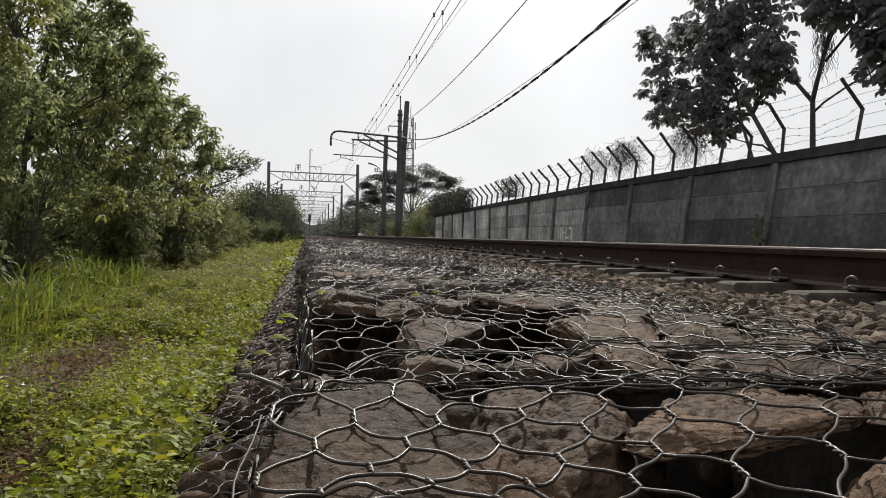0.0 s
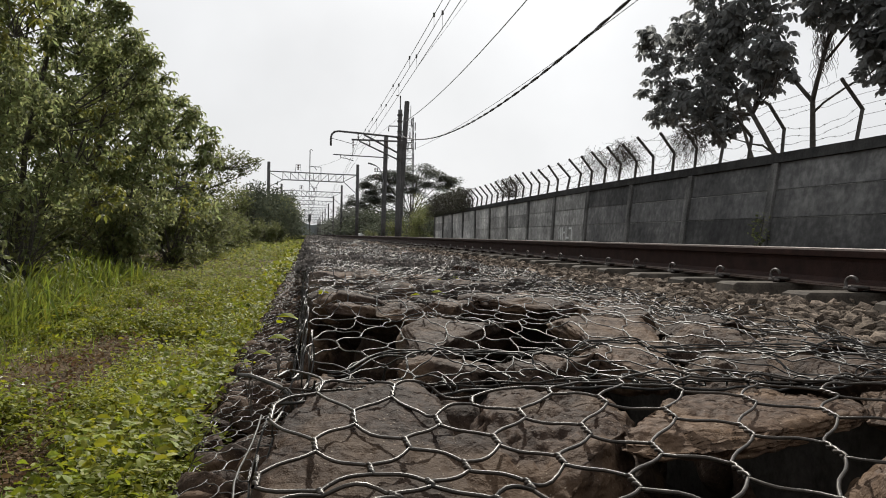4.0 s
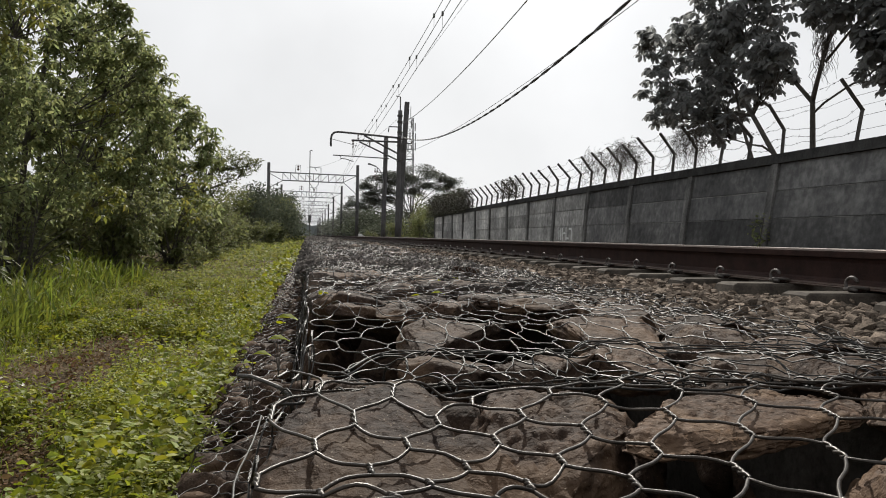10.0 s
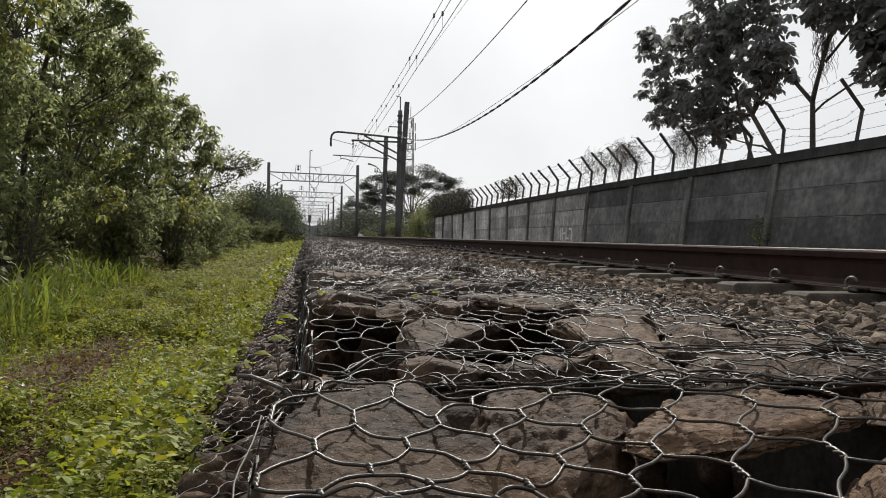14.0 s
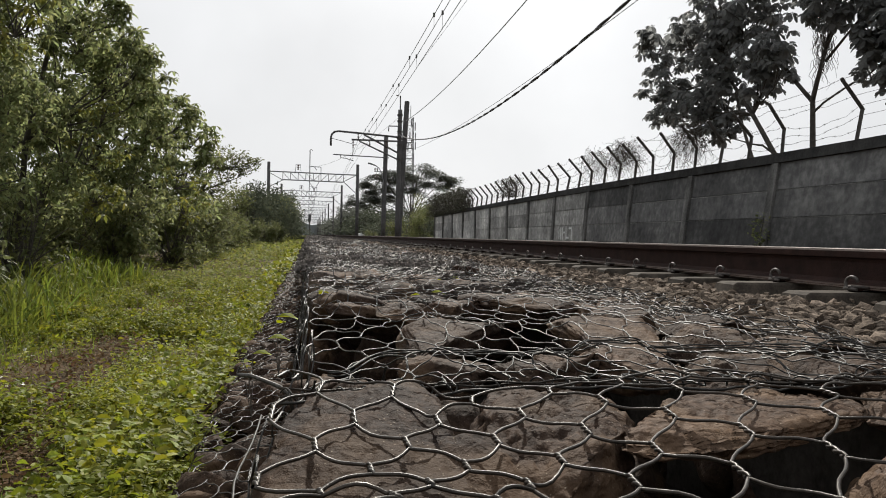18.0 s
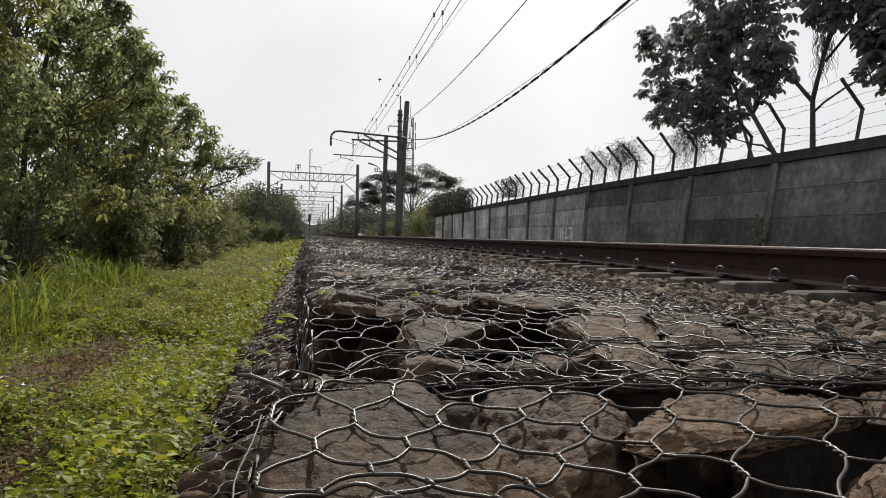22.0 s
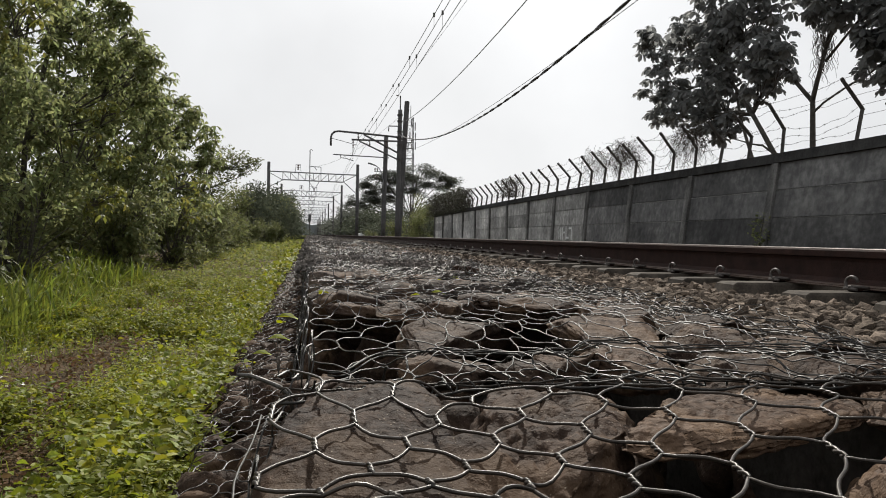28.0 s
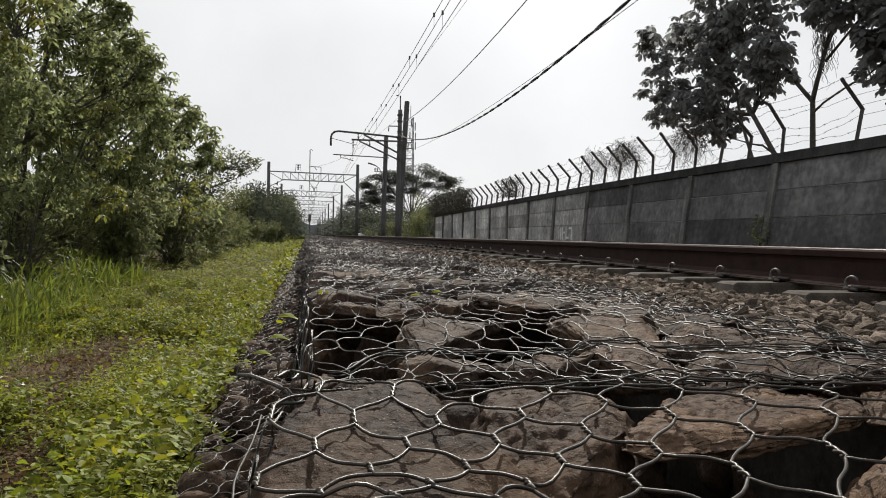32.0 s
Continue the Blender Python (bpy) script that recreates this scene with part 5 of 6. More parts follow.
def make_ballast():
    rng = np.random.default_rng(13)
    one = [Geo().add(v, f).mesh("ballast_stone", M_BALLAST_ONE) for v, f in CHIP]
    heap = thing("ballast", 1.6, 2.5, -0.1, "loose angular grey-brown crushed stone beside the sleepers", "ballast", kind="stuff")
    inv = Matrix.Translation((-1.6, -2.5, 0.1))
    for i in range(290):
        y = 1.5 + 2.2 * rng.random() ** 0.9
        x = rng.uniform(1.0, 2.1)
        r = rng.uniform(0.014, 0.032)
        m = inv @ pose(x, y, -0.052 - 0.035 * (x - 1.0) + rng.normal(0, 0.012), rng.normal(0, 24), rng.normal(0, 24), rng.uniform(0, 360)) @ Matrix.Diagonal((r * 1.3, r, r * 0.6, 1))
        part("ballast_stone", one[i % 8], None, heap, at=m)
    g = Geo()
    for n, y0, y1, tmpl, lo, hi in ((3800, 1.0, 2.3, FLAT, 0.010, 0.027), (4600, 2.3, 3.6, FLAT, 0.010, 0.03), (9500, 3.6, 7.5, BLOCK, 0.012, 0.032), (11000, 7.5, 24, TINY, 0.018, 0.036), (6000, 24, 90, TINY, 0.03, 0.06), (5500, -3, 1.0, BLOCK, 0.012, 0.032), (5000, -12, -3, TINY, 0.02, 0.04)):
        for k in range(8):
            m = n // 8
            y = y0 * (y1 / y0) ** rng.uniform(0, 1, m) if y0 > 5 else rng.uniform(y0, y1, m)
            x = rng.uniform(0.98, 2.55, m)
            z = -0.066 + rng.normal(0, 0.012, m) - 0.027 * (x - 1.0)
            strew(g, tmpl[k], np.stack((x, y, z), -1), turns(rng, m, 0.45), rng.uniform(lo, hi, m))
    for k in range(8):
        m = 1900
        y = rng.uniform(-12, 30, m)
        x = rng.uniform(2.5, 4.6, m)
        strew(g, TINY[k], np.stack((x, y, -0.125 + rng.normal(0, 0.012, m)), -1), turns(rng, m, 1.0), rng.uniform(0.02, 0.042, m))
    part("loose_stones", g, M_BALLAST, heap, at=inv)
    # stones spilt over the netting's far margin
    g = Geo()
    for k in range(8):
        m = 60
        y = rng.uniform(1.2, 6, m)
        x = 1.0 + rng.normal(0, 0.06, m)
        strew(g, CHIP[k], np.stack((x, y, np.full(m, -0.03)), -1), turns(rng, m, 1.0), rng.uniform(0.012, 0.025, m))
    part("spilt_stones", g, M_BALLAST, heap, at=inv)


make_gabions()
make_ballast()


# ---- plants ----
SWAY = []


def bough(parent, base, mid, end, r0, r1, mat=M_BARK, name="limb"):
    pts = [np.array(base), np.array(base) * 0.45 + np.array(mid) * 0.55 + (0, 0, 0.05), np.array(mid), np.array(mid) * 0.4 + np.array(end) * 0.6, np.array(end)]
    return part(name, Geo().tube(pts, r0, 7, r1), mat, parent, smooth=True)


def crown_part(tree, root, at, radius, n, tmpl, sizes, mat, seed, flat=0.8, twigs=8, sway=0.0, tilt=0.7, edge=0.45, name="foliage", gaps=-0.13):
    """One clump of foliage that hangs on a limb's end and can swing about it. root, at: in the tree's space."""
    rng = np.random.default_rng(seed)
    off = np.array(at) - np.array(root)
    d = rng.normal(0, 1, (n, 3))
    d /= np.linalg.norm(d, axis=1, keepdims=True)
    rad = radius * rng.uniform(edge ** 3, 1, n) ** (1 / 3) * rng.uniform(0.8, 1.15, n)
    pl = d * rad[:, None] * (1, 1, flat) + off
    # gaps: leaves stand in uneven bunches
    keep = np.array([noise.noise(Vector(p * 2.6) + Vector((seed * 0.37, 0, 0))) > gaps for p in pl])
    pl = pl[keep] if keep.sum() > 8 else pl
    n = len(pl)
    g = Geo()
    strew(g, tmpl, pl, turns(rng, n, tilt), rng.uniform(sizes[0], sizes[1], n))
    ob = part(name, g, mat, tree, at=Matrix.Translation(root))
    if twigs:
        g = Geo()
        for i in range(twigs):
            q = pl[rng.integers(n)]
            m = off * 0.5 + q * 0.4 + rng.normal(0, 0.04, 3)
            g.tube([(0, 0, 0), m, q], 0.012 * radius / 0.6, 4, 0.003, caps=False)
        part("twig_spray", g, M_BARK, ob)
    if sway:
        SWAY.append((ob, root, sway, seed))
    return ob


def leafy_tree(name, x, y, z0, trunk, r0, clumps, tmpl, sizes, per, mat, label, category, seed, sway=0.0, flat=0.8, group="", tilt=0.7, gaps=-0.09, drawn=0.0):
    """A trunk (points), limbs to each clump (centre x, y, z in the world, radius) and foliage on them."""
    rng = np.random.default_rng(seed)
    tree = thing(name, x, y, z0, label, category, group)
    base = np.array((x, y, z0))
    tp = [np.array(p) - base for p in trunk]
    part("trunk", Geo().tube(tp, r0, 9, r0 * 0.45), M_BARK, tree, smooth=True)
    for i, (cx, cy, cz, cr) in enumerate(clumps):
        c = np.array((cx + drawn, cy, cz)) - base
        k = np.argmin([np.linalg.norm(p - c) + (2 if p[2] > c[2] - cr * 0.2 else 0) for p in tp])
        a = tp[k]
        root = c - np.array((0, 0, cr * 0.5)) + (a - c) * 0.18
        mid = (a + root) / 2 + rng.normal(0, 0.08, 3) * cr
        bough(tree, a, mid, root, r0 * 0.4, r0 * 0.15)
        crown_part(tree, root, c, cr, int(per * (cr / 0.6) ** 2), tmpl, sizes, mat, seed * 100 + i, flat, sway=sway, tilt=tilt, gaps=gaps)
    return tree


def make_left_trees():
    lab = "leafy yellow-green tree with hand-shaped leaves beside the path"
    grp = "trees along the path"
    near = leafy_tree("tree", -3.3, 7.0, -0.4, [(-3.3, 7.0, -0.4), (-3.25, 7.0, 1.0), (-3.1, 7.1, 2.4)], 0.035,
               [(-3.0, 7.2, 2.6, 0.7), (-2.6, 7.4, 2.1, 0.55), (-3.3, 7.0, 1.7, 0.6), (-2.7, 7.5, 1.35, 0.55), (-2.5, 7.9, 2.75, 0.5), (-3.2, 6.8, 0.8, 0.55), (-2.75, 7.3, 0.55, 0.5),
                (-3.2, 7.2, 3.3, 0.7)],
               PALM, (0.045, 0.085), 450, M_LEAF, lab, "tree", 1, 0.6, group=grp, gaps=-0.09, drawn=-0.1)
    mid = leafy_tree("tree", -3.4, 9.8, -0.4, [(-3.4, 9.8, -0.4), (-3.3, 9.8, 1.2), (-3.0, 9.7, 2.4), (-2.8, 9.7, 3.2)], 0.04,
               [(-3.15, 9.6, 3.3, 0.55), (-2.55, 9.7, 2.5, 0.45), (-2.2, 9.8, 2.15, 0.42), (-3.2, 9.5, 2.7, 0.6), (-2.25, 9.6, 2.93, 0.13), (-2.6, 9.6, 3.0, 0.13), (-2.12, 9.6, 2.80, 0.12), (-2.0, 9.6, 2.52, 0.14), (-1.78, 9.6, 2.25, 0.15), (-2.42, 9.6, 2.98, 0.12), (-2.85, 9.6, 2.9, 0.3), (-2.8, 9.6, 2.0, 0.6), (-3.4, 9.4, 1.6, 0.65), (-2.6, 9.6, 1.3, 0.55),
                (-3.6, 9.7, 3.5, 0.6), (-2.9, 9.3, 0.7, 0.55), (-2.2, 9.9, 1.75, 0.4), (-1.9, 9.6, 2.12, 0.2), (-1.84, 9.6, 1.84, 0.22), (-2.0, 9.6, 2.35, 0.16), (-2.2, 9.6, 2.7, 0.16)],
               PALM, (0.05, 0.095), 450, M_LEAF, lab, "tree", 2, 1.0, group=grp, gaps=-0.08, drawn=-0.07)
    far = leafy_tree("tree", -3.6, 13.2, -0.4, [(-3.6, 13.2, -0.4), (-3.4, 13.2, 1.2), (-3.1, 13.1, 2.3)], 0.075,
               [(-2.85, 13.0, 2.9, 0.6), (-1.80, 13.0, 2.08, 0.2), (-1.95, 13.0, 2.35, 0.16), (-2.15, 13.0, 2.75, 0.18), (-2.55, 13.0, 2.3, 0.55), (-2.4, 13.1, 1.75, 0.55), (-3.4, 13.0, 3.2, 0.7), (-3.3, 13.1, 2.2, 0.7), (-3.1, 12.8, 1.4, 0.7),
                (-2.6, 13.0, 1.1, 0.55), (-3.2, 12.6, 0.6, 0.6), (-2.45, 13.2, 0.5, 0.5), (-3.9, 12.8, 2.0, 0.8)],
               PALM, (0.06, 0.11), 360, M_LEAF, lab, "tree", 3, 0.8, group=grp, gaps=-0.06, drawn=-0.1)
    leafy_tree("tree", -3.9, 18.0, -0.4, [(-3.9, 18.0, -0.4), (-3.6, 18.0, 1.2), (-3.3, 18.0, 2.1)], 0.08,
               [(-3.0, 18.0, 2.75, 0.65), (-2.5, 18.0, 2.35, 0.5), (-2.3, 17.8, 1.9, 0.4), (-3.4, 18.0, 2.0, 0.75), (-2.7, 17.8, 1.4, 0.65), (-3.5, 17.6, 1.1, 0.75),
                (-2.6, 17.8, 0.7, 0.65), (-3.8, 18.0, 3.2, 0.8), (-3.1, 17.5, 0.3, 0.6)],
               PALM, (0.10, 0.17), 170, M_LEAF, lab, "tree", 4, 0.7, group=grp)
    leafy_tree("tree", -4.3, 29.0, -0.4, [(-4.3, 29.0, -0.4), (-3.9, 29.0, 1.6), (-3.4, 29.0, 2.5)], 0.1,
               [(-2.5, 29.0, 2.95, 0.48), (-2.05, 29.0, 2.75, 0.34), (-2.3, 29.0, 2.55, 0.36), (-1.85, 29.0, 2.84, 0.2), (-2.75, 29.0, 2.45, 0.45), (-3.0, 29.0, 2.9, 0.6), (-3.7, 29.0, 2.7, 0.8), (-3.4, 28.6, 1.9, 0.7), (-3.4, 28.6, 1.1, 0.8),
                (-4.2, 28.6, 1.8, 0.9), (-3.3, 28.5, 0.4, 0.8)],
               LEAF, (0.10, 0.17), 520, M_LEAF_B, "grey-green feathery tree reaching over the path", "tree", 5, 0.2, group=grp)
    # boughs with yellowing leaves
    for k, (tree, x, y, z, r) in enumerate(((mid, -2.2, 9.0, 1.43, 0.2), (far, -1.95, 12.5, 0.97, 0.26), (far, -1.83, 12.0, 0.49, 0.3), (near, -2.1, 8.3, 0.52, 0.22),
                                                       (near, -2.75, 6.5, 2.0, 0.3), (near, -2.35, 6.9, 1.9, 0.24), (near, -3.3, 6.3, 1.6, 0.3), (near, -3.1, 6.2, 0.95, 0.3), (mid, -2.3, 8.9, 1.05, 0.24))):
        c = np.array((x, y, z)) - np.array(tree.location)
        crown_part(tree, c + (-0.1, 0.1, -r * 0.4), c, r * 1.5, 45, PALM, (0.05, 0.10), M_LEAF_Y, 7000 + k, 0.8, sway=0.6, edge=0.1, gaps=-0.05)
    # taller growth behind
    rng = np.random.default_rng(61)
    for i, (x, y, h) in enumerate(((-5.8, 9.0, 3.4), (-6.2, 12.5, 3.2), (-6.6, 16.5, 3.2), (-7.0, 21.5, 3.2), (-7.2, 27, 3.2))):
        cl = [(x + rng.uniform(-0.9, 1.1), y + rng.uniform(-0.8, 0.8), rng.uniform(0.3, h), rng.uniform(0.75, 1.05)) for _ in range(11)]
        leafy_tree("tree", x, y, -0.3, [(x, y, -0.3), (x + 0.1, y, h * 0.45), (x + 0.1, y, h * 0.8)], 0.09, cl, PALM, (0.16, 0.26), 55, M_LEAF,
                   "dense green tree standing behind the trackside growth", "tree", 20 + i, 0.0, group=grp)


def make_undergrowth():
    rng = np.random.default_rng(31)
    spots = [(-2.75, 6.2, 0.55), (-2.85, 8.2, 0.6), (-2.6, 10.8, 0.6), (-2.75, 12.0, 0.65), (-2.45, 14.6, 0.6), (-2.6, 16.2, 0.7), (-2.7, 19.8, 0.8), (-2.8, 22.2, 0.9),
             (-3.0, 24.8, 1.0), (-3.0, 27.2, 1.0), (-3.0, 30.6, 0.9), (-3.6, 5.6, 0.6), (-3.9, 8.4, 0.8), (-4.0, 11.2, 0.8), (-4.2, 15.0, 0.9), (-4.4, 20.0, 1.1), (-4.4, 24.5, 1.1)]
    for i, (x, y, r) in enumerate(spots):
        s = thing("shrub", x, y, -0.45, "dark green tangled shrub at the foot of the trees", "shrub", "shrubs along the path")
        for k in range(7):
            a = rng.uniform(0, 6.28)
            c = (math.cos(a) * r * 0.5, math.sin(a) * r * 0.5, r * (rng.uniform(0.35, 1.6) if k < 5 else 0.3))
            crown_part(s, (c[0] * 0.3, c[1] * 0.3, 0.05), c, r * 0.62, int(130 * (r / 0.6) ** 2), LEAF if i % 2 else PALM, (0.06, 0.12) if i % 2 else (0.05, 0.10), M_LEAF_B, 900 + i * 10 + k, 0.9, 5)
        g = Geo()
        for k in range(14):
            a = rng.uniform(0, 6.28)
            q = (math.cos(a) * r * 0.8, math.sin(a) * r * 0.8, r * rng.uniform(0.6, 1.8))
            g.tube([(0, 0, 0), (q[0] * 0.35, q[1] * 0.35, q[2] * 0.6), q], 0.012, 4, 0.004, caps=False)
        part("woody_base", g, M_BARK, s)


def make_right_tree():
    t = leafy_tree("tree", 7.45, 10.35, -0.4, [(7.4, 10.35, -0.4), (7.4, 10.35, 1.6), (7.38, 10.35, 2.35), (7.42, 10.15, 3.0), (7.4, 9.8, 3.7)], 0.05,
                   [(7.0, 9.3, 3.55, 0.62), (7.35, 9.1, 4.1, 0.6), (6.9, 9.7, 4.0, 0.5)],
                   PALM_WIDE, (0.09, 0.16), 86, M_LEAF_D, "dark broad-leaved tree behind the wall, backlit", "tree", 71, 0.35, tilt=0.4, group="trees behind the wall", gaps=-0.31)
    leafy_tree("tree", 7.55, 7.9, -0.4, [(7.55, 7.9, -0.4), (7.55, 7.9, 1.6), (7.5, 8.0, 2.6), (7.45, 8.2, 3.6)], 0.05,
               [(7.5, 9.0, 3.1, 0.4), (7.35, 8.55, 2.65, 0.45), (7.4, 8.6, 2.25, 0.3), (7.35, 8.75, 2.95, 0.45), (7.2, 8.3, 3.2, 0.5), (7.2, 9.0, 4.6, 0.7), (7.35, 8.95, 2.5, 0.26), (7.3, 8.85, 2.75, 0.3)],
               PALM_WIDE, (0.09, 0.16), 86, M_LEAF_D, "dark broad-leaved tree behind the wall, backlit", "tree", 73, 0.35, tilt=0.4, group="trees behind the wall", gaps=-0.31)
    for pts, r in (([(7.38, 10.35, 2.3), (7.3, 10.6, 2.6), (7.25, 11.0, 3.05), (7.3, 11.6, 3.6)], 0.035), ([(7.38, 10.35, 2.3), (7.42, 10.2, 2.9), (7.4, 9.9, 3.6)], 0.035),
                   ([(7.385, 10.36, 2.12), (7.39, 10.1, 2.25), (7.4, 9.6, 2.40), (7.4, 9.2, 2.48), (7.4, 8.6, 2.75)], 0.018), ([(7.4, 10.1, 2.85), (7.3, 9.5, 3.1), (7.2, 8.9, 3.35)], 0.022)):
        part("limb", Geo().tube([np.array(p) - (7.45, 10.35, -0.4) for p in pts], r, 7, r * 0.6), M_BARK, t, smooth=True)
    cl = []
    for x, y, z, r in ((7.3, 12.6, 3.5, 0.7), (7.2, 13.4, 3.9, 0.62), (7.2, 14.1, 4.3, 0.5), (7.3, 11.9, 4.0, 0.62), (7.2, 11.4, 3.3, 0.5), (7.2, 13.5, 3.0, 0.6), (7.1, 14.3, 3.4, 0.45),
                       (7.2, 12.6, 2.75, 0.55), (7.2, 13.2, 2.45, 0.4), (7.1, 12.4, 2.25, 0.32), (7.2, 11.4, 2.75, 0.38), (7.3, 12.8, 4.5, 0.75), (7.3, 11.6, 4.7, 0.6), (7.2, 14.2, 2.75, 0.28),
                       (7.1, 10.9, 3.25, 0.25), (7.1, 15.3, 4.55, 0.25), (7.15, 14.9, 2.8, 0.3), (7.1, 15.1, 3.35, 0.36), (7.1, 15.0, 3.95, 0.36), (7.2, 13.2, 5.1, 0.5), (7.15, 10.85, 2.85, 0.28), (7.1, 15.7, 4.5, 0.28)):
        cl.append((x, y, z, r))
    leafy_tree("tree", 7.3, 11.6, -0.4, [(7.3, 11.15, -0.4), (7.3, 11.15, 1.6), (7.25, 11.7, 2.3), (7.25, 12.4, 3.0), (7.25, 12.7, 3.6)], 0.05, cl,
               PALM_WIDE, (0.09, 0.16), 88, M_LEAF_D, "dark dense broad-leaved tree overhanging the wall, backlit", "tree", 72, 0.35, tilt=0.4, group="trees behind the wall", gaps=-0.31)
    s = thing("sapling", 7.2, 11.62, -0.4, "slender dark bare sapling leaning behind the wall", "tree", "trees behind the wall")
    part("stem", Geo().tube([(0, 0, 0), (0, 0.0, 2.0), (0.05, 0.4, 2.6), (0.1, 0.7, 3.2)], 0.035, 7, 0.02), M_BARK, s, smooth=True)
    # withered creeper hanging in the fork
    rng = np.random.default_rng(9)
    v = thing("hanging_creeper", 7.3, 10.0, 3.4, "brown withered creeper hanging from the tree's fork", "climbing plant")
    g = Geo()
    for _ in range(100):
        p = np.array((rng.uniform(-0.1, 0.1), rng.normal(0, 0.075), rng.uniform(-0.6, 0.4)))
        pts = [p]
        for _ in range(6):
            p = p + (rng.normal(0, 0.025), rng.normal(0, 0.03), -rng.uniform(0.03, 0.12))
            pts.append(p)
        g.tube(pts, 0.0055, 3, 0.002, caps=False)
    part("tangle", g, M_TWIG, v)
    c = thing("climbing_weed", 6.43, 10.12, -0.3, "small green weed climbing the wall post", "weed")
    rngl = np.random.default_rng(19)
    n = 130
    pl = np.stack((rngl.normal(0, 0.04, n), rngl.normal(0, 0.10, n), rngl.uniform(0.2, 0.92, n)), -1)
    g = Geo()
    strew(g, ROUND, pl, turns(rngl, n, 0.9), rngl.uniform(0.04, 0.075, n))
    tagged(part("leafage", g, M_LEAF, c), kind="stuff")
    part("stem", Geo().tube([(0.02, 0, 0), (0, 0.03, 0.4), (0.02, -0.05, 0.85)], 0.006, 4), M_BARK, c)


def far_clump(seed, n, rx, ry, rz, size, flat=0.0):
    """A distant crown: leaf sprays in uneven lobes."""
    rng = np.random.default_rng(seed)
    g = Geo()
    lobes = 7
    for k in range(lobes):
        c = rng.normal(0, 0.42, 3) * (rx, ry, rz) + (0, 0, rz)
        c[2] = max(c[2], rz * 0.3)
        m = n // lobes
        d = rng.normal(0, 1, (m, 3))
        d /= np.linalg.norm(d, axis=1, keepdims=True)
        pl = c + d * (rx * 0.5, ry * 0.5, rz * 0.55) * rng.uniform(0.3, 1.1, (m, 1))
        pl[:, 2] = np.maximum(pl[:, 2], 0.05)
        strew(g, LEAF, pl, turns(rng, m, 0.9), rng.uniform(size * 0.6, size * 1.3, m))
    return g


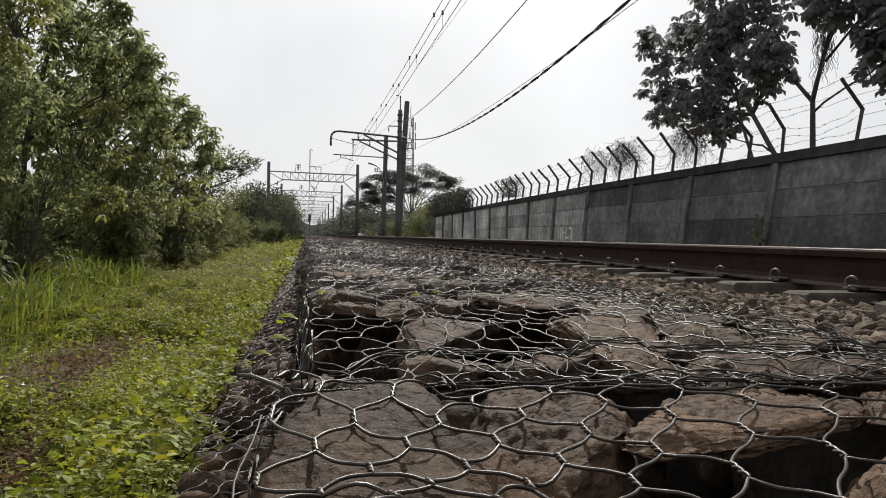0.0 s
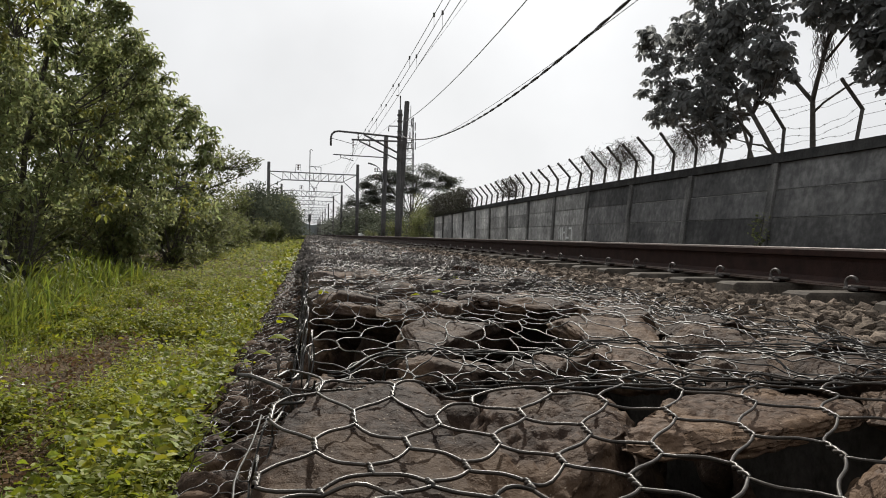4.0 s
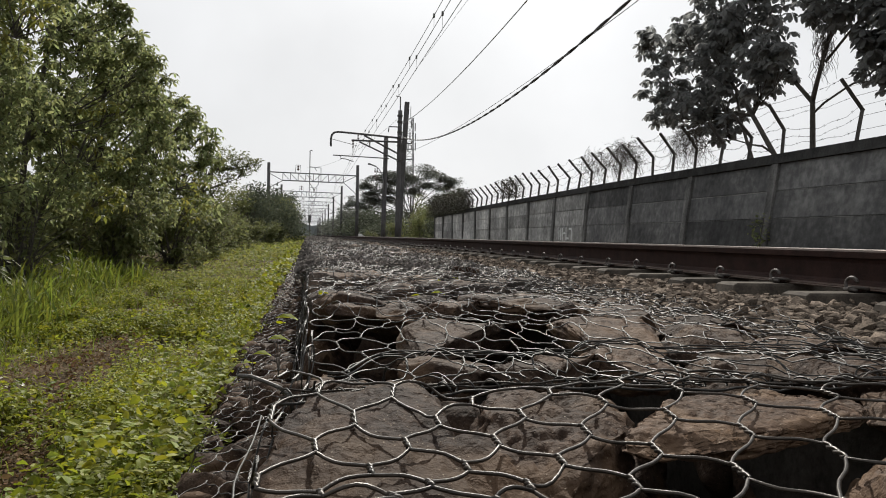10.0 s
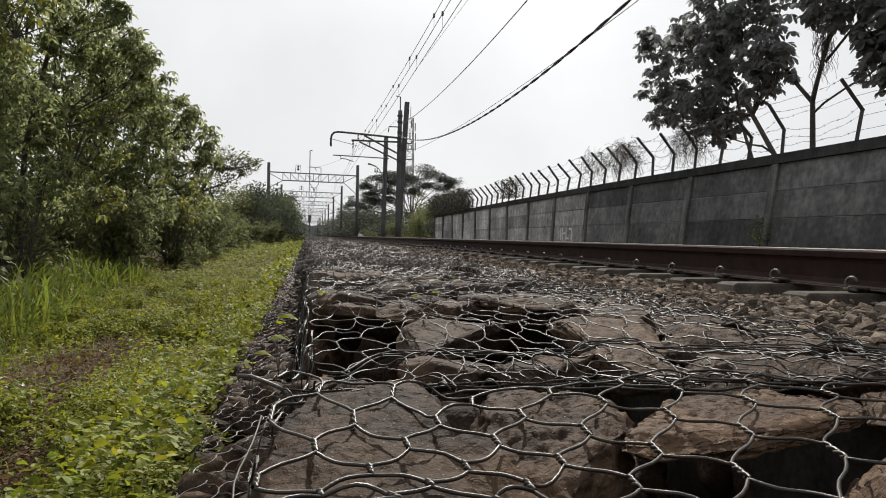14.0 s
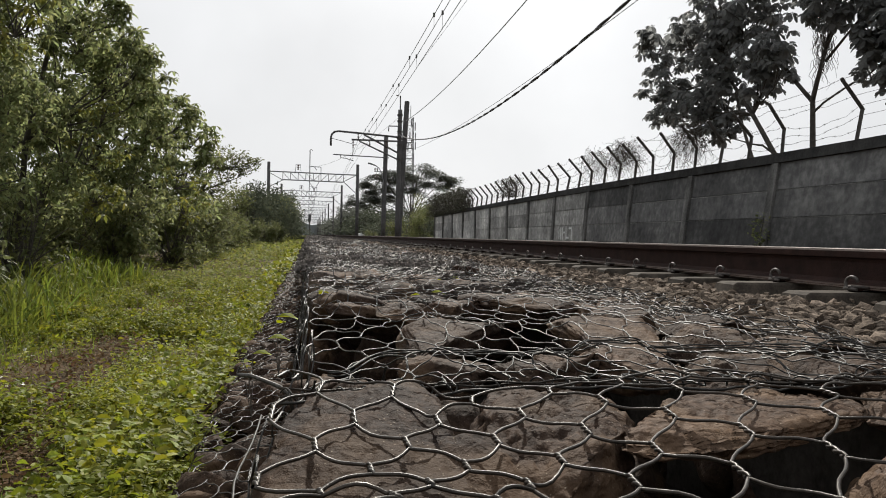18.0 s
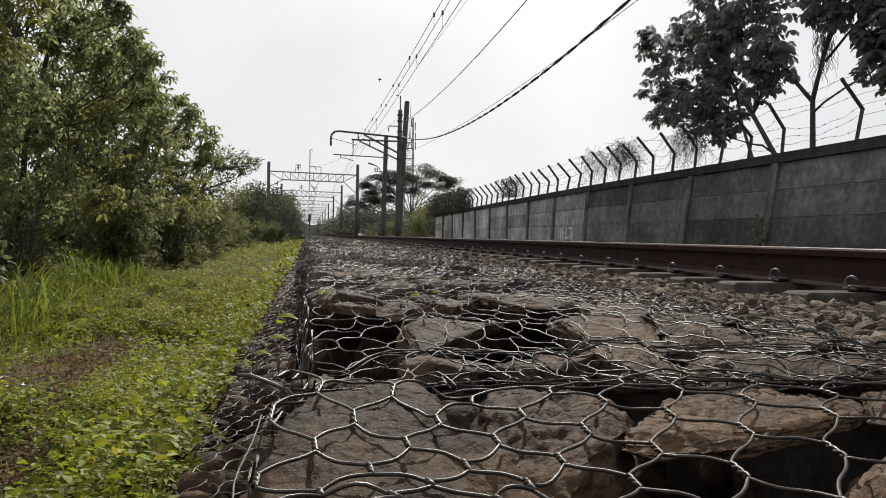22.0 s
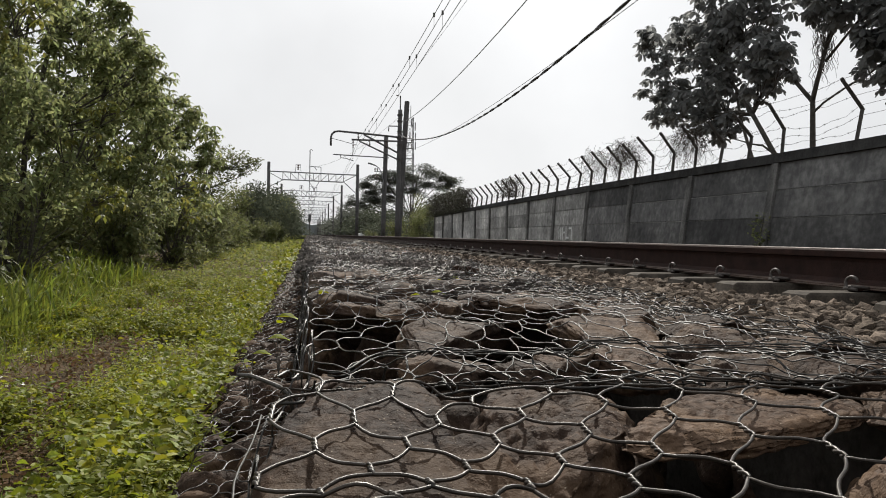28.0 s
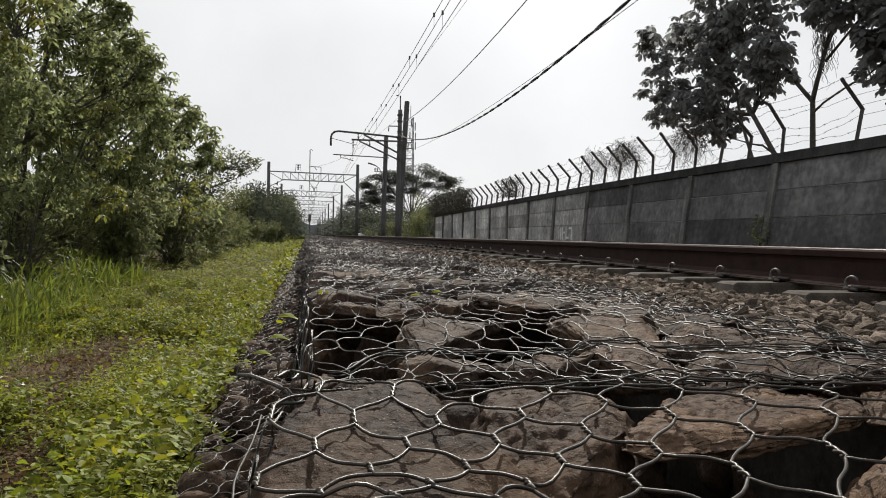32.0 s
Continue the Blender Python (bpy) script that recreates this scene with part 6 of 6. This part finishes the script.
def make_far_plants():
    rng = np.random.default_rng(55)
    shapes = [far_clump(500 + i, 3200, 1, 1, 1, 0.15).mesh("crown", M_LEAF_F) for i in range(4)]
    shade = [far_clump(540 + i, 4200, 1, 1, 1, 0.12).mesh("crown", M_BUSH) for i in range(3)]
    bright = [far_clump(520 + i, 2600, 1, 1, 1, 0.13).mesh("crown", M_LEAF_B) for i in range(3)]

    def bush(x, y, sx, sy, sz, me, label, z=-0.4):
        b = thing("bush", x, y, z, label, "bush", "bushes along the line")
        ob = part("crown", me, None, b)
        ob.matrix_basis = Matrix.Diagonal((sx, sy, sz, 1)) @ pose(0, 0, 0, 0, 0, rng.uniform(0, 360))
        g = Geo()
        for k in range(5):
            a = rng.uniform(0, 6.28)
            g.tube([(0, 0, 0), (math.cos(a) * sx * 0.2, math.sin(a) * sy * 0.2, sz * 0.5), (math.cos(a) * sx * 0.5, math.sin(a) * sy * 0.5, sz * 1.2)], 0.05, 5, 0.015)
        part("woody_base", g, M_BARK, b)

    dark, lit = "dark green rounded bush beside the railway line", "sunlit light green bush beside the masts"
    for x, y, sx, sy, sz in ((-5.2, 44, 1.9, 2, 1.3), (-4.3, 50, 1.9, 2, 1.75), (-3.5, 57, 1.8, 2.5, 2.0), (-6.5, 52, 2.4, 3, 1.6), (-3.2, 66, 1.6, 3, 1.75), (-4.8, 72, 2.5, 4, 2.0),
                             (-3.4, 85, 1.8, 4, 2.0), (-5, 95, 2.5, 5, 2.3), (-5.2, 110, 2, 6, 2.3), (-7, 130, 3, 8, 2.8), (-6.6, 160, 2.5, 10, 2.8), (-9, 200, 3, 14, 3.3)):
        bush(x, y, sx, sy, sz, (bright[rng.integers(3)] if y < 75 else shapes[rng.integers(4)]), dark)
    for x, y, sx, sy, sz in ((-3.7, 50, 1.3, 2, 2.0), (-2.9, 54, 1.3, 2, 2.1), (-2.6, 58, 1.2, 2, 1.9), (-2.3, 64, 1.3, 2.5, 2.0), (-2.2, 71, 1.2, 3, 1.9), (-2.6, 82, 1.3, 3, 2.1)):
        bush(x, y, sx, sy, sz, shade[rng.integers(3)], dark)
    for x, y, sx, sy, sz in ((-2.9, 41, 0.8, 1.2, 0.7), (-2.4, 47, 0.7, 1.2, 0.75), (-2.1, 54, 0.7, 1.5, 0.7)):
        bush(x, y, sx, sy, sz, bright[rng.integers(3)], "light green low bush at the path's edge", -0.5)
    for x, y, sx, sy, sz in ((8.2, 70, 2.0, 3, 1.2), (9.2, 78, 2.5, 4, 1.5), (8.8, 90, 2.5, 4, 1.7), (11, 95, 3, 5, 2.1), (9, 108, 2.6, 5, 2.1), (9.5, 125, 3, 7, 2.8), (9, 150, 3, 9, 3.0),
                             (9, 185, 3.5, 12, 3.4), (8.5, 230, 4, 16, 3.8), (14, 84, 3, 4, 2.4), (9.6, 60, 1.5, 2, 1.6), (10.5, 64, 1.8, 2, 1.9), (12, 70, 2.5, 3, 2.0), (8.3, 46, 1.0, 2, 1.3), (9.2, 50, 1.3, 2, 1.5)):
        bush(x, y, sx, sy, sz, shade[rng.integers(3)] if y < 130 else shapes[rng.integers(4)], dark)
    for x, y, sx, sy, sz in ((6.7, 58, 0.85, 1, 0.95), (7.6, 55, 1.0, 1.2, 1.5), (7.1, 48, 0.7, 1.0, 1.15), (8.2, 53, 0.9, 1, 1.7), (5.2, 62, 0.5, 0.8, 0.6)):
        bush(x, y, sx, sy, sz, bright[rng.integers(3)], lit)
    # spreading umbrella-shaped tree
    x, y = 14.8, 112
    t = thing("umbrella_tree", x, y, -0.4, "wide flat-topped spreading tree in the distance", "tree")
    part("trunk", Geo().tube([(0, 0, 0), (0.1, 0, 3.0), (0.3, 0, 4.4)], 0.45, 9, 0.3), M_BARK, t, smooth=True)
    for i, (cx, cz, r, rz) in enumerate(((-8.4, 5.0, 1.2, 0.34), (-6.2, 6.4, 1.7, 0.42), (-6.6, 7.6, 1.5, 0.42), (-4.9, 8.7, 1.7, 0.42), (-3.1, 9.4, 1.5, 0.42), (-6.0, 5.5, 1.8, 0.42), (-3.5, 7.0, 1.8, 0.42), (-2.1, 8.2, 2.1, 0.50), (1.2, 10.2, 2.2, 0.59),
                                         (3.1, 9.4, 2.2, 0.50), (4.9, 8.7, 1.7, 0.42), (0.2, 8.8, 2.1, 0.50), (2.8, 7.9, 2.1, 0.42), (5.5, 8.0, 1.1, 0.34), (-1.0, 9.3, 1.7, 0.42), (-3.1, 5.8, 1.7, 0.42), (-0.2, 6.9, 1.8, 0.42))):
        r3 = np.random.default_rng(640 + i)
        n = 2800
        rz *= 1.4
        # flat pads of leaves in small bunches, domed above and hollow below
        bunch = r3.normal(0, 0.62, (22, 2)) * r
        q = bunch[r3.integers(0, 22, n)] + r3.normal(0, 0.2, (n, 2)) * r
        far = np.minimum((q ** 2).sum(1) / r ** 2, 2.0)
        depth = r3.normal(0, 1, 1)
        pl = np.stack((q[:, 0] + cx, q[:, 1] + depth, cz + rz * (0.75 - 0.7 * far) + r3.uniform(-0.8, 0.6, n) * rz), -1)
        g = Geo()
        strew(g, LEAF, pl, turns(r3, n, 0.35), r3.uniform(0.16, 0.34, n))
        part("crown", g, M_LEAF_U, t)
        part("limb", Geo().tube([(0.2, 0, 3.2), (cx * 0.35, depth[0] * 0.4, cz * 0.6 + 0.8), (cx * 0.8, depth[0], cz - 0.55), (cx, depth[0], cz - 0.1)], 0.07, 6, 0.025), M_BARK, t)
    # the end of the line, its haze painted into the trees' colour
    g = Geo()
    pts = []
    n = 160
    for i in range(n + 1):
        xx = -260 + 520 * i / n
        h = 9 + 5 * bumps(xx * 0.02, 0, 1, 3) + 3 * bumps(xx * 0.11, 0, 1, 6)
        pts += [(xx, 620 + 20 * bumps(xx * 0.03, 1, 1), -1), (xx, 622, h)]
    i = np.arange(n) * 2
    g.add(pts, np.stack((i, i + 2, i + 3, i + 1), -1))
    tagged(part("backdrop", g, M_HILL), "line of distant trees with haze in their pale grey colour", "backdrop", kind="structure")


OVAL = broad_leaflet(1.0, 0.7, 0.18, 0.1)
WHORL = palm_leaf(6, droop=0.25, width=0.34)

# trodden bare soil: x, y, half width, half length
BARE = ((-1.06, 4.75, 0.2, 0.55), (-0.93, 3.35, 0.12, 0.5), (-0.83, 2.5, 0.15, 0.36), (-0.72, 2.0, 0.13, 0.32), (-1.7, 3.5, 0.2, 0.4), (-1.12, 4.0, 0.2, 0.5), (-1.0, 6.9, 0.2, 0.7))


def make_path_plants():
    rng = np.random.default_rng(17)

    def ground_z(x, y):
        return -0.5 + 0.05 * bumps(x, y, 0.9) + 0.025 * bumps(x, y, 3.1, 4) + 0.22 * max(0.0, -2.1 - x) / 2.5

    def patches(n, y0, y1, x0, x1, bare):
        pl = []
        while len(pl) < n:
            y = y0 * (y1 / y0) ** rng.random()
            x = rng.uniform(x0, x1)
            if any(((x - a) / c) ** 2 + ((y - b) / d) ** 2 < 1 for a, b, c, d in BARE) and rng.random() < 0.9:
                continue
            cover = bumps(x, y, 1.3, 21) + 0.6 * bumps(x, y, 4.0, 11)
            if cover < bare and rng.random() < 0.93:
                continue
            pl.append((x, y, ground_z(x, y)))
        return np.array(pl)

    # creeping weeds: small plants of a few leaves each
    g = Geo()
    p = patches(17000, 1.7, 10, -2.5, -0.33, 0.12)
    tuft = np.array([min(1.9, max(0.25, 0.9 + 1.9 * bumps(x, y, 4.0, 31) + 0.8 * bumps(x, y, 11, 7))) for x, y, _ in p])
    for k in range(7):
        m = len(p)
        a = rng.uniform(0, 6.28, m)
        rad = rng.uniform(0.005, 0.035, m)
        h = rng.uniform(0.01, 0.08, m) * (1 + 0.8 * np.clip(1 - np.abs(p[:, 0] + 0.7) * 2, 0, 1)) * tuft
        q = p + np.stack((np.cos(a) * rad, np.sin(a) * rad, h), -1)
        strew(g, ROUND, q, turns(rng, m, 0.6), rng.uniform(0.006, 0.018, m) * np.clip(p[:, 1] / 3.0, 0.8, 1.7))
    # whorls of narrow leaflets on the taller ones
    w = p[(tuft > 1.0) & (rng.random(len(p)) < 0.45)]
    q = w + np.stack((np.zeros(len(w)), np.zeros(len(w)), rng.uniform(0.03, 0.12, len(w))), -1)
    strew(g, WHORL, q, turns(rng, len(w), 0.45), rng.uniform(0.014, 0.030, len(w)) * np.clip(w[:, 1] / 3, 0.9, 1.6))
    tagged(part("creeping_weeds", g, M_COVER), "low bright green creeping weeds covering the path", "weeds", kind="stuff")
    g = Geo()
    p = np.stack((-0.36 - np.abs(rng.normal(0, 1.25, 11000)), rng.uniform(-12, 1.8, 11000), np.full(11000, -0.5)), -1)
    p[:, 2] += rng.uniform(0.02, 0.1, len(p))
    strew(g, ROUND, p, turns(rng, len(p), 0.6), rng.uniform(0.03, 0.06, len(p)))
    tagged(part("trackside_weeds", g, M_COVER), "low bright green weeds beside the stone baskets", "weeds", kind="stuff")
    # taller broad-leaved weeds near the stones
    g = Geo()
    p = patches(1000, 2.0, 4.5, -1.3, -0.30, 0.05)
    p = np.concatenate((p, patches(560, 1.45, 2.5, -0.56, -0.27, -0.25)))
    for k in range(9):
        m = len(p)
        a = rng.uniform(0, 6.28, m)
        h = rng.uniform(0.03, 0.15, m)
        rad = 0.012 + h * 0.35
        q = p + np.stack((np.cos(a) * rad, np.sin(a) * rad, h), -1)
        strew(g, OVAL, q, turns(rng, m, 0.55), rng.uniform(0.014, 0.036, m))
    tagged(part("broad_leaved_weeds", g, M_COVER), "knee-low broad-leaved green weeds by the stones", "weeds", kind="stuff")
    # withered weeds on the trodden places
    g = Geo()
    m = 5200
    k = rng.integers(0, len(BARE), m)
    b = np.array(BARE)[k]
    q = b[:, :2] + rng.normal(0, 0.62, (m, 2)) * b[:, 2:]
    p = np.array([(a, c, ground_z(a, c) + 0.012) for a, c in q])
    p[:, 2] += rng.uniform(0, 0.05, m)
    strew(g, ROUND, p, turns(rng, m, 0.6), rng.uniform(0.012, 0.028, m))
    tagged(part("withered_weeds", g, M_WITHER), "reddish-brown withered weeds on the trodden path", "weeds", kind="stuff")
    # weeds and blades leaning over the foot of the baskets
    g = Geo()
    p = patches(2600, 2.3, 30, -0.50, -0.25, -9)
    p = np.concatenate((p, patches(900, 1.4, 2.8, -0.44, -0.235, -9)))
    h = rng.uniform(0.10, 0.30, len(p))
    q = p.copy()
    q[:, 2] += h
    strew(g, ROUND, q, turns(rng, len(p), 0.6), rng.uniform(0.016, 0.032, len(p)) * np.clip(p[:, 1] / 4, 1, 3))
    q = p.copy()
    q[:, 2] += h * 0.6
    q[:, 0] += rng.normal(0, 0.02, len(p))
    strew(g, WHORL, q, turns(rng, len(p), 0.5), rng.uniform(0.018, 0.034, len(p)) * np.clip(p[:, 1] / 4, 1, 3))
    far = p[:, 1] > 4.5
    strew(g, BLADE, p[far], turns(rng, far.sum(), 0.3), h[far] * 0.8)
    tagged(part("edge_weeds", g, M_COVER), "green weeds leaning over the foot of the baskets", "weeds", kind="stuff")
    g = Geo()
    p = patches(24000, 8, 240, -3.2, -0.32, -0.1)
    s = np.clip(p[:, 1] / 9, 1, 9)
    p[:, 2] += rng.uniform(0.01, 0.09, len(p))
    strew(g, ROUND, p, turns(rng, len(p), 0.6), rng.uniform(0.025, 0.05, len(p)) * s)
    tagged(part("far_weeds", g, M_COVER_FAR), "low green weeds further along the path, slightly paled for haze", "weeds", kind="stuff")
    # short grass among the weeds
    g = Geo()
    p = patches(16000, 1.8, 14, -2.6, -0.38, -0.1)
    strew(g, BLADE, p, turns(rng, len(p), 0.3), rng.uniform(0.04, 0.11, len(p)))
    p = patches(700, 7, 40, -0.55, -0.36, -0.3)
    strew(g, BLADE, p, turns(rng, len(p), 0.25), rng.uniform(0.07, 0.18, len(p)))
    tagged(part("short_grass", g, M_GRASS), "short green grass growing through the weeds", "grass", kind="stuff")
    # dead stalks and litter
    g = Geo()
    p = patches(3500, 1.7, 12, -2.4, -0.3, -9)
    p[:, 2] += 0.006
    strew(g, BLADE, p, turns(rng, len(p), 1.5), rng.uniform(0.04, 0.11, len(p)))
    tagged(part("dead_straw", g, M_STRAW), "dry straw and dead stalks on the soil", "straw", kind="stuff")
    g = Geo()
    m = 240
    p = patches(m, 1.8, 7, -1.8, -0.3, -9)
    p[:, 2] += 0.03
    strew(g, ROUND, p, turns(rng, m, 0.4), rng.uniform(0.012, 0.032, m))
    tagged(part("fallen_leaves", g, M_PALE), "pale dry fallen leaves scattered on the weeds", "leaf litter", kind="stuff")
    # tall grass tufts at the foot of the trees
    for i in range(84):
        y = 3.9 + 6.5 * rng.random() ** 1.3
        x = -1.75 - 1.2 * rng.random() - 0.02 * y
        tall = rng.uniform(0.55, 1.25)
        n = rng.integers(50, 150)
        t = thing("grass_tuft", x, y, ground_z(x, y), "tall arching green grass tuft at the path's edge", "grass", "grass tufts along the path")
        g = Geo()
        q = np.stack((rng.normal(0, 0.11, n), rng.normal(0, 0.13, n), np.zeros(n)), -1)
        strew(g, BLADE, q, turns(rng, n, 0.5), rng.uniform(0.10, 0.40, n) * tall)
        b = tagged(part("grass_clump", g, M_GRASS, t), kind="stuff")
        if y < 9 and i % 2:
            SWAY.append((b, (0, 0, 0), 0.8, 4000 + i))


def sprig(x, y, z, leaves, label="small plant with fresh yellow-green leaves growing through the netting"):
    """A seedling: a thin stem with a few leaves, each (dx, dy, dz, size, heading)."""
    s = thing("seedling", x, y, z, label, "seedling", "seedlings in the stones")
    for dx, dy, dz, size, head in leaves:
        part("stem", Geo().tube([(0, 0, -0.06), (dx * 0.4, dy * 0.4, dz * 0.5), (dx, dy, dz)], 0.0009, 4), M_TWIG, s)
        v, f = broad_leaflet(1.0, 0.7, 0.25, 0.1)
        part("leaf", Geo().add(v * size, f), M_SPRIG, s, at=pose(dx, dy, dz, 12, -8, head))


def make_seedlings():
    sprig(-0.055, 1.60, -0.04, [(-0.008, 0, 0.06, 0.046, 10), (-0.02, -0.05, 0.022, 0.046, 25), (0.012, 0.03, 0.045, 0.03, 120)])
    sprig(-0.10, 1.49, -0.10, [(0.0, 0, 0.062, 0.036, 20), (-0.016, -0.01, 0.046, 0.034, 60), (-0.03, -0.02, 0.02, 0.03, 250)])
    sprig(0.03, 2.3, 0.0, [(0, 0, 0.02, 0.04, 40), (0.03, 0.02, 0.015, 0.03, 140)])
    sprig(0.37, 2.3, 0.0, [(0, 0, 0.02, 0.045, 10), (-0.03, 0.02, 0.012, 0.03, 190)])
    sprig(0.58, 3.1, 0.0, [(0, 0, 0.02, 0.05, 10), (-0.03, 0.02, 0.012, 0.03, 190)])


def make_far_bits():
    # stand-ins for two small unidentified shapes, modelled as tied bags
    for x, y, s in ((6.15, 92, 0.6), (7.1, 93, 0.45)):
        b = thing("sack", x, y, -0.4, "small white bundle lying by the far bushes", "sack")
        v, f = rock(np.random.default_rng(int(y)), 3, 5, 0.06)
        part("bag", Geo().add(v * (s, s * 0.8, s * 0.7) + (0, 0, s * 0.7), f), M_SACK, b, smooth=True)
        part("neck", Geo().tube([(0, 0, s * 1.3), (0.05, 0, s * 1.6)], 0.08, 6, 0.16), M_SACK, b)
    g = thing("track_signal", 0.25, 140, -0.5, "dark slim signal post beside the line, far off", "signal")
    part("post", Geo().tube([(0, 0, 0), (0, 0, 4.0)], 0.09, 8), M_POLE, g)
    part("signal_head", Geo().box(0, 0, 3.6, 0.5, 0.3, 1.3, 0.08), M_CABLE, g)


def make_bird():
    """A small swift: body with a forked tail, and two bent wings that beat."""
    b = thing("bird", 6.35, 54.2, 3.0, "small dark bird flying across the hazy sky", "bird")
    b.location = (8.2, 61.5, -0.36)
    g = Geo()
    g.tube([(0, 0.11, 0.0), (0, 0.07, 0.004), (0, 0.02, 0.004), (0, -0.05, 0.0), (0, -0.09, 0)], 0.03, 8, 0.012)
    g.tube([(0, 0.15, 0.004), (0, 0.11, 0.004)], 0.008, 6, 0.026)
    part("body", g, M_CABLE, b, smooth=True)
    g = Geo()
    g.add([(0, -0.06, 0), (0.03, -0.15, 0.004), (0, -0.12, 0.004), (-0.03, -0.17, 0.004), (0, -0.06, 0.01)], [[0, 1, 2], [0, 2, 3], [4, 2, 1], [4, 3, 2]])
    part("tail", g, M_CABLE, b)
    wings = []
    for s in (-1, 1):
        g = Geo()
        g.add([(0, 0.05, 0), (s * 0.08, 0.06, 0.01), (s * 0.19, -0.02, 0), (s * 0.08, 0.0, 0.008), (0, -0.03, 0), (s * 0.04, 0.03, 0.016)],
              [[0, 1, 5], [1, 3, 5], [3, 4, 5], [4, 0, 5], [1, 2, 3]])
        wings.append(part("wing", g, M_CABLE, b))
    return b, wings


BIRD, WINGS = make_bird()
make_left_trees()
make_undergrowth()
make_right_tree()
make_far_plants()
make_path_plants()
make_seedlings()
make_far_bits()


# ---- wind ----
WIND = (7, 7, -5, -6, 1, 4, -2, 3, 4, 0, -4, -5, 0, 6, 4, 0, 0, 4, 12, 14, 10, 7, 1, 3, 3, -6, -16, -13, -6, -11, -9, -5, -2,
        0, -3, -3, 0, -12, -15, -5, -15, -18, -9, -5, -8, -15, -12, -5, -9, -8, -8, 0, 2, 3, 4, 5, 10, 10, 9, 10, 11, 8, 10, 9, 10)


def motions():
    """Gusts rock the boughs and the tall grass."""
    for ob, root, much, seed in SWAY:
        rng = np.random.default_rng(seed)
        lag, a, b, c = rng.uniform(-0.6, 0.6), rng.uniform(0, 6.28), rng.uniform(1.6, 2.6), rng.uniform(-0.5, 0.5)
        rows = []
        for k in range(65):
            t = k / 2
            s = min(64, max(0, k - lag * 2))
            i = min(63, int(s))
            w = WIND[i] + (WIND[i + 1] - WIND[i]) * (s - i)
            gust = much * (w * 0.28 + 1.3 * math.sin(b * t + a))
            rows.append((t, pose(*root, c * gust, gust, 0.6 * gust)))
        walk(ob, rows)
    # the bird rises from behind the bushes, crosses the sky and settles behind the camera
    rest, land = pose(8.2, 61.5, -0.36, 0, 0, 165), pose(-10, -40, -0.2, 0, 0, 190)
    rows = [(0, rest), (21.1, rest), (21.6, pose(6.4, 54, 4.2, 35, 0, 170))]
    for t, x, z in ((21.8, 3.9, 6.9), (21.9, 3.56, 8.11), (22.0, 4.0, 9.28), (22.1, 3.71, 10.78), (22.2, 3.17, 11.83), (22.3, 2.7, 12.48), (22.4, 3.44, 13.58), (22.5, 3.51, 15.2)):
        rows.append((t, pose(x, 45, z, 40, 8 * math.sin(t * 31), 175)))
    rows += [(23.2, pose(2, 10, 22, 15, 0, 180)), (24.1, pose(-7, -20, 10, -20, 0, 190)), (24.9, land), (32, land)]
    walk(BIRD, rows)
    for s, wing in zip((-1, 1), WINGS):
        beat = [(0, pose(0, 0, 0, 0, s * 60, 0)), (21.0, pose(0, 0, 0, 0, s * 60, 0))]
        for k in range(38):
            beat.append((21.1 + 0.1 * k, pose(0, 0, 0, 0, -s * (28 if k % 2 else -22), 0)))
        beat += [(25.6, pose(0, 0, 0, 0, 0, 0)), (26.2, pose(0, 0, 0, 0, s * 60, 0)), (32, pose(0, 0, 0, 0, s * 60, 0))]
        walk(wing, beat)


motions()
